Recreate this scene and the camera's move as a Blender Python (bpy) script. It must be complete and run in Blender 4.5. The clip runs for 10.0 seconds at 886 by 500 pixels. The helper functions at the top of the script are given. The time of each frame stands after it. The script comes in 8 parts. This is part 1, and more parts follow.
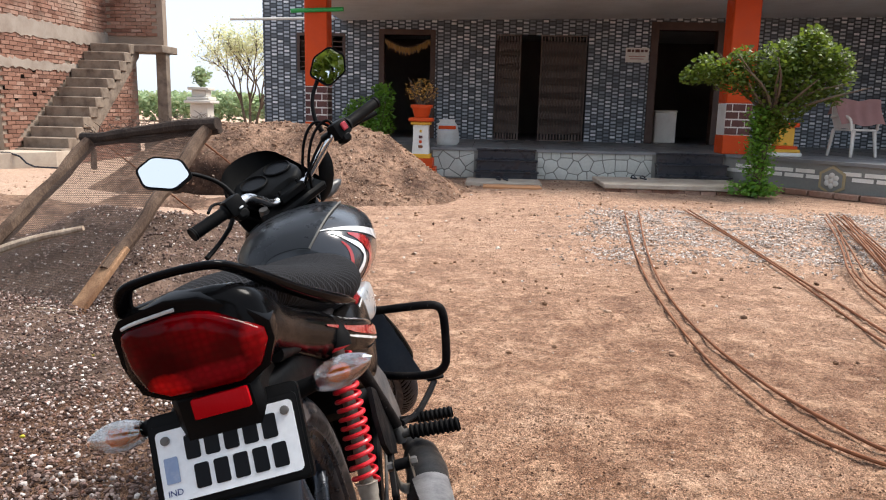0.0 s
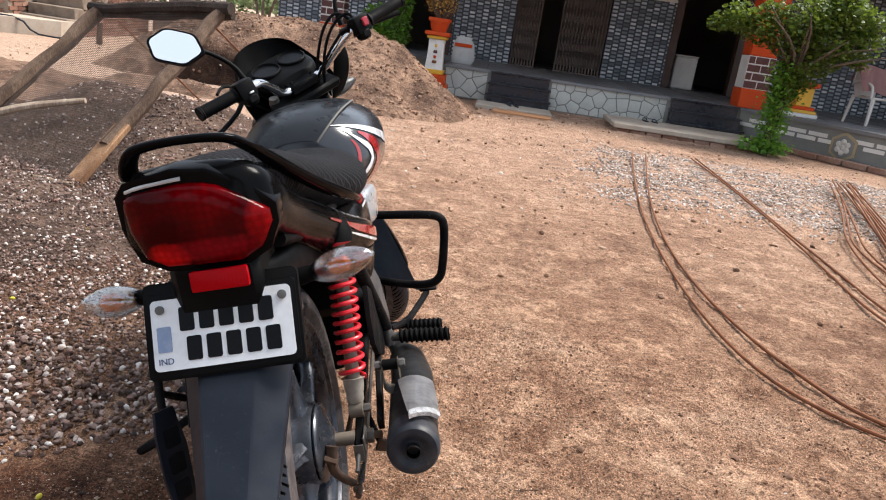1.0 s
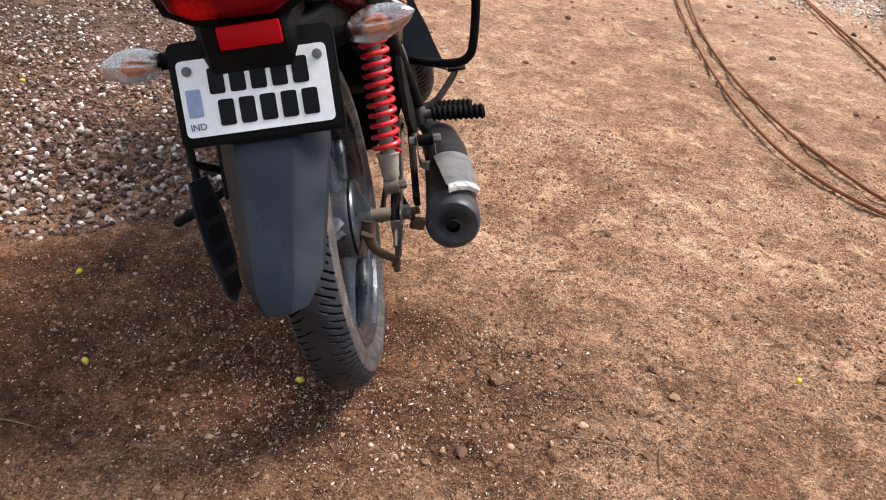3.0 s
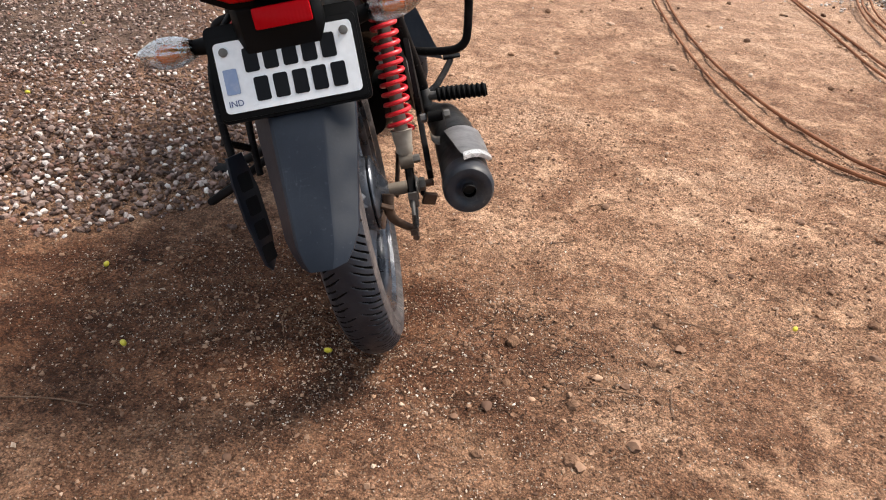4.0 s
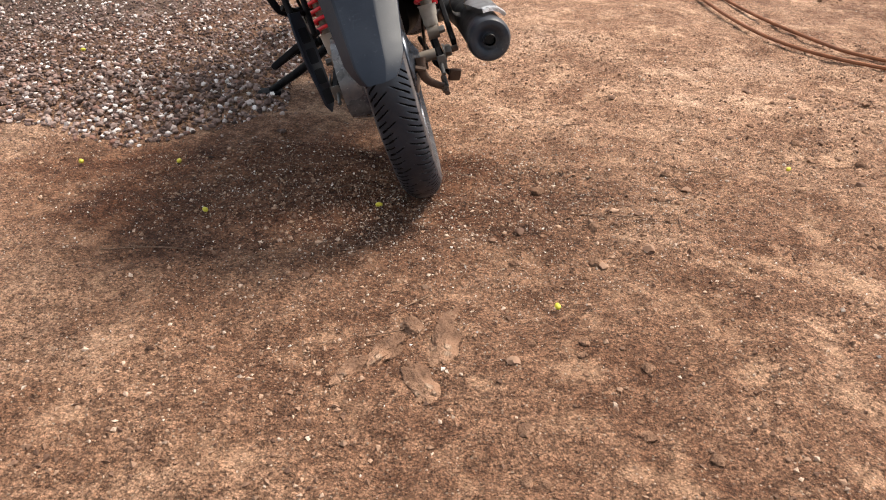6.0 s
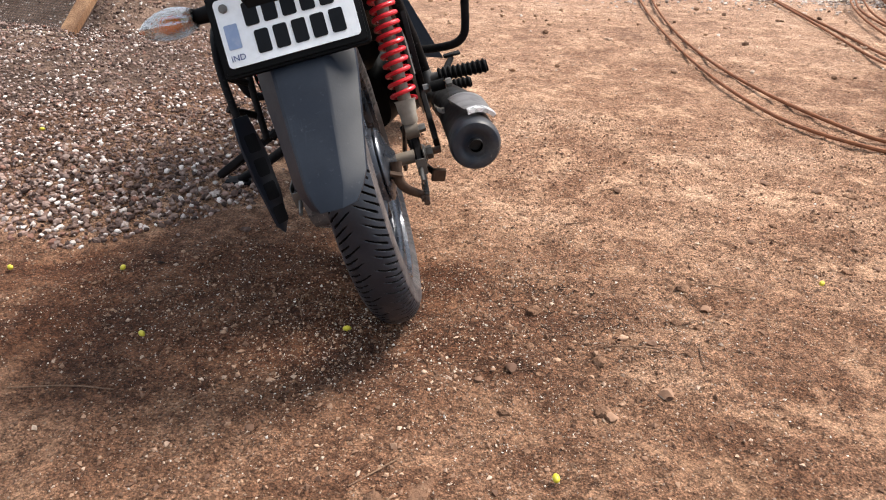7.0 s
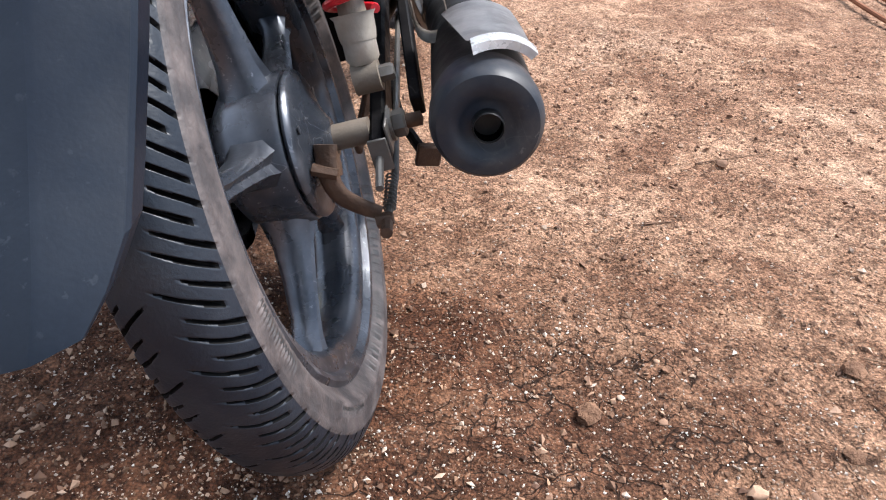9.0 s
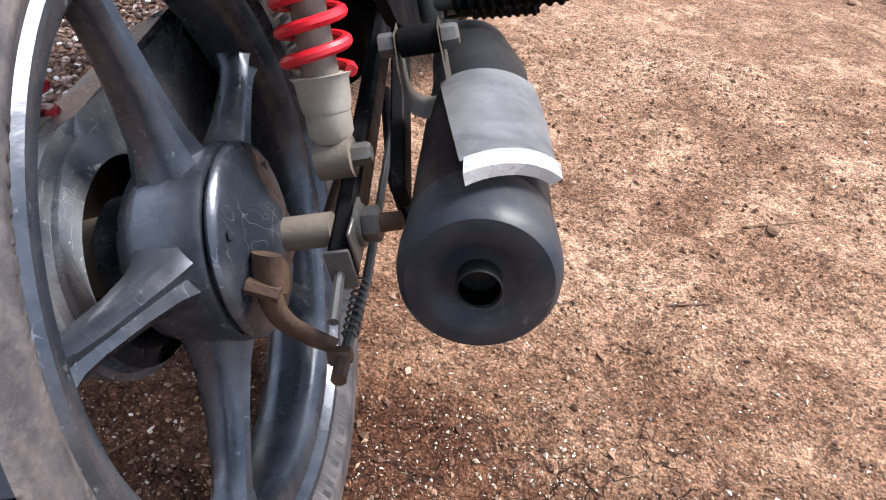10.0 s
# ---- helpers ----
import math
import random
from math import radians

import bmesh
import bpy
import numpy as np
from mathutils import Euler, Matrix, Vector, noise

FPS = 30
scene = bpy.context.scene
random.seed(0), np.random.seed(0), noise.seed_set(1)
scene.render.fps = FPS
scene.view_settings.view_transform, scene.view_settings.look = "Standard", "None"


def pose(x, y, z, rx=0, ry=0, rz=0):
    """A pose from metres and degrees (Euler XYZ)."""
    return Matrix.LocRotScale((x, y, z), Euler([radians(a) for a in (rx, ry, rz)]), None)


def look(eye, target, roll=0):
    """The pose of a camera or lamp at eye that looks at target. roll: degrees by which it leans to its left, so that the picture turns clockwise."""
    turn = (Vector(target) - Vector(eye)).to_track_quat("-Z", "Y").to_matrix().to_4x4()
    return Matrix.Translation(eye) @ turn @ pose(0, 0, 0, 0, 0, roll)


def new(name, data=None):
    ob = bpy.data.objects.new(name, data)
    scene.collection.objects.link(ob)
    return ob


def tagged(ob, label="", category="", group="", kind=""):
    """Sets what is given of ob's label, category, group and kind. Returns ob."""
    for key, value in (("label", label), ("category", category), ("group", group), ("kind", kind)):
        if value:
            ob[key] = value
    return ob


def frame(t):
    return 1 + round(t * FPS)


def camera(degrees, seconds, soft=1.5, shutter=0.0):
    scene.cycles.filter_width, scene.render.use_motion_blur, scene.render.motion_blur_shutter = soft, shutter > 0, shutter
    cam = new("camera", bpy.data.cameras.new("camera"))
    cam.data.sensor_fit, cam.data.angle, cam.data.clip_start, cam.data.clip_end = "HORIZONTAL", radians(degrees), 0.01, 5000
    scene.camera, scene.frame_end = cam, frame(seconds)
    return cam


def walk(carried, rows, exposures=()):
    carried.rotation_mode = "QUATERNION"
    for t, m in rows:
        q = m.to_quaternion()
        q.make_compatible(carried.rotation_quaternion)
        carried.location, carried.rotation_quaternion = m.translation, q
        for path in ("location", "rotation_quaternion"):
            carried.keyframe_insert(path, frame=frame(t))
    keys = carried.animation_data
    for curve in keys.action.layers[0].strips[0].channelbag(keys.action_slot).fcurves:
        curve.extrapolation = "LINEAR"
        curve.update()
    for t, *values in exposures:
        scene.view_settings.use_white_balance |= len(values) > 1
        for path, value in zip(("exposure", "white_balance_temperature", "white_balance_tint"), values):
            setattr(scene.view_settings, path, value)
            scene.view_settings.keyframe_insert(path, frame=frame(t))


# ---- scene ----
cam = camera(61.8, 10.0, soft=1.1)
EXPOSURES = [(0.0, 1.02, 6500, 10), (2.0, 1.05, 6500, 10), (3.0, 1.17, 6650, 10), (5.0, 1.13, 6850, 10), (6.5, 1.26, 6700, 10), (7.5, 1.29, 6600, 10), (8.0, 1.34, 6650, 10), (8.5, 1.40, 6350, 10), (9.0, 1.46, 6020, 10), (10.0, 1.54, 6000, 10)]
PATH = [
    (0, (0.118, -0.072, 1.104), (0.013, 1.89, 0.731), 1.3),
    (0.2, (0.117, -0.072, 1.106), (0.027, 1.888, 0.719), 1.6),
    (0.5, (0.114, -0.077, 1.107), (0.036, 1.875, 0.678), 1.9),
    (0.8, (0.11, -0.066, 1.091), (0.023, 1.864, 0.574), 3.8),
    (1, (0.098, -0.061, 1.071), (0.026, 1.853, 0.496), 8.4),
    (1.2, (0.098, -0.062, 1.071), (0.043, 1.828, 0.42), 8.6),
    (1.5, (0.096, -0.059, 1.099), (-0.113, 1.808, 0.411), -0.2),
    (1.7, (0.094, -0.065, 1.111), (-0.197, 1.799, 0.448), -1.0),
    (2, (0.1, -0.058, 1.111), (-0.183, 1.81, 0.457), 2.1),
    (2.3, (0.092, -0.04, 1.077), (-0.029, 1.806, 0.316), 7.3),
    (2.5, (0.093, -0.014, 1.058), (0.0, 1.779, 0.177), 5.2),
    (2.7, (0.07, -0.024, 1.043), (-0.009, 1.736, 0.096), 7.2),
    (3, (0.056, -0.029, 0.999), (0.042, 1.666, -0.062), 9.3),
    (3.2, (0.047, -0.036, 0.996), (0.053, 1.637, -0.1), 8.5),
    (4.3, (0.003, -0.23, 0.938), (0.018, 1.485, -0.09), 5.8),
    (4.5, (0.02, -0.304, 0.881), (0.027, 1.41, -0.15), 4.7),
    (4.7, (0.032, -0.377, 0.839), (0.039, 1.336, -0.194), 4.4),
    (5, (0.021, -0.479, 0.822), (0.029, 1.239, -0.201), 4.5),
    (5.2, (-0.008, -0.555, 0.821), (-0.004, 1.163, -0.203), 4.4),
    (6.3, (-0.002, -0.445, 0.814), (-0.035, 1.261, -0.229), 0.4),
    (6.5, (0.014, -0.371, 0.838), (-0.014, 1.367, -0.151), 1.0),
    (6.8, (0.027, -0.27, 0.828), (-0.006, 1.5, -0.103), 1.3),
    (7, (0.03, -0.219, 0.82), (-0.007, 1.56, -0.093), 1.5),
    (7.3, (0.037, -0.131, 0.801), (-0.008, 1.647, -0.113), 1.7),
    (7.5, (0.04, -0.057, 0.777), (-0.009, 1.712, -0.155), 2.0),
    (8, (0.032, 0.127, 0.686), (-0.031, 1.851, -0.325), 2.6),
    (8.3, (0.04, 0.247, 0.651), (-0.043, 1.945, -0.402), 2.5),
    (8.5, (0.053, 0.322, 0.628), (-0.044, 2.003, -0.451), 2.5),
    (8.8, (0.063, 0.421, 0.628), (-0.056, 2.083, -0.478), 2.2),
    (9, (0.066, 0.493, 0.63), (-0.057, 2.148, -0.486), 2.5),
    (9.3, (0.065, 0.586, 0.624), (-0.069, 2.234, -0.501), 2.9),
    (9.5, (0.059, 0.629, 0.616), (-0.078, 2.271, -0.518), 3.8),
    (9.8, (0.065, 0.678, 0.619), (-0.08, 2.306, -0.534), 5.3),
    (10, (0.068, 0.712, 0.636), (-0.098, 2.323, -0.537), 6.5),
]
walk(cam, [(t, look(eye, target, roll)) for t, eye, target, roll in PATH], exposures=EXPOSURES)

# ---- world and sun: bright overcast sky ----
world = bpy.data.worlds.new("overcast_sky")
scene.world = world
world.use_nodes = True
wn, wl = world.node_tree.nodes, world.node_tree.links
sky = wn.new("ShaderNodeTexSky")
sky.sky_type, sky.sun_disc = "NISHITA", False
sky.sun_elevation, sky.sun_rotation = radians(58.6), radians(61)
sky.air_density, sky.dust_density, sky.ozone_density = 1.0, 2.0, 1.0
cloud = wn.new("ShaderNodeMixRGB")
cloud.inputs["Fac"].default_value = 0.8
cloud.inputs["Color2"].default_value = (5.9, 6.6, 7.6, 1)
wl.new(sky.outputs[0], cloud.inputs["Color1"])
wl.new(cloud.outputs[0], wn["Background"].inputs["Color"])
wn["Background"].inputs["Strength"].default_value = 0.090
sun = new("sun", bpy.data.lights.new("sun", "SUN"))
sun.data.energy, sun.data.angle, sun.data.color = 3.5, radians(24), (1.0, 0.94, 0.86)
sun.matrix_world = look((1.12, 0.62, 2.1), (0, 0, 0))


# ---- materials ----
class Mat:
    """A small builder of node materials on object coordinates."""

    def __init__(self, name, rough=0.8, metal=0.0, spec=0.5):
        self.m = bpy.data.materials.new(name)
        self.m.use_nodes = True
        self.n, self.l = self.m.node_tree.nodes, self.m.node_tree.links
        self.b = self.n["Principled BSDF"]
        self.b.inputs["Roughness"].default_value = rough
        self.b.inputs["Metallic"].default_value = metal
        self.b.inputs["Specular IOR Level"].default_value = spec
        self.co = self.n.new("ShaderNodeTexCoord").outputs["Object"]

    def node(self, kind, **props):
        nd = self.n.new(kind)
        for key, value in props.items():
            if key == "operation":
                nd.operation = value
            elif key == "blend":
                nd.blend_type = value
            elif key == "feature":
                nd.feature = value
        return nd

    def noise(self, scale, detail=4.0, rough=0.55, stretch=None):
        nd = self.n.new("ShaderNodeTexNoise")
        nd.inputs["Scale"].default_value, nd.inputs["Detail"].default_value, nd.inputs["Roughness"].default_value = scale, detail, rough
        co = self.co
        if stretch:
            mp = self.n.new("ShaderNodeMapping")
            mp.inputs["Scale"].default_value = stretch
            self.l.new(co, mp.inputs["Vector"])
            co = mp.outputs[0]
        self.l.new(co, nd.inputs["Vector"])
        return nd.outputs["Fac"]

    def voronoi(self, scale, feature="F1", rand=1.0):
        nd = self.n.new("ShaderNodeTexVoronoi")
        nd.feature = feature
        nd.inputs["Scale"].default_value, nd.inputs["Randomness"].default_value = scale, rand
        self.l.new(self.co, nd.inputs["Vector"])
        return nd.outputs

    def ramp(self, fac, stops):
        nd = self.n.new("ShaderNodeValToRGB")
        el = nd.color_ramp.elements
        while len(el) < len(stops):
            el.new(0.5)
        for e, (pos, col) in zip(el, stops):
            e.position = pos
            e.color = (*col, 1) if len(col) == 3 else col
        self.l.new(fac, nd.inputs["Fac"])
        return nd.outputs["Color"]

    def grey(self, fac, lo, hi, a=0.0, b=1.0):
        nd = self.n.new("ShaderNodeMapRange")
        for key, value in zip(("From Min", "From Max", "To Min", "To Max"), (lo, hi, a, b)):
            nd.inputs[key].default_value = value
        self.l.new(fac, nd.inputs["Value"])
        return nd.outputs[0]

    def math(self, op, a, b):
        nd = self.n.new("ShaderNodeMath")
        nd.operation = op
        for k, v in enumerate((a, b)):
            if isinstance(v, (int, float)):
                nd.inputs[k].default_value = v
            else:
                self.l.new(v, nd.inputs[k])
        return nd.outputs[0]

    def mix(self, fac, a, b, blend="MIX"):
        nd = self.n.new("ShaderNodeMixRGB")
        nd.blend_type = blend
        for k, v in zip(("Fac", "Color1", "Color2"), (fac, a, b)):
            if isinstance(v, (int, float)):
                nd.inputs[k].default_value = v
            elif isinstance(v, tuple):
                nd.inputs[k].default_value = (*v, 1)
            else:
                self.l.new(v, nd.inputs[k])
        return nd.outputs[0]

    def island(self):
        return self.n.new("ShaderNodeNewGeometry").outputs["Random Per Island"]

    def each(self):
        return self.n.new("ShaderNodeObjectInfo").outputs["Random"]

    def colour(self, c):
        if isinstance(c, tuple):
            self.b.inputs["Base Color"].default_value = (*c, 1)
        else:
            self.l.new(c, self.b.inputs["Base Color"])
        return self

    def gloss(self, fac):
        self.l.new(fac, self.b.inputs["Roughness"])
        return self

    def bump(self, height, strength=0.4, distance=0.01):
        nd = self.n.new("ShaderNodeBump")
        nd.inputs["Strength"].default_value, nd.inputs["Distance"].default_value = strength, distance
        self.l.new(height, nd.inputs["Height"])
        old = self.b.inputs["Normal"]
        if old.links:
            self.l.new(old.links[0].from_socket, nd.inputs["Normal"])
        self.l.new(nd.outputs[0], old)
        return self


def worn(name, base, dusty, rough=0.6, metal=0.0, scale=9.0, amount=0.5, spec=0.5, fine=90.0, relief=0.15, coat=0.0, scratch=0.0):
    """A surface of one colour with dust in patches and a fine grain."""
    m = Mat(name, rough, metal, spec)
    patches = m.grey(m.noise(scale, 6, 0.62), 0.42, 0.72, 0.0, amount)
    grain = m.noise(fine, 3)
    c = m.mix(patches, base, dusty)
    c = m.mix(m.grey(grain, 0.3, 0.7, 0.0, 0.25), c, tuple(v * 0.6 for v in base))
    if scratch:
        # small pale chips and a few fine straight scratches
        chip = m.math("MULTIPLY", m.grey(m.noise(150, 3, 0.6), 0.64, 0.70), m.grey(m.noise(scale * 0.9, 3), 0.45, 0.65, 0.0, scratch))
        c = m.mix(chip, c, tuple(min(1.0, v * 1.8 + 0.05) for v in dusty))
        for st in ((1.0, 0.12, 0.12), (0.15, 1.0, 0.6)):
            line = m.math("ABSOLUTE", m.math("SUBTRACT", m.noise(95, 1, 0.4, st), 0.5), 0.0)
            where = m.grey(m.noise(scale * 1.3, 3), 0.56, 0.66, 0.0, scratch * 0.6)
            c = m.mix(m.math("MULTIPLY", m.grey(line, 0.0, 0.012, 1.0, 0.0), where), c, tuple(min(1.0, v * 1.5 + 0.03) for v in dusty))
    m.colour(c)
    m.gloss(m.grey(m.noise(scale * 1.7, 5), 0.3, 0.7, max(0.03, rough - 0.12), min(1.0, rough + 0.15)))
    if relief:
        m.bump(grain, relief, 0.002)
    if coat:
        m.b.inputs["Coat Weight"].default_value = coat
        m.b.inputs["Coat Roughness"].default_value = 0.06
    return m.m


def soil_material():
    m = Mat("bare_soil", 0.95, 0, 0.2)
    big = m.noise(0.55, 6, 0.6)
    mid = m.noise(3.5, 7, 0.65)
    small = m.noise(28, 6, 0.7)
    fine = m.noise(160, 4, 0.7)
    c = m.ramp(m.math("ADD", m.math("MULTIPLY", big, 0.5), m.math("MULTIPLY", mid, 0.5)),
               [(0.38, (0.31, 0.160, 0.100)), (0.46, (0.52, 0.300, 0.196)), (0.54, (0.68, 0.420, 0.284)), (0.64, (0.76, 0.522, 0.388))])
    c = m.mix(m.grey(small, 0.36, 0.54, 0.50, 0.0), c, (0.12, 0.054, 0.029))
    c = m.mix(m.grey(m.noise(75, 5, 0.7), 0.40, 0.52, 0.52, 0.0), c, (0.075, 0.031, 0.017))
    c = m.mix(m.grey(fine, 0.38, 0.5, 0.75, 0.0), c, (0.06, 0.028, 0.017))
    # loose reddish crumbly patches and smooth pale trodden clay between them
    c = m.mix(m.grey(m.noise(6.3, 6, 0.7), 0.50, 0.62, 0.0, 0.60), c, m.mix(1.0, c, (0.50, 0.41, 0.36), "MULTIPLY"))
    flat = m.grey(m.noise(7.0, 6, 0.66), 0.53, 0.63)
    c = m.mix(m.math("MULTIPLY", flat, 0.34), c, m.mix(m.noise(45, 3), (0.50, 0.315, 0.20), (0.70, 0.48, 0.33)))
    # scuffed darker streaks trodden into the surface
    scuff = m.math("MULTIPLY", m.grey(m.noise(2.4, 6, 0.6, (0.7, 2.2, 1.0)), 0.56, 0.66), m.grey(m.noise(14, 4), 0.42, 0.58))
    c = m.mix(m.math("MULTIPLY", scuff, 0.5), c, m.mix(1.0, c, (0.42, 0.36, 0.33), "MULTIPLY"))
    # grains of sand and broken grit
    vo = m.voronoi(95)
    grain = m.grey(vo["Distance"], 0.12, 0.26, 1.0, 0.0)
    pick = m.grey(m.noise(40, 3), 0.44, 0.56)
    c = m.mix(m.math("MULTIPLY", m.math("MULTIPLY", grain, pick), 0.75), c, m.mix(vo["Color"], (0.55, 0.40, 0.28), (0.68, 0.6, 0.52)))
    vo3 = m.voronoi(62)
    sep3 = m.n.new("ShaderNodeSeparateColor")
    m.l.new(vo3["Color"], sep3.inputs[0])
    dots = m.math("MULTIPLY", m.grey(vo3["Distance"], 0.14, 0.22, 1.0, 0.0), m.grey(sep3.outputs[1], 0.55, 0.6))
    c = m.mix(m.math("MULTIPLY", dots, 0.45), c, m.mix(sep3.outputs[0], (0.16, 0.085, 0.055), (0.36, 0.21, 0.14)))
    vo2 = m.voronoi(230)
    c = m.mix(m.math("MULTIPLY", m.grey(vo2["Distance"], 0.1, 0.24, 1.0, 0.0), 0.35), c, (0.55, 0.42, 0.31))
    # every grain its own tone, with dark gaps between grains
    g = m.voronoi(240)
    tone = m.grey(m.math("MULTIPLY", m.grey(g["Distance"], 0.35, 0.75, 1.0, 0.45), 1.0), 0.0, 1.0)
    sepg = m.n.new("ShaderNodeSeparateColor")
    m.l.new(g["Color"], sepg.inputs[0])
    vary = m.grey(sepg.outputs[0], 0.0, 1.0, 0.58, 1.32)
    com = m.n.new("ShaderNodeCombineColor")
    val = m.math("MULTIPLY", tone, vary)
    for k in range(3):
        m.l.new(val, com.inputs[k])
    c = m.mix(m.grey(flat, 0.0, 1.0, 0.8, 0.65), c, com.outputs[0], "MULTIPLY")
    # damp ground and the parked machine's soft shade, both darkened into the colour
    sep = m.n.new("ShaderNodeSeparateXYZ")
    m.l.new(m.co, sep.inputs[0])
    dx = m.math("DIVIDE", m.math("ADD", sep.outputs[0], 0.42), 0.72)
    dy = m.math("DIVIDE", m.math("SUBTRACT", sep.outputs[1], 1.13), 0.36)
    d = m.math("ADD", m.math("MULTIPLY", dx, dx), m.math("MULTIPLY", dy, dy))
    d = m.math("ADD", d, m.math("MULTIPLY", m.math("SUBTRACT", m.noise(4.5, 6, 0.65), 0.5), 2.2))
    damp_shade = m.grey(d, 0.30, 1.7, 0.80, 0.0)
    c = m.mix(damp_shade, c, m.mix(1.0, c, (0.31, 0.185, 0.125), "MULTIPLY"))
    # darker soil on the road side, with a ragged edge
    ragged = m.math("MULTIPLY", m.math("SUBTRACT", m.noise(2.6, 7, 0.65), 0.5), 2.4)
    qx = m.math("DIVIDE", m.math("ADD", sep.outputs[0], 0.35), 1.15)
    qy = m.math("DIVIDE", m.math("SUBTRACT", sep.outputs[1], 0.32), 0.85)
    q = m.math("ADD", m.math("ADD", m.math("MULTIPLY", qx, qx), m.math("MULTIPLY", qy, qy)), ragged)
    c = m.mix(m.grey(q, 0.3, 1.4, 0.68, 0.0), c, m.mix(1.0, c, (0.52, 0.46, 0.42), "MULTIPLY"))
    fade = m.math("ADD", sep.outputs[1], m.math("MULTIPLY", m.math("SUBTRACT", m.noise(0.8, 5), 0.5), 3.0))
    side = m.grey(sep.outputs[0], -3.4, -1.2, 0.75, 0.26)
    c = m.mix(m.math("MULTIPLY", m.grey(fade, 2.6, 7.0), side), c, m.mix(m.noise(14, 7, 0.72), (0.27, 0.17, 0.125), (0.86, 0.66, 0.54)))
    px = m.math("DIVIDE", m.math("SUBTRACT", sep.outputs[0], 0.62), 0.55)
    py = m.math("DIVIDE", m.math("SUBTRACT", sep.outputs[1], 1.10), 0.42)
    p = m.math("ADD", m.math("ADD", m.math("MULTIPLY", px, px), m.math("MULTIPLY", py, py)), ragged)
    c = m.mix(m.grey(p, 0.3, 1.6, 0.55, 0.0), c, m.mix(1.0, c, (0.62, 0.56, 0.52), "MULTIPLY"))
    # dark soil under the pebble bed
    bx = m.math("DIVIDE", m.math("ADD", sep.outputs[0], 2.15), 1.55)
    by = m.math("DIVIDE", m.math("SUBTRACT", sep.outputs[1], 2.75), 1.45)
    bed = m.math("ADD", m.math("ADD", m.math("MULTIPLY", bx, bx), m.math("MULTIPLY", by, by)), m.math("MULTIPLY", ragged, 0.6))
    c = m.mix(m.grey(bed, 0.5, 1.5, 0.8, 0.0), c, (0.11, 0.062, 0.046))
    # drying cracks
    wob = m.n.new("ShaderNodeTexNoise")
    wob.inputs["Scale"].default_value = 30
    m.l.new(m.co, wob.inputs["Vector"])
    bent = m.n.new("ShaderNodeVectorMath")
    bent.operation = "MULTIPLY_ADD"
    bent.inputs[1].default_value = (0.05, 0.05, 0.0)
    m.l.new(wob.outputs["Color"], bent.inputs[0])
    m.l.new(m.co, bent.inputs[2])
    crk = m.n.new("ShaderNodeTexVoronoi")
    crk.feature = "DISTANCE_TO_EDGE"
    crk.inputs["Scale"].default_value = 23
    m.l.new(bent.outputs[0], crk.inputs["Vector"])
    ex = m.math("DIVIDE", m.math("SUBTRACT", sep.outputs[0], 0.20), 0.42)
    ey = m.math("DIVIDE", m.math("SUBTRACT", sep.outputs[1], 1.07), 0.25)
    e = m.math("ADD", m.math("MULTIPLY", ex, ex), m.math("MULTIPLY", ey, ey))
    e = m.math("ADD", e, m.math("MULTIPLY", m.math("SUBTRACT", m.noise(6, 5), 0.5), 2.6))
    where = m.grey(e, 0.1, 1.2, 1.0, 0.0)
    wide = m.grey(m.noise(17, 4), 0.40, 0.62, 0.012, 0.044)
    gap = m.math("DIVIDE", crk.outputs["Distance"], wide)
    crack = m.math("MULTIPLY", m.grey(gap, 0.25, 1.0, 0.95, 0.0), where)
    c = m.mix(crack, c, (0.026, 0.013, 0.008))
    c = m.mix(0.75, c, (1.0, 0.955, 0.90), "MULTIPLY")
    m.colour(c)
    loose = m.grey(flat, 0.0, 1.0, 1.0, 0.55)
    m.bump(m.noise(11, 5, 0.6), 1.0, 0.045)
    m.bump(m.math("MULTIPLY", m.math("SUBTRACT", small, 0.5), loose), 1.0, 0.012)
    m.bump(m.math("MULTIPLY", m.math("SUBTRACT", m.noise(75, 5, 0.7), 0.5), loose), 1.0, 0.011)
    m.bump(m.math("MULTIPLY", m.math("SUBTRACT", fine, 0.5), loose), 1.0, 0.007)
    m.bump(grain, 0.5, 0.004)
    m.bump(tone, 0.8, 0.003)
    m.bump(m.math("SUBTRACT", 1.0, crack), 1.0, 0.008)
    return m.m


def stones_material(name, stops, rough=0.85):
    m = Mat(name, rough, 0, 0.3)
    c = m.ramp(m.island(), stops)
    c = m.mix(m.grey(m.noise(120, 5, 0.7), 0.35, 0.65, 0.35, 0.0), c, (0.08, 0.05, 0.035))
    m.colour(c).bump(m.noise(220, 3), 0.35, 0.002)
    return m.m


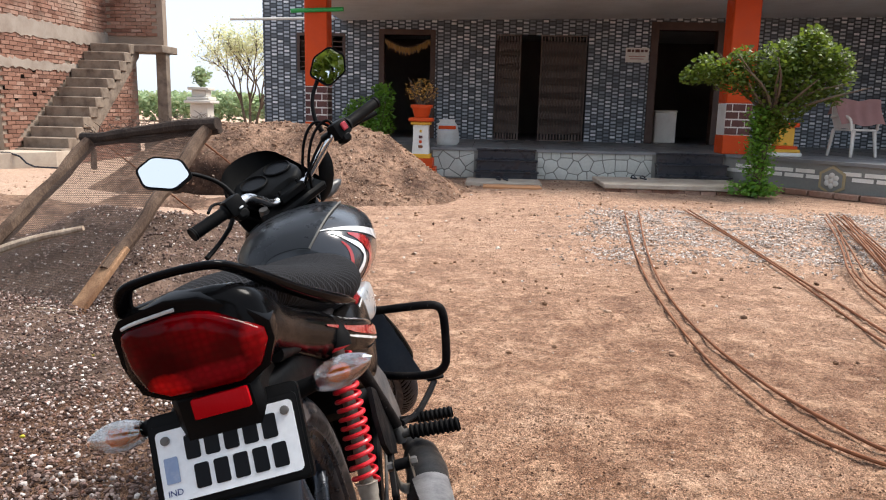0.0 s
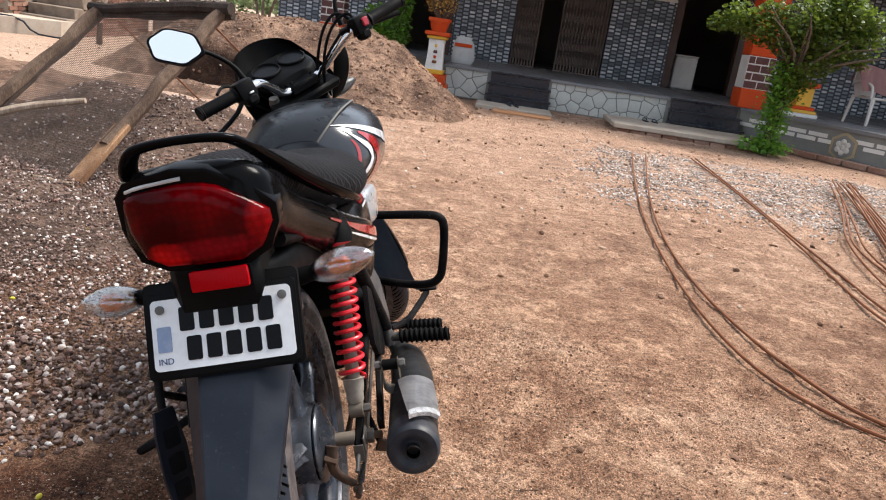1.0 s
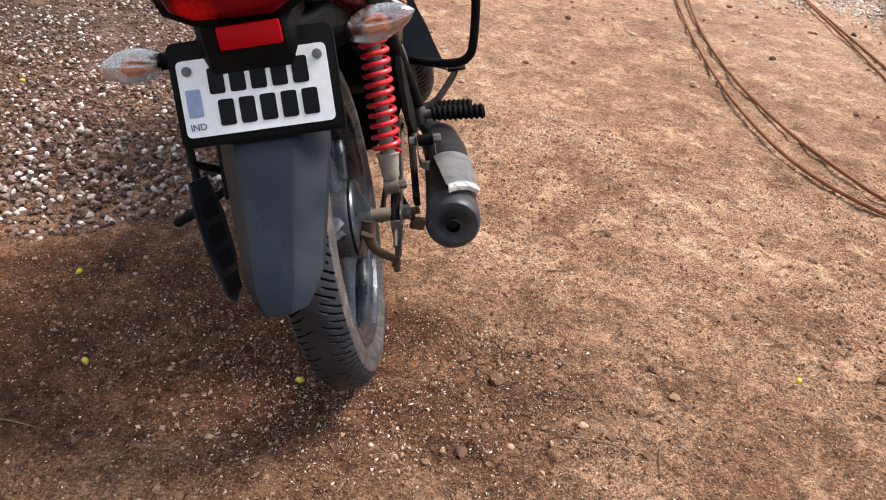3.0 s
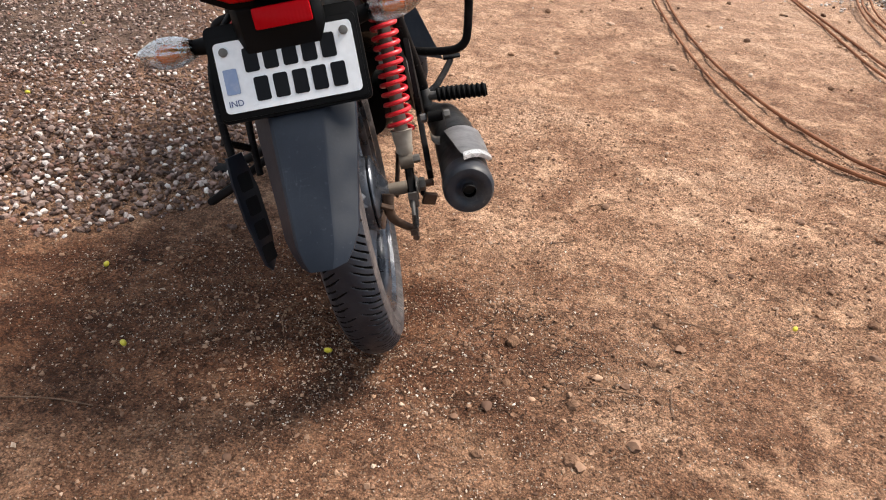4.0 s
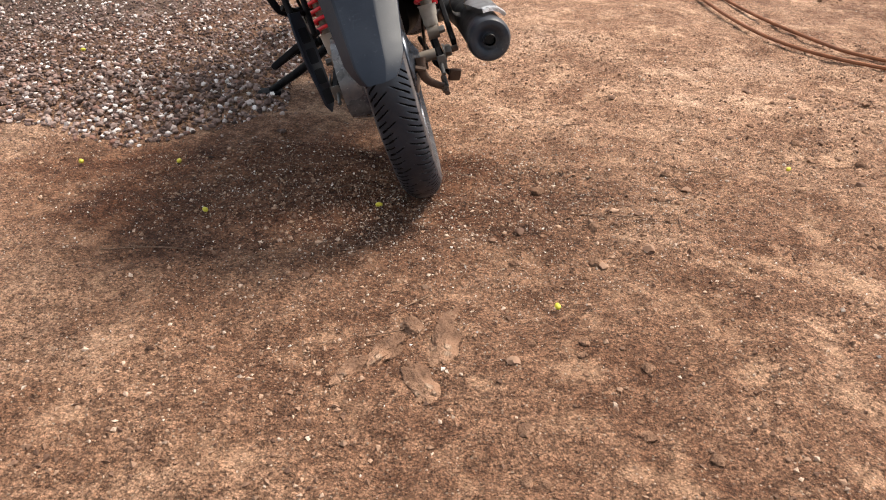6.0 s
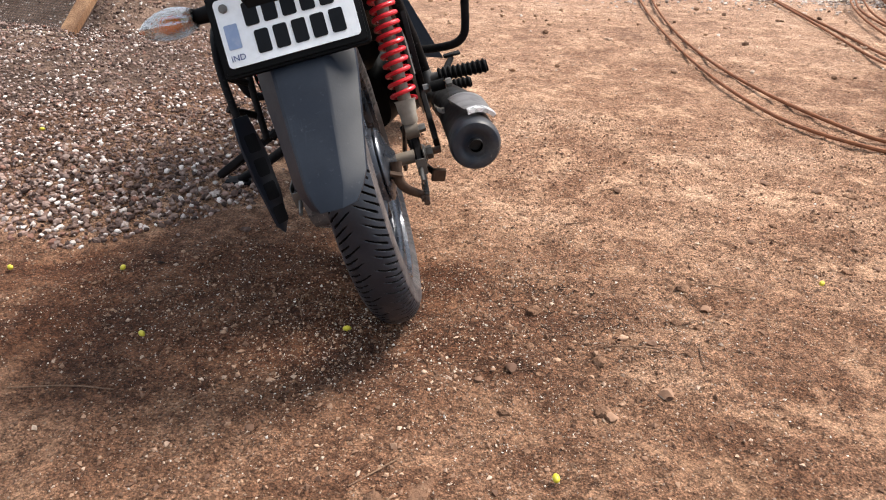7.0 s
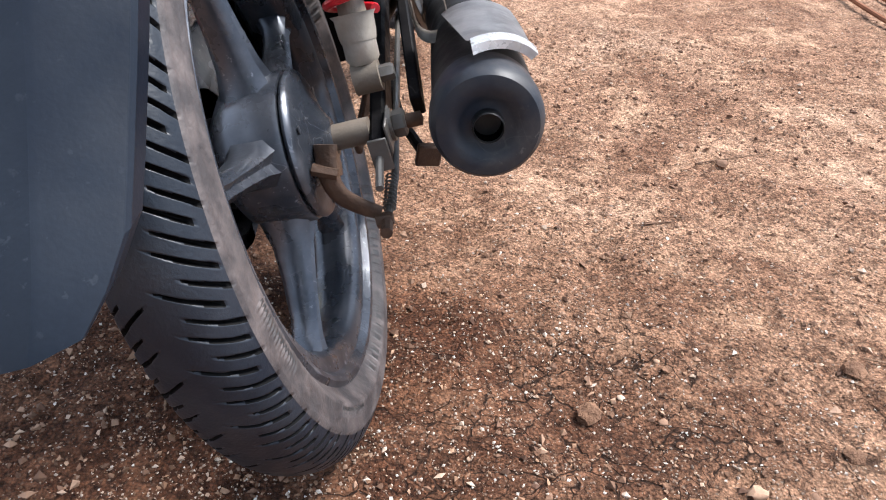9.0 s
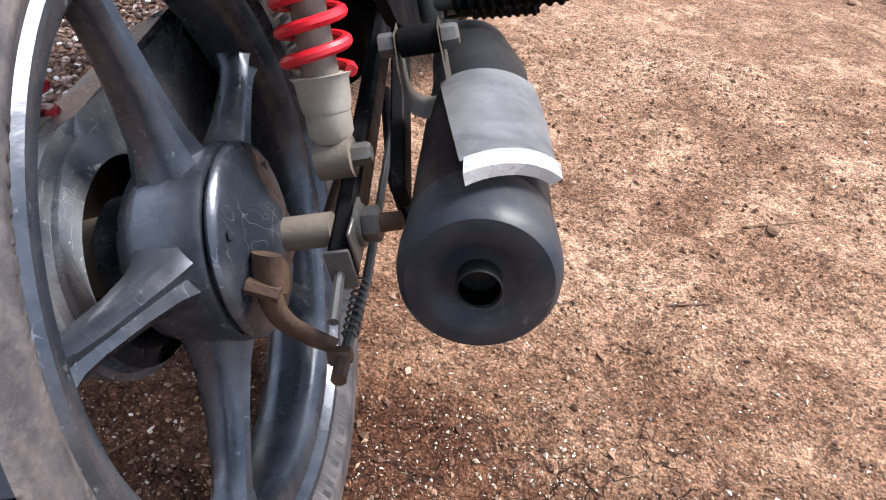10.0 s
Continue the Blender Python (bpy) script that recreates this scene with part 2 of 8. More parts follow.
def rubble_material(name, light, dark, speck, moist_shade=None):
    """Loose heaped sand with stones in it."""
    m = Mat(name, 0.95, 0, 0.2)
    c = m.ramp(m.noise(1.6, 7, 0.65), [(0.35, dark), (0.62, light)])
    c = m.mix(m.grey(m.noise(11, 6, 0.7), 0.36, 0.6, 0.7, 0.0), c, tuple(v * 0.45 for v in dark))
    vo = m.voronoi(34)
    stone = m.math("MULTIPLY", m.grey(vo["Distance"], 0.15, 0.32, 1.0, 0.0), m.grey(m.noise(9, 3), 0.45, 0.6))
    c = m.mix(m.math("MULTIPLY", stone, 0.8), c, m.mix(vo["Color"], speck, tuple(v * 0.5 for v in speck)))
    # one spot darkened in the colour: moist earth and the hollow's shade
    if moist_shade:
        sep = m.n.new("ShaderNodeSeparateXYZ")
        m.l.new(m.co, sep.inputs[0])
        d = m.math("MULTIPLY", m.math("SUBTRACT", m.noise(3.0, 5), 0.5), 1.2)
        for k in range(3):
            q = m.math("DIVIDE", m.math("SUBTRACT", sep.outputs[k], moist_shade[k]), moist_shade[k + 3])
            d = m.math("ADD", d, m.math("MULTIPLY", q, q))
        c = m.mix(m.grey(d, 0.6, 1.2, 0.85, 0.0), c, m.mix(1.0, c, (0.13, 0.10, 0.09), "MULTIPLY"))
    m.colour(c).bump(m.noise(16, 7, 0.7), 1.0, 0.06).bump(stone, 0.6, 0.02)
    return m.m


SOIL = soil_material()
PEBBLES = stones_material("mixed_pebbles", [(0.0, (0.030, 0.018, 0.016)), (0.25, (0.092, 0.056, 0.047)), (0.48, (0.19, 0.122, 0.100)), (0.66, (0.28, 0.205, 0.18)), (0.76, (0.23, 0.108, 0.078)), (0.88, (0.44, 0.36, 0.325)), (1.0, (0.78, 0.72, 0.68))])
GRIT = stones_material("surface_grit", [(0.0, (0.08, 0.04, 0.024)), (0.35, (0.24, 0.13, 0.075)), (0.70, (0.42, 0.255, 0.16)), (0.92, (0.52, 0.38, 0.28)), (1.0, (0.78, 0.72, 0.65))])
CRUMBS = stones_material("soil_crumbs", [(0.0, (0.09, 0.045, 0.028)), (0.5, (0.23, 0.128, 0.080)), (0.88, (0.40, 0.25, 0.165)), (1.0, (0.58, 0.45, 0.35))])
SPECKS = stones_material("pale_grit", [(0.0, (0.18, 0.115, 0.08)), (0.45, (0.38, 0.285, 0.22)), (0.8, (0.52, 0.44, 0.37)), (1.0, (0.78, 0.72, 0.65))])
CHIPS = stones_material("pale_stone_chips", [(0.0, (0.20, 0.155, 0.128)), (0.4, (0.38, 0.31, 0.265)), (0.75, (0.54, 0.46, 0.41)), (1.0, (0.78, 0.73, 0.68))])
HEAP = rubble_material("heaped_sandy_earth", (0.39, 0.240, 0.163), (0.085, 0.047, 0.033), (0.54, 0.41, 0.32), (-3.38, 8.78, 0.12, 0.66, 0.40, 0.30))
CLAY = rubble_material("dried_clay", (0.43, 0.245, 0.152), (0.20, 0.105, 0.065), (0.50, 0.34, 0.235))
HEAP_GREY = rubble_material("heaped_grey_gravel", (0.25, 0.165, 0.125), (0.085, 0.050, 0.037), (0.40, 0.32, 0.27))


def facade_material():
    """Elevation tile: thin stacked strips in black, grey and white."""
    m = Mat("stacked_strip_wall_tile", 0.45, 0, 0.5)
    sep = m.n.new("ShaderNodeSeparateXYZ")
    m.l.new(m.co, sep.inputs[0])
    com = m.n.new("ShaderNodeCombineXYZ")
    m.l.new(sep.outputs[2], com.inputs[0])
    m.l.new(sep.outputs[0], com.inputs[1])
    br = m.n.new("ShaderNodeTexBrick")
    m.l.new(com.outputs[0], br.inputs["Vector"])
    for key, value in (("Scale", 1.0), ("Mortar Size", 0.021), ("Mortar Smooth", 0.6), ("Brick Width", 0.076), ("Row Height", 0.135), ("Bias", 0.0)):
        br.inputs[key].default_value = value
    br.inputs["Color1"].default_value, br.inputs["Color2"].default_value, br.inputs["Mortar"].default_value = (0, 0, 0, 1), (1, 1, 1, 1), (0.25, 0.25, 0.25, 1)
    br.offset = 0.5
    c = m.ramp(br.outputs["Color"], [(0.0, (0.07, 0.085, 0.105)), (0.35, (0.22, 0.255, 0.30)), (0.7, (0.46, 0.51, 0.57)), (1.0, (0.80, 0.82, 0.84))])
    c = m.mix(m.grey(m.noise(14, 4), 0.4, 0.7, 0.0, 0.35), c, (0.06, 0.07, 0.085))
    c = m.mix(m.math("MULTIPLY", br.outputs["Fac"], 0.95), c, (0.020, 0.026, 0.035))
    m.colour(c)
    m.bump(br.outputs["Fac"], -0.7, 0.012)
    return m.m


TILE = facade_material()
WHITEWASH = worn("pale_plaster", (0.62, 0.60, 0.56), (0.42, 0.38, 0.33), 0.85, scale=1.6, amount=0.5, fine=40)
SOFFIT = worn("whitewashed_soffit", (0.66, 0.66, 0.65), (0.48, 0.46, 0.43), 0.9, scale=1.2, amount=0.6, fine=30)
ORANGE = worn("orange_enamel_paint", (0.58, 0.068, 0.012), (0.46, 0.06, 0.016), 0.5, scale=4, amount=0.5, spec=0.2)
YELLOW = worn("yellow_enamel_paint", (0.72, 0.40, 0.03), (0.5, 0.28, 0.05), 0.5, scale=6)
WHITE_PAINT = worn("white_enamel_paint", (0.76, 0.74, 0.70), (0.52, 0.47, 0.42), 0.5, scale=6, amount=0.5)
MAROON = worn("maroon_painted_brick", (0.085, 0.025, 0.022), (0.16, 0.07, 0.055), 0.55, scale=7)
GRANITE = worn("black_granite", (0.010, 0.012, 0.021), (0.035, 0.035, 0.040), 0.30, spec=0.45, scale=5, amount=0.35)
FLOOR_TILE = worn("grey_porch_floor_tile", (0.16, 0.17, 0.185), (0.26, 0.24, 0.22), 0.45, scale=2.5)
CEMENT = worn("grey_cement_plinth", (0.20, 0.20, 0.19), (0.27, 0.25, 0.22), 0.85, scale=2.2, amount=0.7, fine=35)
FLAGS = worn("pale_green_stone_cladding", (0.46, 0.47, 0.44), (0.58, 0.56, 0.51), 0.75, scale=4, amount=0.6, fine=30)
CONCRETE = worn("weathered_concrete", (0.255, 0.200, 0.155), (0.070, 0.046, 0.033), 0.92, scale=4.5, amount=0.95, fine=28, relief=0.6)
PAD = worn("pale_dusty_concrete", (0.44, 0.375, 0.305), (0.28, 0.21, 0.16), 0.92, scale=3.2, amount=0.7, fine=28, relief=0.3)
DARKWOOD = worn("dark_brown_door_wood", (0.055, 0.024, 0.016), (0.10, 0.055, 0.04), 0.5, scale=5)
GATE_PAINT = worn("dark_gate_paint", (0.13, 0.098, 0.086), (0.26, 0.18, 0.145), 0.5, 0.3, scale=8)
RUSTY_WIRE = worn("dark_rusty_wire", (0.060, 0.040, 0.031), (0.11, 0.075, 0.058), 0.8, 0.1, scale=8)
ROOM = worn("dim_room_plaster", (0.16, 0.14, 0.13), (0.10, 0.085, 0.08), 0.9, scale=2)
RUST = worn("rusty_steel_bar", (0.22, 0.080, 0.032), (0.075, 0.030, 0.016), 0.85, 0.1, scale=14, amount=0.7, fine=120, relief=0.5)
TERRACOTTA = worn("terracotta_slab", (0.46, 0.22, 0.10), (0.34, 0.2, 0.12), 0.85, scale=4)
CLOTH = worn("faded_pink_cloth", (0.52, 0.30, 0.29), (0.42, 0.24, 0.235), 0.95, scale=6, fine=200)
PLASTIC_WHITE = worn("off_white_plastic", (0.66, 0.62, 0.57), (0.5, 0.45, 0.4), 0.45, scale=6)
BAG = worn("woven_white_sack", (0.55, 0.55, 0.54), (0.36, 0.34, 0.32), 0.85, scale=8, fine=220)


def brick_material():
    m = Mat("fired_clay_brick", 0.92, 0, 0.25)
    c = m.ramp(m.island(), [(0.0, (0.15, 0.072, 0.052)), (0.4, (0.25, 0.125, 0.088)), (0.75, (0.32, 0.175, 0.128)), (1.0, (0.40, 0.255, 0.20))])
    c = m.mix(m.grey(m.noise(1.3, 5), 0.44, 0.66, 0.0, 0.6), c, (0.46, 0.35, 0.28))
    c = m.mix(m.grey(m.noise(2.1, 6, 0.65), 0.52, 0.64, 0.0, 0.6), c, m.mix(1.0, c, (0.40, 0.33, 0.30), "MULTIPLY"))
    c = m.mix(m.grey(m.noise(25, 5), 0.4, 0.7, 0.0, 0.5), c, (0.20, 0.11, 0.08))
    m.colour(c).bump(m.noise(45, 5), 0.5, 0.01)
    return m.m


BRICK = brick_material()
MORTAR = worn("crumbly_mortar", (0.30, 0.235, 0.185), (0.2, 0.14, 0.105), 0.95, scale=3, fine=60, relief=0.5)


def wood_material(name, light, dark):
    m = Mat(name, 0.9, 0, 0.25)
    c = m.ramp(m.noise(6, 6, 0.65, (1.0, 1.0, 0.25)), [(0.35, dark), (0.65, light)])
    c = m.mix(m.grey(m.noise(50, 4, 0.6, (3.0, 3.0, 0.2)), 0.4, 0.65, 0.6, 0.0), c, tuple(v * 0.45 for v in dark))
    m.colour(c).bump(m.noise(60, 4, 0.6, (3.0, 3.0, 0.2)), 0.6, 0.01)
    return m.m


TIMBER = wood_material("weathered_timber_pole", (0.20, 0.135, 0.095), (0.075, 0.046, 0.032))
TIMBER_DARK = wood_material("blackened_timber_beam", (0.085, 0.06, 0.048), (0.03, 0.022, 0.018))
BARE_STICK = wood_material("pale_bare_stick", (0.58, 0.47, 0.36), (0.36, 0.26, 0.19))
SPLIT = wood_material("split_orange_plank", (0.42, 0.25, 0.14), (0.19, 0.095, 0.05))
BARK = wood_material("tree_bark", (0.20, 0.15, 0.11), (0.09, 0.065, 0.05))


def leaf_material(name, a, b, trans=0.25):
    m = Mat(name, 0.5, 0, 0.4)
    m.colour(m.ramp(m.island(), [(0.0, a), (1.0, b)]))
    tr = m.n.new("ShaderNodeBsdfTranslucent")
    tr.inputs["Color"].default_value = (*[min(1, v * 1.6) for v in b], 1)
    mx = m.n.new("ShaderNodeMixShader")
    mx.inputs[0].default_value = trans
    m.l.new(m.b.outputs[0], mx.inputs[1])
    m.l.new(tr.outputs[0], mx.inputs[2])
    m.l.new(mx.outputs[0], m.n["Material Output"].inputs["Surface"])
    return m.m


LEAF = leaf_material("green_leaf", (0.035, 0.065, 0.008), (0.12, 0.17, 0.022), 0.3)
LEAF_FRESH = leaf_material("fresh_green_leaf", (0.06, 0.15, 0.018), (0.16, 0.32, 0.04), 0.3)
LEAF_PALE = leaf_material("pale_olive_leaf", (0.30, 0.32, 0.13), (0.62, 0.62, 0.42), 0.35)
LEAF_DRY = leaf_material("dry_rusty_leaf", (0.25, 0.11, 0.03), (0.42, 0.26, 0.06), 0.2)
# far leaves: distance haze is mixed into their own colour
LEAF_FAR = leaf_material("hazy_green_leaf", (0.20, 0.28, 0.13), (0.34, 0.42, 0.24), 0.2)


# ---- building blocks ----
def link(name, bm, material, parent=None, label="", sharp=38.0, more=()):
    """One mesh object out of a bmesh, smooth but for its sharp edges."""
    bmesh.ops.recalc_face_normals(bm, faces=bm.faces)
    for e in bm.edges:
        e.smooth = len(e.link_faces) == 2 and e.calc_face_angle(0) < radians(sharp)
    for f in bm.faces:
        f.smooth = True
    me = bpy.data.meshes.new(name)
    bm.to_mesh(me)
    bm.free()
    for mt in (material, *more):
        me.materials.append(mt)
    ob = new(name, me)
    ob.parent = parent
    if label:
        ob["label"] = label
    return ob


def part(name, bm, material, parent, label="", sharp=38.0, more=()):
    return link(name, bm, material, parent, label, sharp, more)


def thing(name, label, category, at=None, group="", kind=""):
    """An Empty at the base of a thing that has parts."""
    ob = new(name)
    ob.empty_display_size = 0.1
    if at is not None:
        ob.matrix_basis = at
    return tagged(ob, label, category, group, kind)


def raw(name, verts, faces, material, parent=None, smooth=False):
    me = bpy.data.meshes.new(name)
    me.from_pydata(verts, [], faces)
    me.materials.append(material)
    if smooth:
        me.shade_smooth()
    ob = new(name, me)
    ob.parent = parent
    return ob


def box(size, at=(0, 0, 0), bevel=0.0, turn=None, bm=None, seg=1):
    bm = bm or bmesh.new()
    m = (Matrix.Translation(at) @ (turn or Matrix())) @ Matrix.Diagonal((*size, 1))
    made = bmesh.ops.create_cube(bm, size=1.0, matrix=m)["verts"]
    if bevel:
        edges = list({e for v in made for e in v.link_edges})
        bmesh.ops.bevel(bm, geom=edges, offset=bevel, segments=seg, profile=0.6, affect="EDGES")
    return bm


def span(lo, hi, bevel=0.0, bm=None):
    """A box between two corners."""
    lo, hi = Vector(lo), Vector(hi)
    return box(hi - lo, (lo + hi) / 2, bevel, None, bm)


def skin(bm, rings, closed=True, cap=True):
    """Faces between rings of points."""
    loops = [[bm.verts.new(p) for p in ring] for ring in rings]
    n = len(loops[0])
    for a, b in zip(loops, loops[1:]):
        for k in range(n if closed else n - 1):
            j = (k + 1) % n
            bm.faces.new((a[k], a[j], b[j], b[k]))
    if cap and closed:
        bm.faces.new(loops[0][::-1])
        bm.faces.new(loops[-1])
    return loops


def tube(points, radius, seg=10, bm=None, cap=True, flat=1.0, smooth=0):
    """A round bar along a line of points; radius may be a list; smooth rounds its corners."""
    bm = bm or bmesh.new()
    pts = [Vector(p) for p in points]
    rad = list(radius) if isinstance(radius, (list, tuple)) else [radius] * len(pts)
    for _ in range(smooth):
        np_, nr = [pts[0]], [rad[0]]
        for a, b, ra, rb in zip(pts, pts[1:], rad, rad[1:]):
            np_ += [a.lerp(b, 0.25), a.lerp(b, 0.75)]
            nr += [ra * 0.75 + rb * 0.25, ra * 0.25 + rb * 0.75]
        pts, rad = np_ + [pts[-1]], nr + [rad[-1]]
    rings, side = [], None
    for k, p in enumerate(pts):
        d = (pts[min(k + 1, len(pts) - 1)] - pts[max(k - 1, 0)]).normalized()
        if side is None:
            side = d.orthogonal().normalized() if abs(d.x) > 0.9 or abs(d.z) > 0.95 else d.cross(Vector((0, 0, 1))).normalized()
        side = (side - d * side.dot(d)).normalized()
        up = d.cross(side)
        rings.append([p + rad[k] * (math.cos(2 * math.pi * j / seg) * side + flat * math.sin(2 * math.pi * j / seg) * up) for j in range(seg)])
    skin(bm, rings, True, cap)
    return bm


def lathe(profile, seg=48, axis="x", at=(0, 0, 0), bm=None, closed=False, arc=None):
    """Turns (along, radius) pairs about an axis."""
    bm = bm or bmesh.new()
    at = Vector(at)
    rings = []
    lo, hi = arc or (0.0, 2 * math.pi)
    steps = seg if arc is None else seg + 1
    for k in range(steps):
        a = lo + (hi - lo) * k / seg
        c, s = math.cos(a), math.sin(a)
        ring = []
        for h, r in profile:
            p = (h, r * c, r * s) if axis == "x" else (r * c, h, r * s) if axis == "y" else (r * c, r * s, h)
            ring.append(at + Vector(p))
        rings.append(ring)
    if arc is None:
        rings.append(rings[0])
    loops = [[bm.verts.new(p) for p in ring] for ring in rings[:steps]]
    if arc is None:
        loops.append(loops[0])
    n = len(profile)
    for a, b in zip(loops, loops[1:]):
        for k in range(n if closed else n - 1):
            j = (k + 1) % n
            bm.faces.new((a[k], a[j], b[j], b[k]))
    bmesh.ops.remove_doubles(bm, verts=bm.verts, dist=1e-6)
    return bm


def slab(outline, thick, place, bevel=0.0, bm=None):
    """A plate with the given outline (u, v), pushed out by thick along its normal; place maps (u, v, w) to space."""
    bm = bm or bmesh.new()
    n = len(outline)
    a = [bm.verts.new(place @ Vector((u, v, 0))) for u, v in outline]
    b = [bm.verts.new(place @ Vector((u, v, thick))) for u, v in outline]
    faces = [bm.faces.new(a[::-1]), bm.faces.new(b)]
    for k in range(n):
        j = (k + 1) % n
        faces.append(bm.faces.new((a[k], a[j], b[j], b[k])))
    if bevel:
        edges = [e for e in faces[1].edges]
        bmesh.ops.bevel(bm, geom=edges, offset=bevel, segments=2, profile=0.6, affect="EDGES")
    return bm


def frame_of(origin, u, v):
    """A matrix whose x, y and z are u, v and their cross product."""
    u, v = Vector(u).normalized(), Vector(v).normalized()
    w = u.cross(v).normalized()
    v = w.cross(u)
    m = Matrix((u, v, w)).transposed().to_4x4()
    m.translation = Vector(origin)
    return m


# ---- ground ----
def rise(x, y):
    """The height of the yard's trodden soil."""
    h = 0.010 * noise.noise((x * 1.3, y * 1.3, 0.0)) + 0.014 * noise.noise((x * 5.0, y * 5.0, 3.0)) + 0.0105 * noise.noise((x * 15.0, y * 15.0, 7.0)) + 0.0030 * noise.noise((x * 47.0, y * 47.0, 9.0))
    far = math.hypot(x, y - 3.0)
    return h + 0.05 * max(0.0, min(1.0, (far - 6) / 10)) * noise.noise((x * 0.3, y * 0.3, 5.0)) - 0.004


def steps_out(lo, hi, fine, reach):
    """Grid lines: even between lo and hi, wider and wider beyond."""
    mid = list(np.arange(lo, hi + fine / 2, fine))
    out, step = [], fine
    edge = hi
    while edge < reach:
        step *= 1.22
        edge += step
        out.append(edge)
    back, step, edge = [], fine, lo
    while edge > -reach:
        step *= 1.22
        edge -= step
        back.append(edge)
    return back[::-1] + mid + out


gx, gy = steps_out(-2.2, 2.6, 0.02, 420), steps_out(-0.6, 4.2, 0.02, 420)
gv = [(x, y, rise(x, y)) for y in gy for x in gx]
nx = len(gx)
gf = [(r * nx + c, r * nx + c + 1, (r + 1) * nx + c + 1, (r + 1) * nx + c) for r in range(len(gy) - 1) for c in range(nx - 1)]
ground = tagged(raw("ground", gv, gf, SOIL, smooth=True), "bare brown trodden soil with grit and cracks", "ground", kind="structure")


# ---- loose stones ----
ICO = bmesh.new()
bmesh.ops.create_icosphere(ICO, subdivisions=1, radius=1.0)
ICO_V = np.array([v.co[:] for v in ICO.verts])
ICO_F = np.array([[v.index for v in f.verts] for f in ICO.faces])
ICO.free()
OCT_V = np.array([(1, 0, 0), (-1, 0, 0), (0, 1, 0), (0, -1, 0), (0, 0, 1), (0, 0, -1)], float)
OCT_F = np.array([(0, 2, 4), (2, 1, 4), (1, 3, 4), (3, 0, 4), (2, 0, 5), (1, 2, 5), (3, 1, 5), (0, 3, 5)])


def scatter(name, places, sizes, material, rng, shape=(ICO_V, ICO_F), sink=0.35, flat=0.65, smooth=False, jag=0.22, roll=0.5):
    """Many small stones in one mesh: places (x, y, z) and their sizes."""
    base, faces = shape
    n, k = len(places), len(base)
    places, sizes = np.asarray(places, float), np.asarray(sizes, float)
    v = base[None] * (1 + rng.uniform(-jag, jag, (n, k, 1)))
    v = v * np.stack([rng.uniform(0.75, 1.25, n), rng.uniform(0.6, 1.0, n), rng.uniform(0.45, 0.9, n) * flat / 0.65], 1)[:, None]
    a, t = rng.uniform(0, 6.283, n), rng.uniform(-roll, roll, n)
    ca, sa, ct, st = np.cos(a), np.sin(a), np.cos(t), np.sin(t)
    y, z = v[..., 1] * ct[:, None] - v[..., 2] * st[:, None], v[..., 1] * st[:, None] + v[..., 2] * ct[:, None]
    x, y = v[..., 0] * ca[:, None] - y * sa[:, None], v[..., 0] * sa[:, None] + y * ca[:, None]
    v = np.stack([x, y, z], -1) * sizes[:, None, None] + places[:, None]
    v[..., 2] += (sizes * (0.6 - sink))[:, None]
    f = faces[None] + (np.arange(n) * k)[:, None, None]
    return raw(name, v.reshape(-1, 3).tolist(), f.reshape(-1, 3).tolist(), material, smooth=smooth)


rng = np.random.default_rng(7)


def bed_edge(x):
    """Where the pebble bed begins, going away from the road side."""
    return 1.36 - 0.12 * (x + 0.9) * (x < -0.9) + 0.55 * max(0.0, x + 0.9) + 0.05 * math.sin(9 * x)


def bed_right(y):
    return -0.50 - 0.10 * max(0.0, y - 2.3) + 0.05 * math.sin(6 * y)


def bed_rise(x, y):
    """The pebbles are banked up towards the sieve's foot."""
    h = 0.15 * math.exp(-((x + 3.1) / 1.05) ** 2 - ((y - 3.30) / 0.42) ** 2) + 0.035 * math.exp(-((x + 1.9) / 0.6) ** 2 - ((y - 2.9) / 0.5) ** 2)
    return h + 0.35 * h * noise.noise((x * 3.0, y * 3.0, 33.0)) + 0.10 * h * noise.noise((x * 11.0, y * 11.0, 35.0))


pts, siz = [], []
while len(pts) < 33000:
    x, y = rng.uniform(-3.9, -0.42), rng.uniform(1.2, 4.2)
    near = y - bed_edge(x)
    if near < 0 or x > bed_right(y):
        if rng.random() > 0.012 or near < -0.25 or x > bed_right(y) + 0.3:
            continue
    coarse = near < 0.55
    if y > 2.6 and rng.random() < 0.35:
        continue
    r = (0.0042 + 0.0075 * rng.random() ** 1.6) if coarse else rng.uniform(0.0035, 0.0085)
    pts.append((x, y, rise(x, y) + bed_rise(x, y) + 0.016 * min(1.0, max(0.0, near) / 0.3) * (0.5 + 0.5 * rng.random())))
    siz.append(r)
tagged(scatter("pebble_bed", pts, siz, PEBBLES, rng, jag=0.34, roll=1.2), "dark mixed river pebbles spread on the soil", "pebbles", kind="stuff")

pts, siz = [], []
for _ in range(62000):
    x, y = rng.uniform(-1.6, 2.2), rng.uniform(-0.55, 3.6)
    if rng.random() < 0.25:
        x, y = rng.normal(-0.1, 0.45), rng.normal(1.15, 0.4)
    if noise.noise((x * 2.2, y * 2.2, 21.0)) < rng.uniform(-0.6, 0.5):
        continue
    pts.append((x, y, rise(x, y)))
    siz.append(0.0009 + 0.0034 * rng.random() ** 5)
tagged(scatter("surface_grit", pts, siz, GRIT, rng, (OCT_V, OCT_F), jag=0.5, roll=1.5), "fine pale grit strewn over brown soil", "grit", kind="stuff")

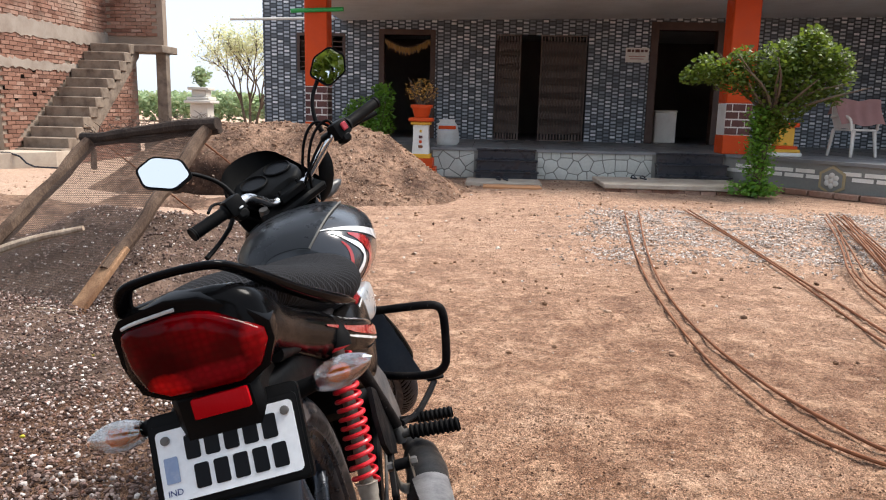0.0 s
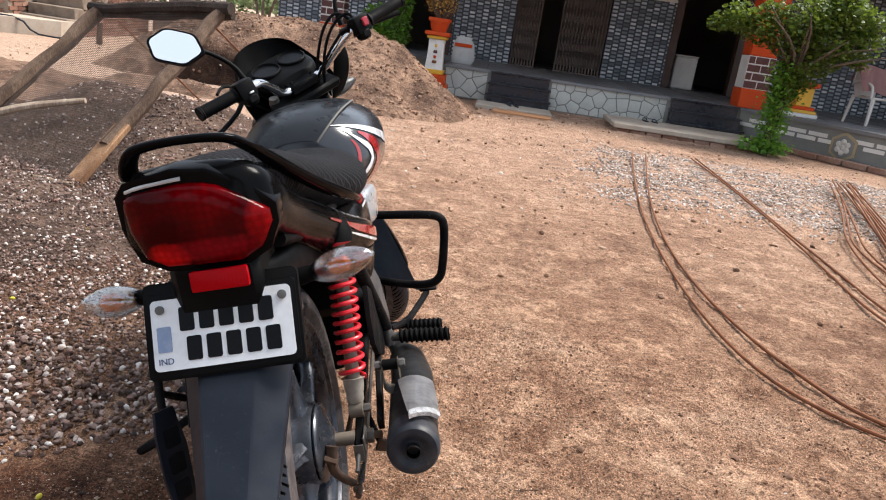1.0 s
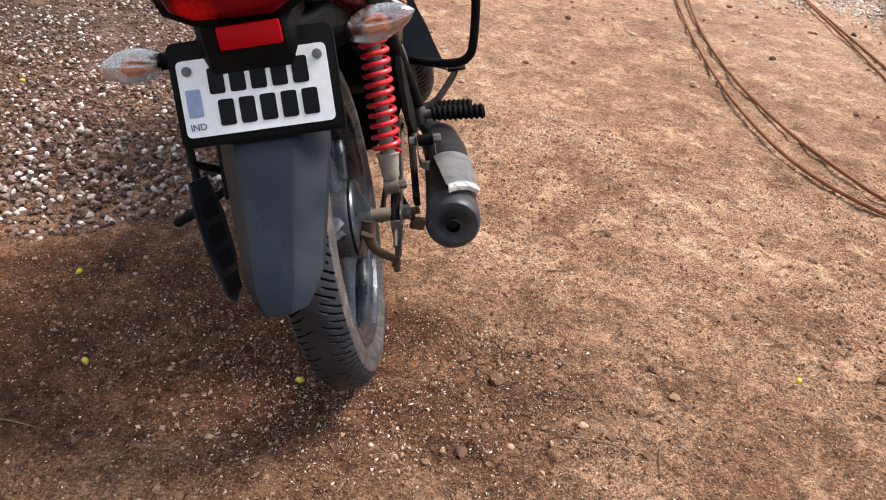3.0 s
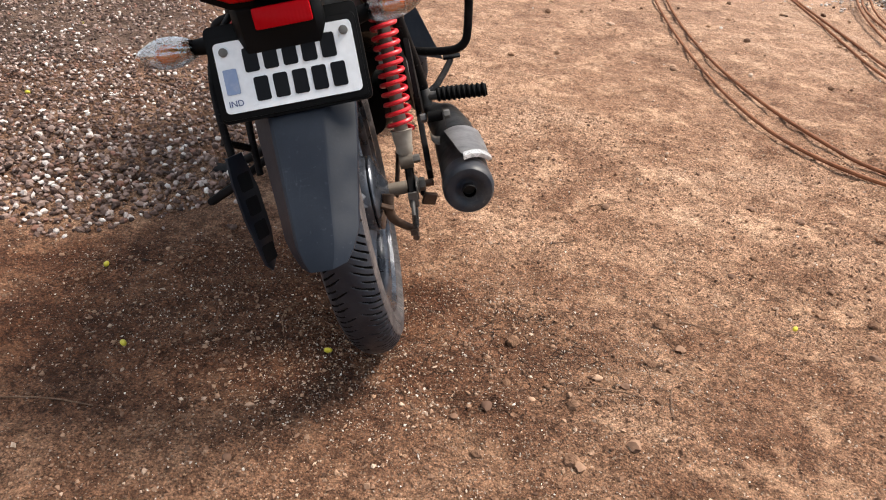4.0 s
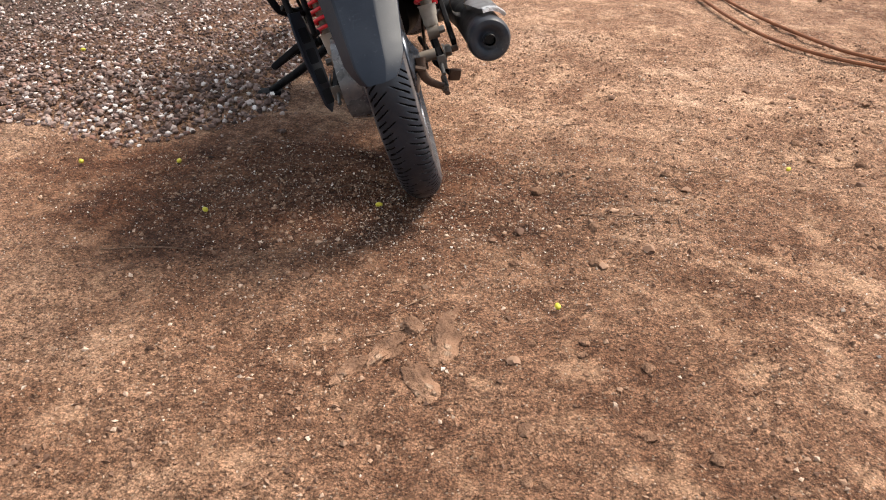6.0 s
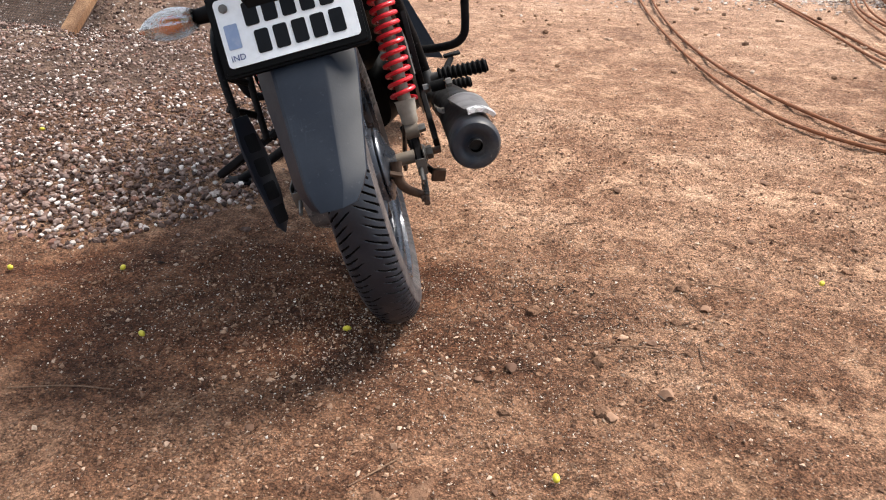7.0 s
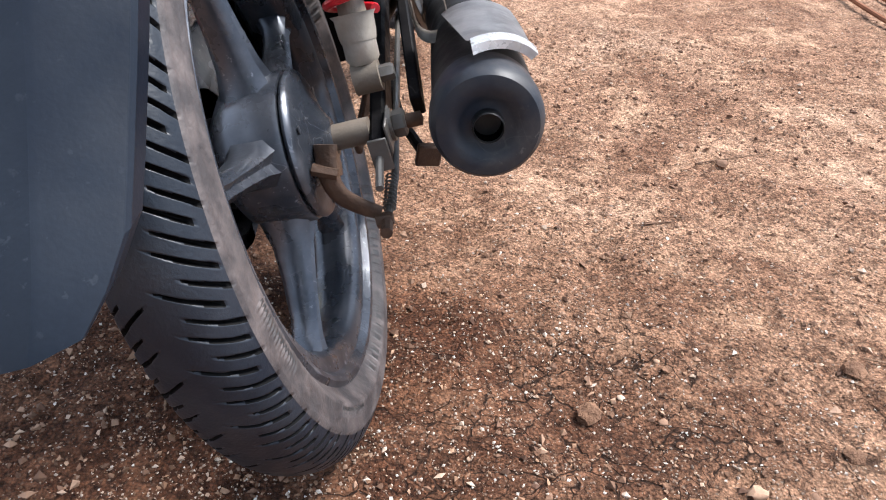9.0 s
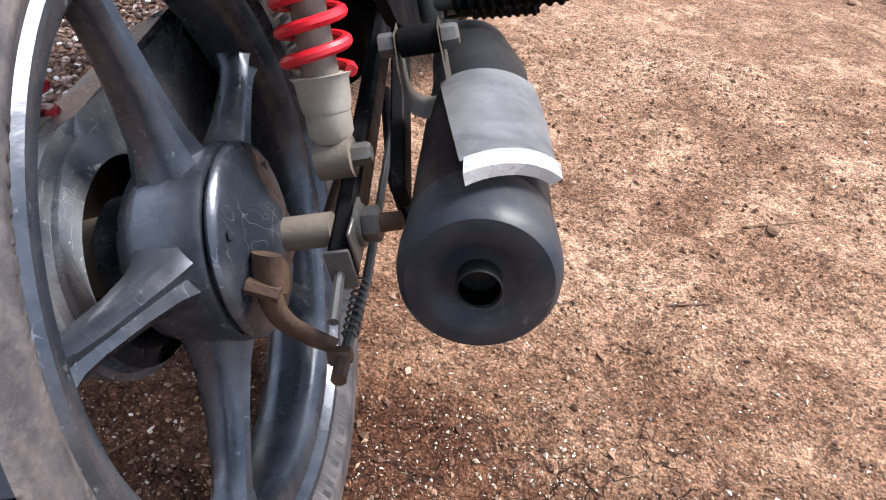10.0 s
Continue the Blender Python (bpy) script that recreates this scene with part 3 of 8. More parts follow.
pts, siz = [], []
for _ in range(34000):
    x, y = rng.normal(-0.15, 0.52), rng.normal(1.04, 0.25)
    if noise.noise((x * 3.1, y * 3.1, 61.0)) < rng.uniform(-0.6, 0.35):
        continue
    pts.append((x, y, rise(x, y)))
    siz.append(0.0007 + 0.0020 * rng.random() ** 4)
tagged(scatter("pale_grit", pts, siz, SPECKS, rng, (OCT_V, OCT_F), jag=0.5, roll=1.5), "tiny pale chips trodden into the dark soil", "grit", kind="stuff")

pts, siz = [], []
for _ in range(58000):
    x, y = rng.uniform(-1.3, 1.9), rng.uniform(-0.3, 2.6)
    if noise.noise((x * 1.6, y * 1.6, 41.0)) + 0.5 * noise.noise((x * 7, y * 7, 43.0)) < rng.uniform(-0.5, 0.45):
        continue
    pts.append((x, y, rise(x, y)))
    siz.append(0.0014 + 0.0050 * rng.random() ** 4)
tagged(scatter("soil_crumbs", pts, siz, CRUMBS, rng, (OCT_V, OCT_F), jag=0.45, flat=0.8, roll=1.5), "crumbs and small clods of brown soil", "crumbs", kind="stuff")

pts, siz = [], []
for _ in range(27000):
    x, y = rng.uniform(0.6, 5.6), rng.uniform(5.0, 9.1)
    e = min(x - (1.05 + 0.12 * (y - 6.2)), (y - 5.55) if x < 3 else (y - 5.35), 8.75 - y) + 0.35 * noise.noise((x * 2.0, y * 2.0, 71.0))
    if e < 0.15 and rng.random() > 0.55 * math.exp((e - 0.15) * 6):
        continue
    pts.append((x, y, rise(x, y)))
    siz.append(rng.uniform(0.006, 0.015))
tagged(scatter("stone_chip_patch", pts, siz, CHIPS, rng), "pale crushed stone chips spread on the yard", "stone chips", kind="stuff")

pts, siz = [], []
for _ in range(3800):
    x, y = rng.uniform(-6.5, 5), rng.uniform(3.2, 12)
    pts.append((x, y, rise(x, y)))
    siz.append(0.006 + 0.016 * rng.random() ** 4)
tagged(scatter("yard_stones", pts, siz, GRIT, rng), "small stones scattered across the dry yard", "stones", kind="stuff")


# ---- heaps ----
def heap(name, lo, hi, step, height, material, label, category):
    xs, ys = np.arange(lo[0], hi[0], step), np.arange(lo[1], hi[1], step)
    verts = [(x, y, height(x, y)) for y in ys for x in xs]
    n = len(xs)
    quads = [(r * n + c, r * n + c + 1, (r + 1) * n + c + 1, (r + 1) * n + c) for r in range(len(ys) - 1) for c in range(n - 1)]
    quads = [q for q in quads if max(verts[k][2] for k in q) > -0.06]
    return tagged(raw(name, verts, quads, material, smooth=True), label, category, kind="stuff")


def ridge(x, y, a, b):
    """The distance to a line on the ground."""
    p, a, b = Vector((x, y)), Vector(a), Vector(b)
    k = max(0.0, min(1.0, (p - a).dot(b - a) / (b - a).length_squared))
    return (p - a.lerp(b, k)).length


def big_heap(x, y):
    d = ridge(x, y, (-3.7, 10.1), (-1.55, 9.75))
    h = 1.0 - 0.66 * math.sqrt(d * d + 0.05)
    h += 0.10 * noise.noise((x * 1.1, y * 1.1, 2.0)) + 0.06 * noise.noise((x * 3.1, y * 3.1, 4.0)) + 0.025 * noise.noise((x * 9, y * 9, 6.0)) + 0.012 * noise.noise((x * 24, y * 24, 8.0))
    # a shoulder, dug out to a steep dark face towards the sieve
    h += 0.30 * math.exp(-((x + 3.4) / 0.8) ** 2 - ((y - 9.2) / 0.45) ** 2)
    cut = (y - 8.88) + 0.10 * noise.noise((x * 1.7, 1.0, 1.0)) + 0.6 * max(0.0, abs(x + 3.35) - 0.5)
    if cut < 0.06 and y < 9.3:
        h -= max(0.0, min(0.85, (0.06 - cut) * 7.0))
    # a low rim of thrown-out earth before the hollow
    h = max(h, 0.13 - 0.45 * ridge(x, y, (-3.9, 7.95), (-2.7, 7.85)) + 0.05 * noise.noise((x * 4, y * 4, 1.0)))
    return h - 0.02


def grey_heap(x, y):
    d = ridge(x, y, (-2.5, 4.95), (-1.75, 4.70))
    h = 0.46 - 0.44 * math.sqrt(d * d + 0.02)
    return h + 0.05 * noise.noise((x * 2.3, y * 2.3, 12.0)) + 0.02 * noise.noise((x * 9, y * 9, 6.0)) + 0.01 * noise.noise((x * 25, y * 25, 3.0)) - 0.03


def low_heap(x, y):
    d = ridge(x, y, (-6.4, 7.4), (-4.2, 6.6))
    return 0.20 - 0.16 * d + 0.06 * noise.noise((x * 1.9, y * 1.9, 15.0)) + 0.02 * noise.noise((x * 8, y * 8, 6.0)) - 0.03


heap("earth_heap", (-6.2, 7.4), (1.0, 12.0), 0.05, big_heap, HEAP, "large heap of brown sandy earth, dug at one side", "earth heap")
heap("gravel_heap", (-3.9, 3.4), (-0.5, 6.4), 0.035, grey_heap, HEAP_GREY, "low heap of sieved grey gravel under the sieve", "gravel heap")
DUG = rubble_material("dug_dark_earth", (0.17, 0.088, 0.056), (0.055, 0.028, 0.018), (0.24, 0.15, 0.10))
heap("dug_earth", (-6.6, 3.2), (-2.9, 6.4), 0.045, lambda x, y: 0.17 - 0.26 * ridge(x, y, (-5.6, 4.0), (-3.45, 5.10)) + 0.07 * noise.noise((x * 2.6, y * 2.6, 51.0)) + 0.03 * noise.noise((x * 8, y * 8, 53.0)) - 0.03, DUG, "low ragged bank of dug dark earth", "earth bank")
heap("pebble_bank", (-5.4, 2.0), (-1.0, 4.5), 0.04, lambda x, y: rise(x, y) + bed_rise(x, y) - 0.012, HEAP_GREY, "low bank of dark pebbly gravel", "gravel bank")
heap("rubble_bank", (-9.0, 5.0), (-2.6, 9.4), 0.07, low_heap, HEAP, "low bank of loose earth at the yard's side", "earth bank")
pts, siz = [], []
for _ in range(17000):
    x, y = rng.uniform(-3.7, -0.7), rng.uniform(3.5, 6.2)
    z = grey_heap(x, y)
    if z > 0.0:
        pts.append((x, y, z)), siz.append(0.0045 + 0.0075 * rng.random() ** 2)
tagged(scatter("gravel_stones", pts, siz, PEBBLES, rng), "sieved stones lying on the gravel heap", "stones", kind="stuff")
pts, siz = [], []
for _ in range(4200):
    x, y = rng.uniform(-4.6, 0.3), rng.uniform(7.9, 10.2)
    z = big_heap(x, y)
    if z > 0.0:
        pts.append((x, y, z)), siz.append(0.006 + 0.020 * rng.random() ** 3)
tagged(scatter("heap_stones", pts, siz, CRUMBS, rng), "clods and stones lying on the earth heap", "stones", kind="stuff")

# ---- house: walls, porch, roof ----
WALL_Y, FLOOR_Z, PORCH_Y = 15.8, 0.5, 12.15


def wall_with_openings(name, lo, hi, y, thick, top, holes, material, label):
    """A wall along x with openings (x0, x1, z0, z1), butted out of blocks."""
    bm = bmesh.new()
    xs = sorted({lo, hi, *(h[0] for h in holes), *(h[1] for h in holes)})
    for a, b in zip(xs, xs[1:]):
        mine = [h for h in holes if h[0] <= a and h[1] >= b]
        z = 0.0
        for h in sorted(mine, key=lambda q: q[2]):
            if h[2] > z:
                span((a, y, z), (b, y + thick, h[2]), 0, bm)
            z = h[3]
        span((a, y, z), (b, y + thick, top), 0, bm)
    bmesh.ops.remove_doubles(bm, verts=bm.verts, dist=1e-4)
    return tagged(link(name, bm, material), label, "wall", kind="structure")


HOLES = [(-3.9, -2.87, 1.80, 2.62), (-2.16, -0.98, FLOOR_Z, 2.72), (0.26, 2.17, FLOOR_Z, 2.66), (3.42, 4.92, FLOOR_Z, 2.95)]
wall_with_openings("wall_front", -4.62, 9.5, WALL_Y, 0.25, 4.6, HOLES, TILE, "house front clad in black, grey and white strip tile")
tagged(link("wall_side", span((-4.615, WALL_Y + 0.25, 0), (-4.37, 21, 4.6)), WHITEWASH), "plain plastered side wall of the house", "wall", kind="structure")
tagged(link("wall_back", span((-4.37, 20.8, 0), (9.5, 21.0, 4.6)), ROOM), "plain back wall of the dim rooms", "wall", kind="structure")
tagged(link("wall_end", span((9.5, 12.0, 0), (9.7, 21.0, 4.6)), WHITEWASH), "plain plastered end wall of the house", "wall", kind="structure")
tagged(link("house_floor", span((-4.37, WALL_Y + 0.25, 0.3), (9.5, 20.8, FLOOR_Z - 0.004)), FLOOR_TILE), "dim tiled floor inside the house", "floor", kind="structure")
tagged(link("house_ceiling", span((-4.37, WALL_Y + 0.25, 2.98), (9.5, 20.8, 3.1)), SOFFIT), "plain ceiling of the dim rooms", "ceiling", kind="structure")
for x in (-0.5, 2.8):
    tagged(link("wall_inner", span((x, WALL_Y + 0.25, FLOOR_Z), (x + 0.12, 20.8, 2.98)), ROOM), "plain inner wall between dim rooms", "wall", kind="structure")
# porch roof, slightly falling to one side
bm = bmesh.new()
for x0, x1 in ((-2.95, 9.5),):
    vs = [bm.verts.new(p) for p in [(x0, 11.2, 2.88), (x1, 11.2, 3.14), (x1, WALL_Y - 0.004, 3.14), (x0, WALL_Y - 0.004, 2.88), (x0, 11.2, 3.04), (x1, 11.2, 3.30), (x1, WALL_Y - 0.004, 3.30), (x0, WALL_Y - 0.004, 3.04)]]
    for f in ((0, 3, 2, 1), (4, 5, 6, 7), (0, 1, 5, 4), (1, 2, 6, 5), (2, 3, 7, 6), (3, 0, 4, 7)):
        bm.faces.new([vs[k] for k in f])
tagged(link("porch_ceiling", bm, SOFFIT), "whitewashed concrete porch ceiling with stains", "ceiling", kind="structure")

# porch platform: front part with steps, angled end towards the yard
bm = bmesh.new()
outline = [(-0.74, PORCH_Y), (3.98, PORCH_Y), (6.4, 9.15), (9.5, 9.15), (9.5, WALL_Y - 0.004), (-4.6, WALL_Y - 0.004), (-4.6, 13.6), (-0.74, 13.6)]
slab(outline, FLOOR_Z - 0.045, Matrix(), 0, bm)
porch = tagged(link("porch", bm, CEMENT), "raised grey cement porch with stone-clad front", "porch", kind="structure")
bm = bmesh.new()
grown = [(-0.77, PORCH_Y - 0.04), (3.965, PORCH_Y - 0.04), (6.38, 9.11), (9.5, 9.11), (9.5, WALL_Y - 0.004), (-4.6, WALL_Y - 0.004), (-4.6, 13.56), (-0.77, 13.56)]
slab(grown, 0.045, Matrix.Translation((0, 0, FLOOR_Z - 0.045)), 0.008, bm)
tagged(link("porch_floor", bm, FLOOR_TILE), "grey tiled porch floor with a thin overhanging edge", "floor", kind="structure")
for k in range(28):
    x = -0.7 + 0.6 * (k % 14)
    if k < 14:
        part("floor_joint", span((x, PORCH_Y + 0.02, FLOOR_Z + 0.001), (x + 0.012, WALL_Y - 0.05, FLOOR_Z + 0.004)), GRANITE, bpy.data.objects["porch_floor"])


def clip(poly, p, n):
    """The part of a polygon on the side of p to which n does not point."""
    out = []
    for a, b in zip(poly, poly[1:] + poly[:1]):
        da, db = (a - p).dot(n), (b - p).dot(n)
        if da <= 0:
            out.append(a)
        if da * db < 0:
            out.append(a.lerp(b, da / (da - db)))
    return out


def crazy_stones(x0, x1, z0, z1, y, count, seed):
    """Flat stones of random outline, each with its own edge, over a wall."""
    rnd = random.Random(seed)
    seeds = [Vector((rnd.uniform(x0, x1), rnd.uniform(z0, z1))) for _ in range(count)]
    for _ in range(3):
        moved = []
        for s in seeds:
            push = Vector((0, 0))
            for t in seeds:
                d = s - t
                if 0 < d.length < 0.3:
                    push += d.normalized() * (0.3 - d.length) * 0.35
            s2 = s + push
            moved.append(Vector((min(max(s2.x, x0), x1), min(max(s2.y, z0), z1))))
        seeds = moved
    for s in seeds:
        poly = [Vector(q) for q in ((x0, z0), (x1, z0), (x1, z1), (x0, z1))]
        for t in seeds:
            if t is not s and (t - s).length < 1.2 and len(poly) > 2:
                n = (t - s).normalized()
                poly = clip(poly, (s + t) / 2 - n * 0.006, n)
        if len(poly) < 3:
            continue
        c = sum(poly, Vector((0, 0))) / len(poly)
        poly = [c + (q - c) * rnd.uniform(0.95, 1.0) for q in poly]
        d = rnd.uniform(0.005, 0.009)
        bm = bmesh.new()
        slab([(q.x, q.y) for q in poly], d, frame_of((0, y, 0), (1, 0, 0), (0, 0, 1)), 0.003, bm)
        part("stone", bm, FLAGS, porch)


crazy_stones(-0.74, -0.06, 0.02, 0.45, PORCH_Y, 11, 3)
crazy_stones(0.98, 2.82, 0.02, 0.45, PORCH_Y, 34, 5)


def granite_steps(x0, x1):
    """Three black steps up to the porch."""
    st = thing("porch_steps", "three polished black granite porch steps", "steps", group="porch steps")
    for k in range(3):
        y0 = PORCH_Y - 0.05 - 0.2 * (2 - k)
        h = FLOOR_Z / 3
        part("step", span((x0 - 0.012 * (2 - k), y0, 0.0), (x1 + 0.012 * (2 - k), PORCH_Y - 0.045 if k == 2 else y0 + 0.2, h * (k + 1) - 0.03 - (0.004 if k == 2 else 0)), 0.004), GRANITE, st)
        part("tread", span((x0 - 0.02 - 0.012 * (2 - k), y0 - 0.025, h * (k + 1) - 0.03), (x1 + 0.02 + 0.012 * (2 - k), y0 + 0.2, h * (k + 1) - 0.003), 0.005), GRANITE, st)
    return st


granite_steps(0.0, 0.93)
granite_steps(2.88, 3.93)
tagged(link("concrete_pad", span((-0.16, 11.0, -0.02), (0.98, 11.76, 0.05), 0.012), PAD), "pale concrete pad at the foot of the steps", "pad")
tagged(link("terracotta_slab", span((0.1, 10.62, -0.02), (0.95, 10.96, 0.03), 0.01), TERRACOTTA), "flat reddish slab lying on the soil", "slab")
tagged(link("landing_slab", span((1.82, 10.55, 0.05), (3.9, 11.78, 0.12), 0.012), PAD), "pale concrete landing slab before the steps", "slab")
bm = bmesh.new()
for k in range(9):
    span((1.84 + 0.225 * k, 10.58, -0.02), (2.05 + 0.225 * k, 10.75, 0.046), 0.006, bm)
tagged(link("slab_brick_edge", bm, BRICK), "row of old bricks under the landing slab", "bricks")

# plinth of the angled end: white painted bricks and a medallion
angle_dir = Vector((6.4 - 3.98, 9.15 - PORCH_Y, 0)).normalized()
inward = Vector((angle_dir.y, -angle_dir.x, 0))
base = Vector((3.98, PORCH_Y, 0)) + inward * 0.001
place = frame_of(base, angle_dir, (0, 0, 1))
for row in range(2):
    for k in range(11):
        u = 0.04 + 0.33 * k + (0.165 if row else 0.0)
        if u + 0.29 < 3.75 and not 1.50 < u + 0.14 < 1.98:
            part("painted_brick", slab([(u, 0.235 + 0.075 * row), (u + 0.285, 0.235 + 0.075 * row), (u + 0.285, 0.29 + 0.075 * row), (u, 0.29 + 0.075 * row)], 0.012, place), WHITE_PAINT, porch, "white painted brick")
hexa = [(1.745 + r_ * 0.215 * math.sin(k * math.pi / 3), 0.23 + r_ * 0.215 * math.cos(k * math.pi / 3)) for r_ in (1.0,) for k in range(6)]
med = thing("medallion", "hexagonal cement medallion with a raised flower", "medallion", place)
BRASSY = worn("gilded_cement", (0.38, 0.30, 0.17), (0.26, 0.22, 0.16), 0.7, scale=12)
part("frame", slab(hexa, 0.02, Matrix(), 0.004), BRASSY, med)
part("panel", slab([(1.745 + (u - 1.745) * 0.8, 0.23 + (v - 0.23) * 0.8) for u, v in hexa], 0.028, Matrix(), 0.004), CEMENT, med)
for k in range(7):
    a = k * math.pi / 3
    r = 0.0 if k == 6 else 0.075
    bm = bmesh.new()
    bmesh.ops.create_icosphere(bm, subdivisions=2, radius=0.042, matrix=Matrix.Translation((1.745 + r * math.sin(a), 0.23 + r * math.cos(a), 0.03)) @ Matrix.Diagonal((1, 1, 0.4, 1)))
    part("petal", bm, WHITEWASH, med)
for k in range(9):
    u0 = 0.62 + 0.36 * k
    p = base + angle_dir * u0 + inward * 0.16
    tagged(link("kerb_brick", box((0.33, 0.11, 0.085), (p.x, p.y, 0.035), 0.01, frame_of((0, 0, 0), angle_dir, (0, 0, 1)) @ pose(0, 0, 0, 90, 0, 0)), BRICK), "old brick laid as a bed edging", "brick", group="bed edging")


# ---- columns ----
def column(x, y, width, brick_lo, brick_hi, top, label):
    col = thing("porch_column", label, "column", group="porch columns")
    h = width / 2
    part("shaft", span((x - h, y - h, brick_hi), (x + h, y + h, top), 0.015), ORANGE, col)
    part("base", span((x - h - 0.005, y - h - 0.005, FLOOR_Z), (x + h + 0.005, y + h + 0.005, brick_lo), 0.012), ORANGE, col)
    part("joint_core", span((x - h + 0.004, y - h + 0.004, brick_lo), (x + h - 0.004, y + h - 0.004, brick_hi)), WHITE_PAINT, col, "white mortar joints")
    rows = max(1, round((brick_hi - brick_lo) / 0.115))
    rh = (brick_hi - brick_lo) / rows
    for r in range(rows):
        cuts = [0.0, 0.5, 1.0] if r % 2 == 0 else [0.0, 0.25, 0.75, 1.0]
        for a, b in zip(cuts, cuts[1:]):
            z0, z1 = brick_lo + r * rh + 0.011, brick_lo + (r + 1) * rh - 0.011
            xa, xb = x - h + a * width + 0.009, x - h + b * width - 0.009
            part("brick", span((xa, y - h - 0.004, z0), (xb, y - h + 0.02, z1)), MAROON, col)
            part("brick", span((x + h - 0.02, y - h + a * width + 0.009, z0), (x + h + 0.004, y - h + b * width - 0.009, z1)), MAROON, col)
    return col


column(-2.66, 12.3, 0.37, 0.86, 1.43, 2.884, "orange porch column with maroon brick band")
column(4.13, 12.38, 0.42, 0.80, 1.30, 3.02, "orange porch column with maroon brick band")


# ---- doors, gate, window of the front ----
def door_frame(name, x0, x1, z1, w, label):
    fr = thing(name, label, "door frame", kind="structure")
    for a, b in ((x0 + 0.001, x0 + w), (x1 - w, x1 - 0.001)):
        part("jamb", span((a, WALL_Y - 0.03, FLOOR_Z + 0.001), (b, WALL_Y + 0.2, z1 - 0.001), 0.006), DARKWOOD, fr)
    part("lintel", span((x0 + w, WALL_Y - 0.03, z1 - w), (x1 - w, WALL_Y + 0.2, z1 - 0.001), 0.006), DARKWOOD, fr)
    return fr


door_frame("door_1", -2.16, -0.98, 2.72, 0.11, "dark wooden frame of an open doorway")
door_frame("door_2", 3.42, 4.92, 2.95, 0.16, "broad dark wooden frame of an open doorway")
garland = thing("door_garland", "dry yellow leaf garland over the doorway", "garland")
rnd = random.Random(4)
for k in range(34):
    u = k / 33
    x, z = -2.02 + 0.9 * u, 2.52 - 0.16 * math.sin(math.pi * u)
    bm = bmesh.new()
    a = rnd.uniform(-0.5, 0.5)
    slab([(0, 0), (0.035, -0.05), (0.012, -rnd.uniform(0.12, 0.2)), (-0.03, -0.06)], 0.004, pose(x, WALL_Y - 0.055, z, 90, math.degrees(a) * 0.4, math.degrees(a)), 0, bm)
    part("leaf", bm, LEAF_DRY, garland)
part("string", tube([(-2.04 + 0.94 * k / 12, WALL_Y - 0.05, 2.53 - 0.16 * math.sin(math.pi * k / 12)) for k in range(13)], 0.006, 5), BARK, garland)

crate = thing("storage_box", "pale box standing in the dim doorway", "box")
part("body", span((3.72, 16.25, FLOOR_Z), (4.18, 16.6, 1.15), 0.02), PLASTIC_WHITE, crate)
part("lid", span((3.71, 16.24, 1.15), (4.19, 16.61, 1.19), 0.01), PLASTIC_WHITE, crate)


def gate_leaf(x0, x1, bars, label):
    """Half of a collapsible gate: channels with crossing flats between them."""
    g = thing("collapsible_gate", label, "gate", group="collapsible gates")
    y, z0, z1 = WALL_Y + 0.06, FLOOR_Z + 0.02, 2.63
    step = (x1 - x0) / (bars - 1)
    for k in range(bars):
        x = x0 + k * step
        part("bar", span((x - 0.012, y - 0.012, z0), (x + 0.012, y + 0.012, z1)), GATE_PAINT, g)
    for k in range(bars - 1):
        x = x0 + k * step
        for j in range(7):
            za = z0 + 0.12 + 0.28 * j
            for s in (0, 1):
                a, b = (x, za + (0.2 if s else 0)), (x + step, za + (0 if s else 0.2))
                yy = y - 0.018 - 0.004 * s
                bm = tube([(a[0], yy, a[1]), (b[0], yy, b[1])], 0.008, 4, None, True, 0.5)
                part("flat", bm, GATE_PAINT, g)
    part("rail", span((x0 - 0.02, y - 0.03, FLOOR_Z + 0.001), (x1 + 0.02, y + 0.03, z0 - 0.001)), GATE_PAINT, g)
    part("top_rail", span((x0 - 0.02, y - 0.03, z1 + 0.001), (x1 + 0.02, y + 0.03, 2.655)), GATE_PAINT, g)
    return g


gate_leaf(0.30, 0.78, 9, "half-drawn dark steel collapsible gate, folded narrow")
gate_leaf(1.22, 2.13, 15, "half-drawn dark steel collapsible gate, folded wide")

win = thing("window_1", "barred window in the tiled front", "window", kind="structure")
part("window_frame", span((-3.899, WALL_Y - 0.01, 1.801), (-3.84, WALL_Y + 0.1, 2.619)), DARKWOOD, win)
part("window_frame", span((-2.93, WALL_Y - 0.01, 1.801), (-2.871, WALL_Y + 0.1, 2.619)), DARKWOOD, win)
part("window_sill", span((-3.84, WALL_Y - 0.03, 1.801), (-2.93, WALL_Y + 0.12, 1.85)), GRANITE, win)
part("window_head", span((-3.84, WALL_Y - 0.01, 2.56), (-2.93, WALL_Y + 0.1, 2.619)), DARKWOOD, win)
for k in range(6):
    z = 1.93 + 0.105 * k
    part("bar", tube([(-3.85, WALL_Y + 0.04, z), (-2.92, WALL_Y + 0.04, z)], 0.008, 6), GATE_PAINT, win)
for k in range(3):
    x = -3.62 + 0.23 * k
    part("bar", tube([(x, WALL_Y + 0.05, 1.84), (x, WALL_Y + 0.05, 2.57)], 0.008, 6), GATE_PAINT, win)

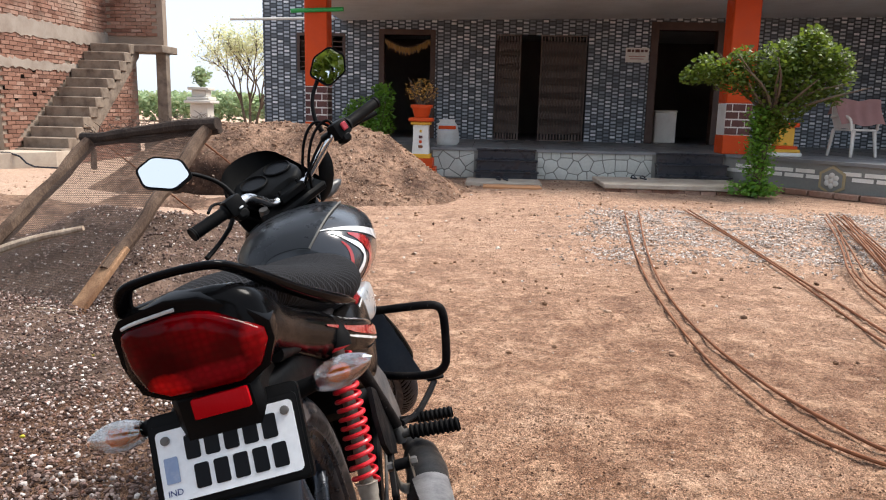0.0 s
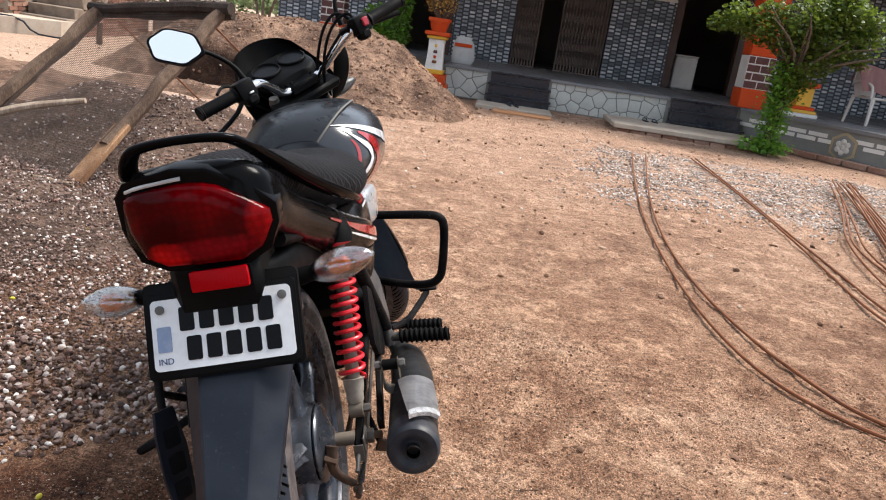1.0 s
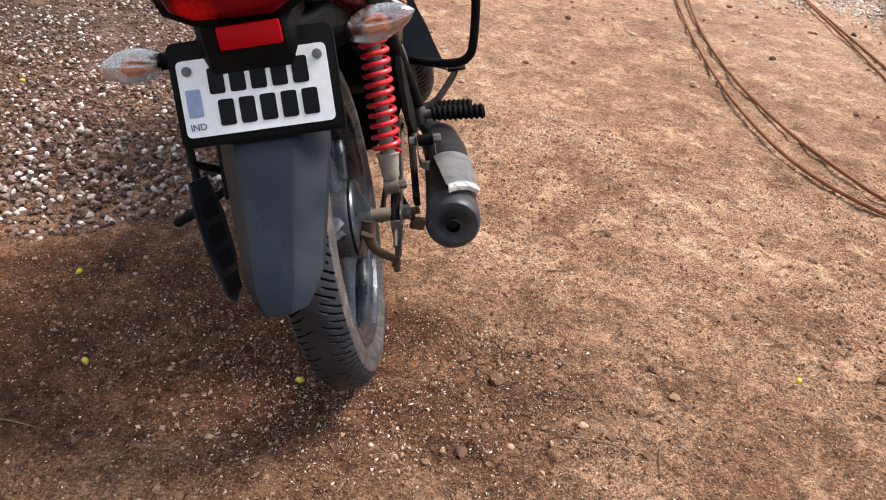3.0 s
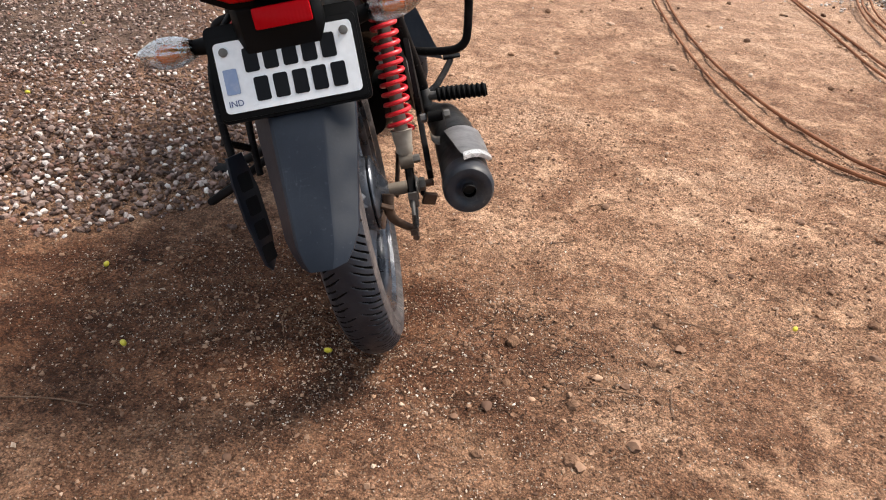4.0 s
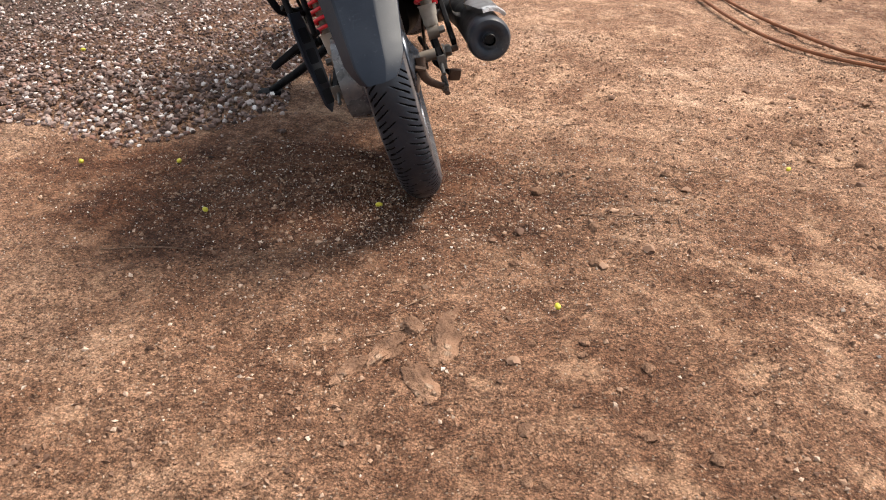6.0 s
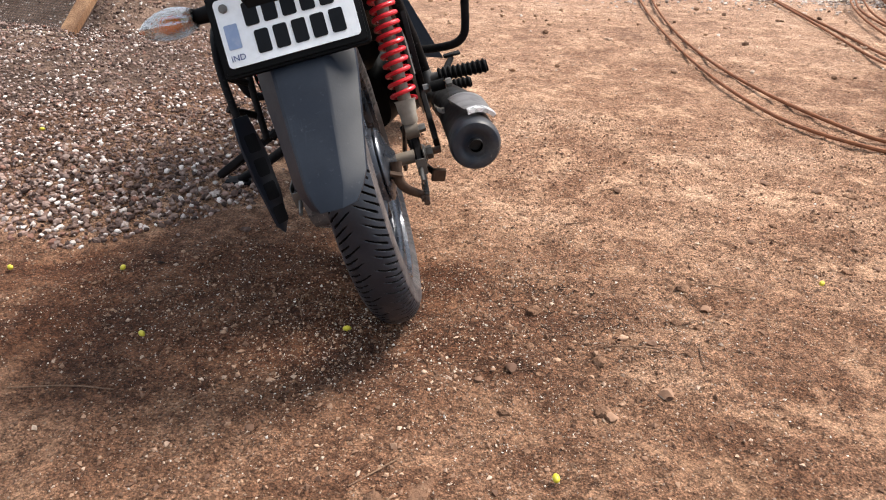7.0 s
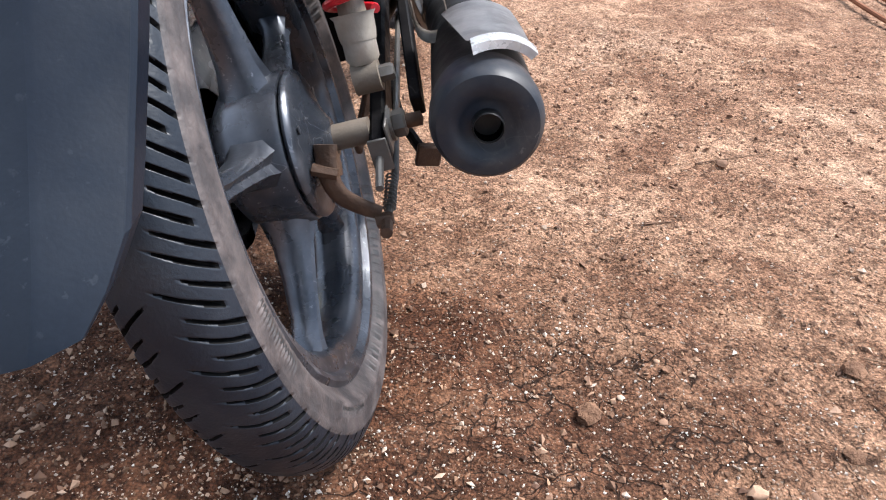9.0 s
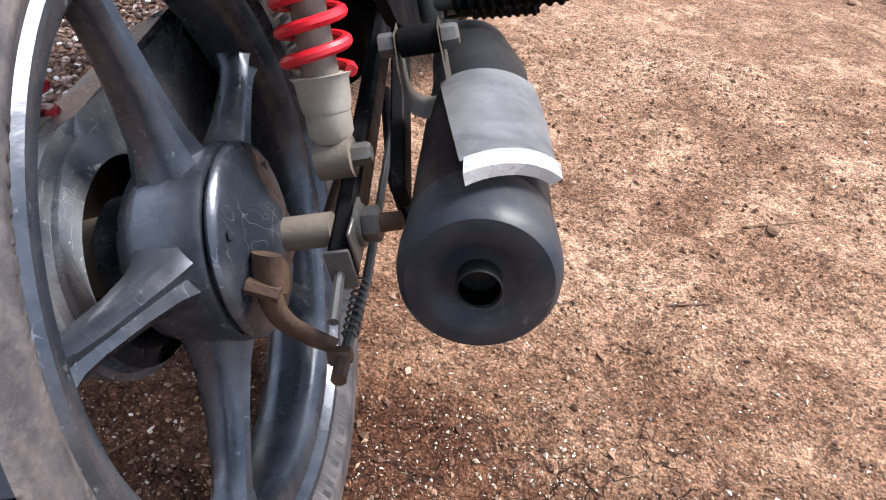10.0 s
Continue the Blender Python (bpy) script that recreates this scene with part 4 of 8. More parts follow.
sign = thing("notice_board", "small white notice board with faded lines", "sign")
part("board", span((2.93, WALL_Y - 0.02, 2.14), (3.40, WALL_Y - 0.002, 2.43), 0.004), WHITE_PAINT, sign)
for k, (u, w, z, h) in enumerate(((0.03, 0.07, 2.345, 0.055), (0.12, 0.05, 2.345, 0.05), (0.19, 0.09, 2.34, 0.06), (0.30, 0.06, 2.345, 0.05), (0.38, 0.06, 2.345, 0.05), (0.06, 0.34, 2.25, 0.02), (0.09, 0.28, 2.20, 0.02))):
    part("bar", span((2.93 + u, WALL_Y - 0.026, z), (2.93 + u + w, WALL_Y - 0.0205, z + h)), MAROON if k < 5 else CLOTH, sign)

# green tube and pipe at the roof's edge
tagged(link("green_tube", tube([(-3.05, 12.10, 2.60), (-2.2, 12.06, 2.63)], 0.034, 10), worn("green_plastic", (0.02, 0.36, 0.09), (0.05, 0.25, 0.08), 0.4)), "bright green plastic tube tied below the roof", "tube")
tagged(link("roof_pipe", tube([(-5.1, 15.2, 2.80), (-3.0, 15.3, 2.86)], 0.028, 8), WHITEWASH), "pale pipe jutting out past the house corner", "pipe")


# ---- plants, pots and things on the porch ----
def leaves(rnd, n, where, size, bm, droop=0.3, thin=0.45):
    """Small bent leaves at places that where(rnd) gives."""
    for _ in range(n):
        p = Vector(where(rnd))
        s = size * rnd.uniform(0.6, 1.3)
        m = Matrix.Translation(p) @ Euler((rnd.uniform(-droop, 1.2), rnd.uniform(-0.8, 0.8), rnd.uniform(0, 6.283))).to_matrix().to_4x4()
        a, b, c, d = [bm.verts.new(m @ Vector(q)) for q in ((0, 0, 0), (thin * s, 0.5 * s, 0.1 * s), (0, s, -0.08 * s), (-thin * s, 0.5 * s, 0.1 * s))]
        bm.faces.new((a, b, c))
        bm.faces.new((a, c, d))
    return bm


def ball(rnd, c, r, squash=1.0):
    d = Vector((rnd.gauss(0, 1), rnd.gauss(0, 1), rnd.gauss(0, 1))).normalized() * r * rnd.random() ** 0.4
    return (c[0] + d.x, c[1] + d.y, c[2] + d.z * squash)


def limbs(rnd, base, tips, r0, bm, wiggle=0.08):
    for t in tips:
        b, t = Vector(base), Vector(t)
        mid = b.lerp(t, 0.5) + Vector((rnd.uniform(-1, 1), rnd.uniform(-1, 1), rnd.uniform(0, 1))) * wiggle
        tube([b, mid, t], [r0, r0 * 0.6, r0 * 0.2], 6, bm, True, 1.0, 1)
    return bm


ped = thing("plant_pedestal", "white painted pedestal with orange base and cap", "pedestal")
px_, py_ = -0.90, 11.75
part("base", box((0.40, 0.40, 0.14), (px_, py_, 0.27), 0.012), ORANGE, ped)
part("foot", span((px_ - 0.24, py_ - 0.24, 0.0), (px_ + 0.24, py_ + 0.24, 0.2), 0.01), ORANGE, ped)
part("plinth", box((0.32, 0.32, 0.07), (px_, py_, 0.375), 0.01), YELLOW, ped)
rings = []
for z, w in ((0.41, 0.135), (0.55, 0.125), (0.72, 0.118), (0.86, 0.12)):
    rings.append([(px_ - w, py_ - w, z), (px_ + w, py_ - w, z), (px_ + w, py_ + w, z), (px_ - w, py_ + w, z)])
bm = bmesh.new()
skin(bm, rings)
part("shaft", bm, WHITE_PAINT, ped)
for k, z in enumerate((0.50, 0.575, 0.65, 0.74)):
    w_ = (0.035, 0.022, 0.03, 0.018)[k]
    part("ornament", span((px_ - w_, py_ - 0.138, z), (px_ + w_, py_ - 0.122, z + 0.045), 0.008), (RUST, ORANGE, MAROON, YELLOW)[k], ped)
part("collar", box((0.31, 0.31, 0.05), (px_, py_, 0.885), 0.01), YELLOW, ped)
part("cap", box((0.38, 0.38, 0.06), (px_, py_, 0.94), 0.012), ORANGE, ped)
pot = thing("flower_pot", "orange clay pot with a dry reddish shrub", "plant pot")
part("pot", lathe([(0.972, 0.0), (0.972, 0.11), (1.05, 0.135), (1.12, 0.15), (1.12, 0.175), (1.17, 0.178), (1.17, 0.14), (1.10, 0.12), (1.10, 0.0)], 24, "z", (px_, py_, 0)), ORANGE, pot)
rnd = random.Random(11)
bm = limbs(rnd, (px_, py_, 1.08), [(px_ + rnd.uniform(-0.26, 0.26), py_ + rnd.uniform(-0.2, 0.2), rnd.uniform(1.35, 1.6)) for _ in range(22)], 0.012, bmesh.new(), 0.06)
part("stem", bm, BARK, pot)
part("foliage", leaves(rnd, 420, lambda r: ball(r, (px_, py_, 1.38), 0.28, 0.7), 0.036, bmesh.new()), LEAF_DRY, pot)

sack = thing("cement_sack", "half-full white woven sack on the porch", "sack")
rings = []
for k, (z, w, d) in enumerate(((0.5, 0.17, 0.12), (0.56, 0.20, 0.15), (0.70, 0.185, 0.14), (0.83, 0.175, 0.12), (0.90, 0.13, 0.07), (0.94, 0.15, 0.05))):
    rings.append([(-0.55 + w * math.cos(a) * (1 + 0.08 * math.sin(3 * a + k)), 13.0 + d * math.sin(a), z) for a in [2 * math.pi * j / 18 for j in range(18)]])
bm = bmesh.new()
skin(bm, rings)
part("bag", bm, BAG, sack)
part("stripe", box((0.3, 0.02, 0.06), (-0.55, 12.868, 0.80), 0.008), ORANGE, sack)

bush = thing("shrub", "dense fresh green shrub beside the porch", "shrub")
rnd = random.Random(12)
bm = limbs(rnd, (-1.85, 12.5, 0), [(-1.85 + rnd.uniform(-0.4, 0.4), 12.5 + rnd.uniform(-0.3, 0.3), rnd.uniform(0.8, 1.35)) for _ in range(14)], 0.018, bmesh.new())
part("stem", bm, BARK, bush)
bm = leaves(rnd, 2400, lambda r: ball(r, (-1.88, 12.5, 0.85), 0.46, 0.95), 0.06, bmesh.new())
leaves(rnd, 260, lambda r: ball(r, (-1.62, 12.5, 1.25), 0.2, 1.3), 0.085, bm)
part("foliage", bm, LEAF_FRESH, bush)

# small tree wrapped in a climber, before the plinth
tree = thing("small_tree", "small tree with leafy crown and a green climber", "tree")
tx, ty = 3.86, 10.45
part("trunk", tube([(tx, ty, -0.03), (tx + 0.05, ty, 0.4), (tx + 0.12, ty, 0.9), (tx + 0.2, ty, 1.3)], [0.075, 0.055, 0.05, 0.045], 10, None, True, 1.0, 1), BARK, tree)
rnd = random.Random(13)
tips = [(tx + 0.2 + rnd.uniform(-1.0, 1.1), ty + rnd.uniform(-0.6, 0.6), rnd.uniform(1.4, 2.1)) for _ in range(22)]
part("branchwork", limbs(rnd, (tx + 0.16, ty, 1.1), tips, 0.028, bmesh.new(), 0.12), BARK, tree)
bm = bmesh.new()
for cx, cz, r, n in ((-0.95, 1.62, 0.15, 110), (-0.72, 1.72, 0.22, 250), (-0.45, 1.62, 0.25, 300), (-0.30, 1.86, 0.18, 170), (-0.05, 1.55, 0.28, 420), (0.20, 1.80, 0.32, 540), (0.55, 1.92, 0.32, 540), (0.85, 1.86, 0.24, 320), (0.80, 1.55, 0.27, 360), (0.45, 1.50, 0.35, 620), (0.25, 1.18, 0.28, 460), (0.58, 2.14, 0.18, 170), (1.02, 1.68, 0.15, 100), (0.14, 0.92, 0.20, 280), (0.95, 1.36, 0.13, 60)):
    leaves(rnd, int(n * 1.9), lambda r_, c=(tx + cx, ty, cz), q=r: ball(r_, c, q * 1.2, 0.8), 0.058, bm)
part("crown", bm, LEAF, tree)
bm = leaves(rnd, 2600, lambda r: (tx + 0.08 * r.random() + 0.12 * r.gauss(0, 0.75), ty + 0.11 * r.gauss(0, 0.8), 0.03 + 1.2 * r.random()), 0.048, bmesh.new())
leaves(rnd, 420, lambda r: (tx + r.gauss(0, 0.16), ty + r.gauss(0, 0.14), 0.02 + 0.16 * r.random()), 0.07, bm)
part("climber", bm, LEAF_FRESH, tree)

short = thing("short_pedestal", "short pedestal in orange, yellow and white", "pedestal")
for z0, z1, w, mt in ((0.5, 0.56, 0.22, WHITE_PAINT), (0.56, 0.61, 0.2, YELLOW), (0.61, 0.66, 0.17, ORANGE), (0.66, 0.95, 0.12, YELLOW), (0.95, 1.02, 0.17, ORANGE)):
    part("tier", box((2 * w, 2 * w, z1 - z0), (4.82, 12.05, (z0 + z1) / 2), 0.01), mt, short)

# plastic chair with a cloth over it
chair = thing("plastic_chair", "off-white moulded plastic armchair on the porch", "chair", pose(6.05, 12.4, FLOOR_Z, 0, 0, 200))
for sx in (-1, 1):
    for sy in (-1, 1):
        part("leg", tube([(sx * 0.25, sy * 0.24, 0), (sx * 0.21, sy * 0.20, 0.42)], [0.022, 0.03], 8), PLASTIC_WHITE, chair)
    part("armrest", tube([(sx * 0.26, 0.2, 0.42), (sx * 0.28, 0.2, 0.62), (sx * 0.28, -0.05, 0.66), (sx * 0.24, -0.24, 0.62)], 0.022, 8, None, True, 1.0, 2), PLASTIC_WHITE, chair)
part("seat", box((0.46, 0.46, 0.035), (0, 0, 0.425), 0.012), PLASTIC_WHITE, chair)
rings = []
for z, w, y in ((0.44, 0.20, -0.20), (0.62, 0.23, -0.25), (0.78, 0.22, -0.28), (0.87, 0.14, -0.295)):
    rings.append([(-w, y, z), (0, y - 0.04, z + 0.01), (w, y, z), (w, y + 0.02, z), (0, y - 0.02, z + 0.01), (-w, y + 0.02, z)])
bm = bmesh.new()
skin(bm, rings)
part("backrest", bm, PLASTIC_WHITE, chair)
bm = bmesh.new()
cols = []
for k in range(25):
    u = k / 24
    col = []
    for j in range(15):
        v = j / 14
        drop = abs(v - 0.35) * 1.15
        fold = 0.018 * math.sin(u * 23 + v * 3)
        col.append((5.72 + 0.68 * u + 0.02 * math.sin(7 * v), 12.62 - 0.42 * v - (0.06 if v > 0.35 else -0.04) + fold, FLOOR_Z + 0.90 - max(0.0, drop - 0.12) * (0.85 if v < 0.35 else 0.62) + 0.02 * math.sin(9 * u)))
    cols.append(col)
skin(bm, cols, False, False)
bmesh.ops.solidify(bm, geom=bm.faces[:], thickness=0.006)
tagged(link("draped_cloth", bm, CLOTH), "faded pink cloth draped over the chair", "cloth")

# sandals on the steps' pads
for x, y, z in ((0.34, 11.45, 0.05), (0.45, 11.43, 0.05), (2.42, 11.5, 0.12), (2.56, 11.48, 0.12)):
    sd = thing("sandal", "dark flat sandal standing before the steps", "sandal", pose(x, y, z, 0, 0, 12), group="sandals")
    part("sole", slab([(0.035 * math.cos(a) * (1.0 if math.sin(a) > 0 else 0.8), 0.12 * math.sin(a)) for a in [2 * math.pi * k / 16 for k in range(16)]], 0.018, Matrix(), 0.003), GRANITE, sd)
    part("strap", tube([(-0.036, 0.03, 0.014), (-0.02, 0.045, 0.045), (0.02, 0.045, 0.045), (0.036, 0.03, 0.014)], 0.008, 6, None, True, 1, 1), GRANITE, sd)


# ---- brick building with an outside stair ----
def beam_bar(a, b, w, h):
    """A squared bar lying on the ground from a to b."""
    d = Vector((b[0] - a[0], b[1] - a[1], 0))
    return box((d.length, w, h), ((a[0] + b[0]) / 2, (a[1] + b[1]) / 2, h / 2 - 0.01), 0.008, pose(0, 0, 0, 0, 0, math.degrees(math.atan2(d.y, d.x))))



brick_bm, brick_count = bmesh.new(), 0


def bricks(origin, along, width, height, keep, parent, own=0, joint=0.012, seed=1):
    """A face of staggered bricks; the first own of them single objects, the rest joined."""
    rnd = random.Random(seed)
    m = frame_of(origin, along, (0, 0, 1))
    bl, bh, made = 0.225, 0.075, 0
    shapes = []
    for s in range(5):
        bm = box((bl - joint, bh - joint, 0.03), (0, 0, 0), 0)
        for v in bm.verts:
            v.co += Vector((rnd.uniform(-0.004, 0.004), rnd.uniform(-0.003, 0.003), rnd.uniform(-0.002, 0.004)))
        me = bpy.data.meshes.new("brick")
        bm.to_mesh(me)
        bm.free()
        me.materials.append(BRICK_EACH)
        shapes.append(me)
    verts, faces = [], []
    for r in range(int(height / bh)):
        for k in range(-1, int(width / bl) + 1):
            u, v = (k + 0.5 + (0.5 if r % 2 else 0)) * bl, (r + 0.5) * bh
            if not (bl * 0.4 < u < width - bl * 0.4) or not keep(u, v) or rnd.random() < 0.006:
                continue
            depth = 0.008 + rnd.uniform(-0.004, 0.006)
            if made < own:
                ob = new("brick", shapes[made % 5])
                ob.parent = parent
                ob.matrix_basis = m @ Matrix.Translation((u, v, depth))
            else:
                n = len(verts)
                for q in ((-1, -1, -1), (1, -1, -1), (1, 1, -1), (-1, 1, -1), (-1, -1, 1), (1, -1, 1), (1, 1, 1), (-1, 1, 1)):
                    verts.append(m @ Vector((u + q[0] * (bl - joint) / 2 + rnd.uniform(-0.004, 0.004), v + q[1] * (bh - joint) / 2 + rnd.uniform(-0.003, 0.003), depth + q[2] * 0.015)))
                faces += [tuple(n + i for i in f) for f in ((4, 5, 6, 7), (0, 1, 5, 4), (1, 2, 6, 5), (2, 3, 7, 6), (3, 0, 4, 7))]
            made += 1
    if verts:
        tagged(raw("brick_courses", verts, faces, BRICK, parent), kind="stuff")


bm_ = Mat("fired_clay_brick_single", 0.92, 0, 0.25)
bc = bm_.ramp(bm_.each(), [(0.0, (0.15, 0.072, 0.052)), (0.4, (0.25, 0.125, 0.088)), (0.75, (0.32, 0.175, 0.128)), (1.0, (0.40, 0.255, 0.20))])
bm_.colour(bm_.mix(bm_.grey(bm_.noise(25, 5), 0.4, 0.7, 0.0, 0.5), bc, (0.20, 0.11, 0.08))).bump(bm_.noise(45, 5), 0.5, 0.01)
BRICK_EACH = bm_.m

SX0, SX1, SY0, SZ0, RISE, RUN, COUNT = -8.05, -7.2, 12.45, 0.28, 0.182, 0.247, 12
tall = tagged(link("wall_brick", span((SX0 - 0.35, 12.25, 0), (SX0 - 0.05, 16.2, 4.4)), MORTAR), "unplastered red brick wall with pale mortar", "wall", kind="structure")
bricks((SX0 - 0.05, 12.25, 0.0), (0, 1, 0), 3.95, 4.2, lambda u, v: (v > 0.2 + (u - 0.15) * 0.7) and not (1.70 < v < 1.77) and not (2.30 < v < 2.47), tall, 180, seed=2)
PLASTER = worn("rough_grey_plaster", (0.34, 0.285, 0.24), (0.19, 0.135, 0.105), 0.95, scale=2.6, amount=0.8, fine=26, relief=0.5)
for z0, z1, y1 in ((1.66, 1.80, 15.0), (2.24, 2.52, 16.0)):
    rnd = random.Random(int(z0 * 100))
    bm = bmesh.new()
    count = 44
    lo_e = [(12.25 + (y1 - 12.25) * k / count, z0 + rnd.uniform(-0.035, 0.03)) for k in range(count + 1)]
    hi_e = [(12.25 + (y1 - 12.25) * k / count, z1 + rnd.uniform(-0.03, 0.045)) for k in range(count + 1)]
    slab(lo_e + hi_e[::-1], 0.038, frame_of((SX0 - 0.05, 0, 0), (0, 1, 0), (0, 0, 1)), 0.004, bm)
    tagged(link("plaster_band", bm, PLASTER), "rough grey plaster band across the brick wall", "plaster band", kind="structure")
# black blocks set in the brick face stand for the holes' inner shade
HOLE_SHADE = Mat("hole_shade", 1.0, 0, 0.0).colour((0.008, 0.006, 0.005)).m
for y, z in ((13.24, 1.63), (12.89, 1.51), (13.22, 1.21), (12.66, 1.11), (13.49, 1.28), (12.40, 1.30), (14.05, 1.52)):
    part("putlog_hole", span((SX0 - 0.049, y - 0.055, z - 0.035), (SX0 - 0.0245, y + 0.055, z + 0.035), 0.004), HOLE_SHADE, tall)
under = tagged(link("wall_under_stair", span((SX1 - 0.3, 12.9, 0), (SX1 - 0.06, 15.55, 0.35)), MORTAR), "red brick wall filling below the stair", "wall", kind="structure")
bm = bmesh.new()
tri = [(12.9, 0.0), (15.55, 0.0), (15.55, 2.0), (12.9, 0.12)]
slab(tri, 0.2, frame_of((SX1 - 0.26, 0, 0), (0, 1, 0), (0, 0, 1)), 0, bm)
under.data = link("wall_under_fill", bm, MORTAR).data
bpy.data.objects.remove(bpy.data.objects["wall_under_fill"])
bricks((SX1 - 0.06, 12.9, 0.0), (0, 1, 0), 2.65, 2.1, lambda u, v: v < 0.05 + u * 0.72, under, 120, seed=3)
upper = tagged(link("wall_upper", span((SX0 - 0.05, 16.0, 2.3), (-6.85, 16.2, 4.4)), MORTAR), "upper brick wall above the stair landing", "wall", kind="structure")
bricks((SX0 - 0.05, 16.0, 2.5), (1, 0, 0), 1.2, 1.9, lambda u, v: True, upper, 0, seed=4)

stair = thing("outside_stair", "raw concrete stair up the brick building", "stair", kind="structure")
for k in range(COUNT):
    y0, z1 = SY0 + RUN * k, SZ0 + RISE * k
    part("step", span((SX0 + 0.01 * math.sin(3 * k), y0, z1 - RISE - 0.02), (SX1 + 0.012 * math.sin(5 * k), y0 + RUN + 0.05, z1), 0.014), CONCRETE, stair)
bm = bmesh.new()
y9, z9 = SY0 + RUN * COUNT, SZ0 + RISE * COUNT
slab([(SY0 + 0.1, -0.02), (SY0 + 0.55, -0.02), (y9 + 0.2, z9 - 0.42), (y9 + 0.2, z9 - 0.2), (SY0 + 0.1, SZ0 - 0.2)], SX1 - SX0 - 0.04, frame_of((SX0 + 0.02, 0, 0), (0, 1, 0), (0, 0, 1)), 0, bm)
part("waist_slab", bm, CONCRETE, stair)
part("landing", span((SX0, y9 - 0.02, z9 - 0.33), (-6.62, y9 + 0.75, z9 - 0.18), 0.012), CONCRETE, stair)
tagged(link("landing_pillar", box((0.22, 0.22, 2.32), (-6.78, 15.75, 1.13), 0.012, pose(0, 0, 0, 0.5, 0.6, 4)), CONCRETE), "raw concrete pillar carrying the landing", "pillar", kind="structure")
bricks((SX0 - 0.35, 12.25, 0.25), (1, 0, 0), 0.30, 3.9, lambda u, v: True, tall, 0, seed=9)
bm = bmesh.new()
slab([(-11.4, 7.4), (-7.16, 12.20), (-7.16, 12.62), (SX0 - 0.02, 12.62), (SX0 - 0.36, 12.24), (-9.8, 16.0), (-12.5, 16.0)], 0.27, Matrix.Translation((0, 0, -0.02)), 0.015, bm)
tagged(link("stair_platform", bm, PAD), "low pale concrete platform at the stair's foot", "platform", kind="structure")
PALE_WALL = worn("pale_green_limewash", (0.56, 0.57, 0.50), (0.40, 0.37, 0.31), 0.9, scale=1.8, amount=0.6, fine=30)
tagged(link("wall_porch", span((-10.05, 7.4, 0.2), (-9.8, 16.2, 4.2)), PALE_WALL), "pale limewashed wall behind the low platform", "wall", kind="structure")
old = thing("panelled_door", "old red and white panelled door behind the platform", "door")
part("frame", span((-9.8, 13.95, 0.25), (-9.74, 14.95, 2.3), 0.01), DARKWOOD, old)
part("leaf", span((-9.742, 14.03, 0.26), (-9.72, 14.87, 2.22), 0.006), worn("faded_pink_door_paint", (0.48, 0.30, 0.26), (0.34, 0.20, 0.17), 0.7, scale=5), old)
for k in range(5):
    y = 14.08 + 0.16 * k
    part("door_bar", span((-9.722, y, 0.30), (-9.70, y + 0.05, 2.18), 0.005), MAROON, old)
tagged(link("porch_column", lathe([(0.25, 0.0), (0.25, 0.30), (0.33, 0.29), (0.36, 0.23), (0.42, 0.21), (0.60, 0.185), (0.78, 0.17), (0.84, 0.22), (0.90, 0.22), (0.94, 0.16), (4.2, 0.15), (4.2, 0.0)], 28, "z", (-8.72, 11.02, 0)), CONCRETE), "round grey cement column with a flared base", "column", kind="structure")
for a, b in (((-7.58, 10.45), 0.30), ((-8.6, 9.4), 0.28)):
    tagged(link("concrete_post", box((0.12, 0.12, b), (a[0], a[1], b / 2 - 0.01), 0.01), PAD), "short concrete post before the platform", "post", "platform posts")
tagged(link("concrete_kerb", beam_bar((-7.66, 10.38), (-9.6, 8.45), 0.10, 0.11), PAD), "long concrete kerb lying by the platform", "kerb")
tagged(link("yard_hose", tube([(-9.2, 9.99, 0.27), (-8.85, 10.72, 0.268), (-8.45, 11.22, 0.27), (-8.0, 11.60, 0.262), (-7.55, 11.72, 0.25), (-7.35, 11.74, 0.03), (-7.0, 11.75, 0.018), (-6.6, 11.74, 0.018)], 0.016, 6, None, True, 1, 1), GRANITE), "dark hose trailing over the platform to the ground", "hose")
tagged(link("low_block", span((-6.6, 14.3, 0), (-5.6, 14.8, 0.5), 0.02), CONCRETE), "grey concrete block behind the sieve", "block")
tagged(link("wooden_peg", tube([(-6.35, 11.9, 0), (-6.34, 11.9, 0.34)], [0.05, 0.045], 8), TIMBER), "short wooden peg standing in the yard", "peg")

mon = thing("stone_monument", "pale carved stone planter on a pedestal", "monument")
mx, my = -7.6, 20.0
for z0, z1, w in ((0, 0.62, 0.30), (0.62, 1.12, 0.24), (1.12, 1.20, 0.36), (1.20, 1.29, 0.30), (1.29, 1.47, 0.2), (1.47, 1.55, 0.28)):
    part("tier", box((2 * w, 2 * w, z1 - z0 - 0.002), (mx, my, (z0 + z1) / 2), 0.015), WHITEWASH, mon)
rnd = random.Random(3)
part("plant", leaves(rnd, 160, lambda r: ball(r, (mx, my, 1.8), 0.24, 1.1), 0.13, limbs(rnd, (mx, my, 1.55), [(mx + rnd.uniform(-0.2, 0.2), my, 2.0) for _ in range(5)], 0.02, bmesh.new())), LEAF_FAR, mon)


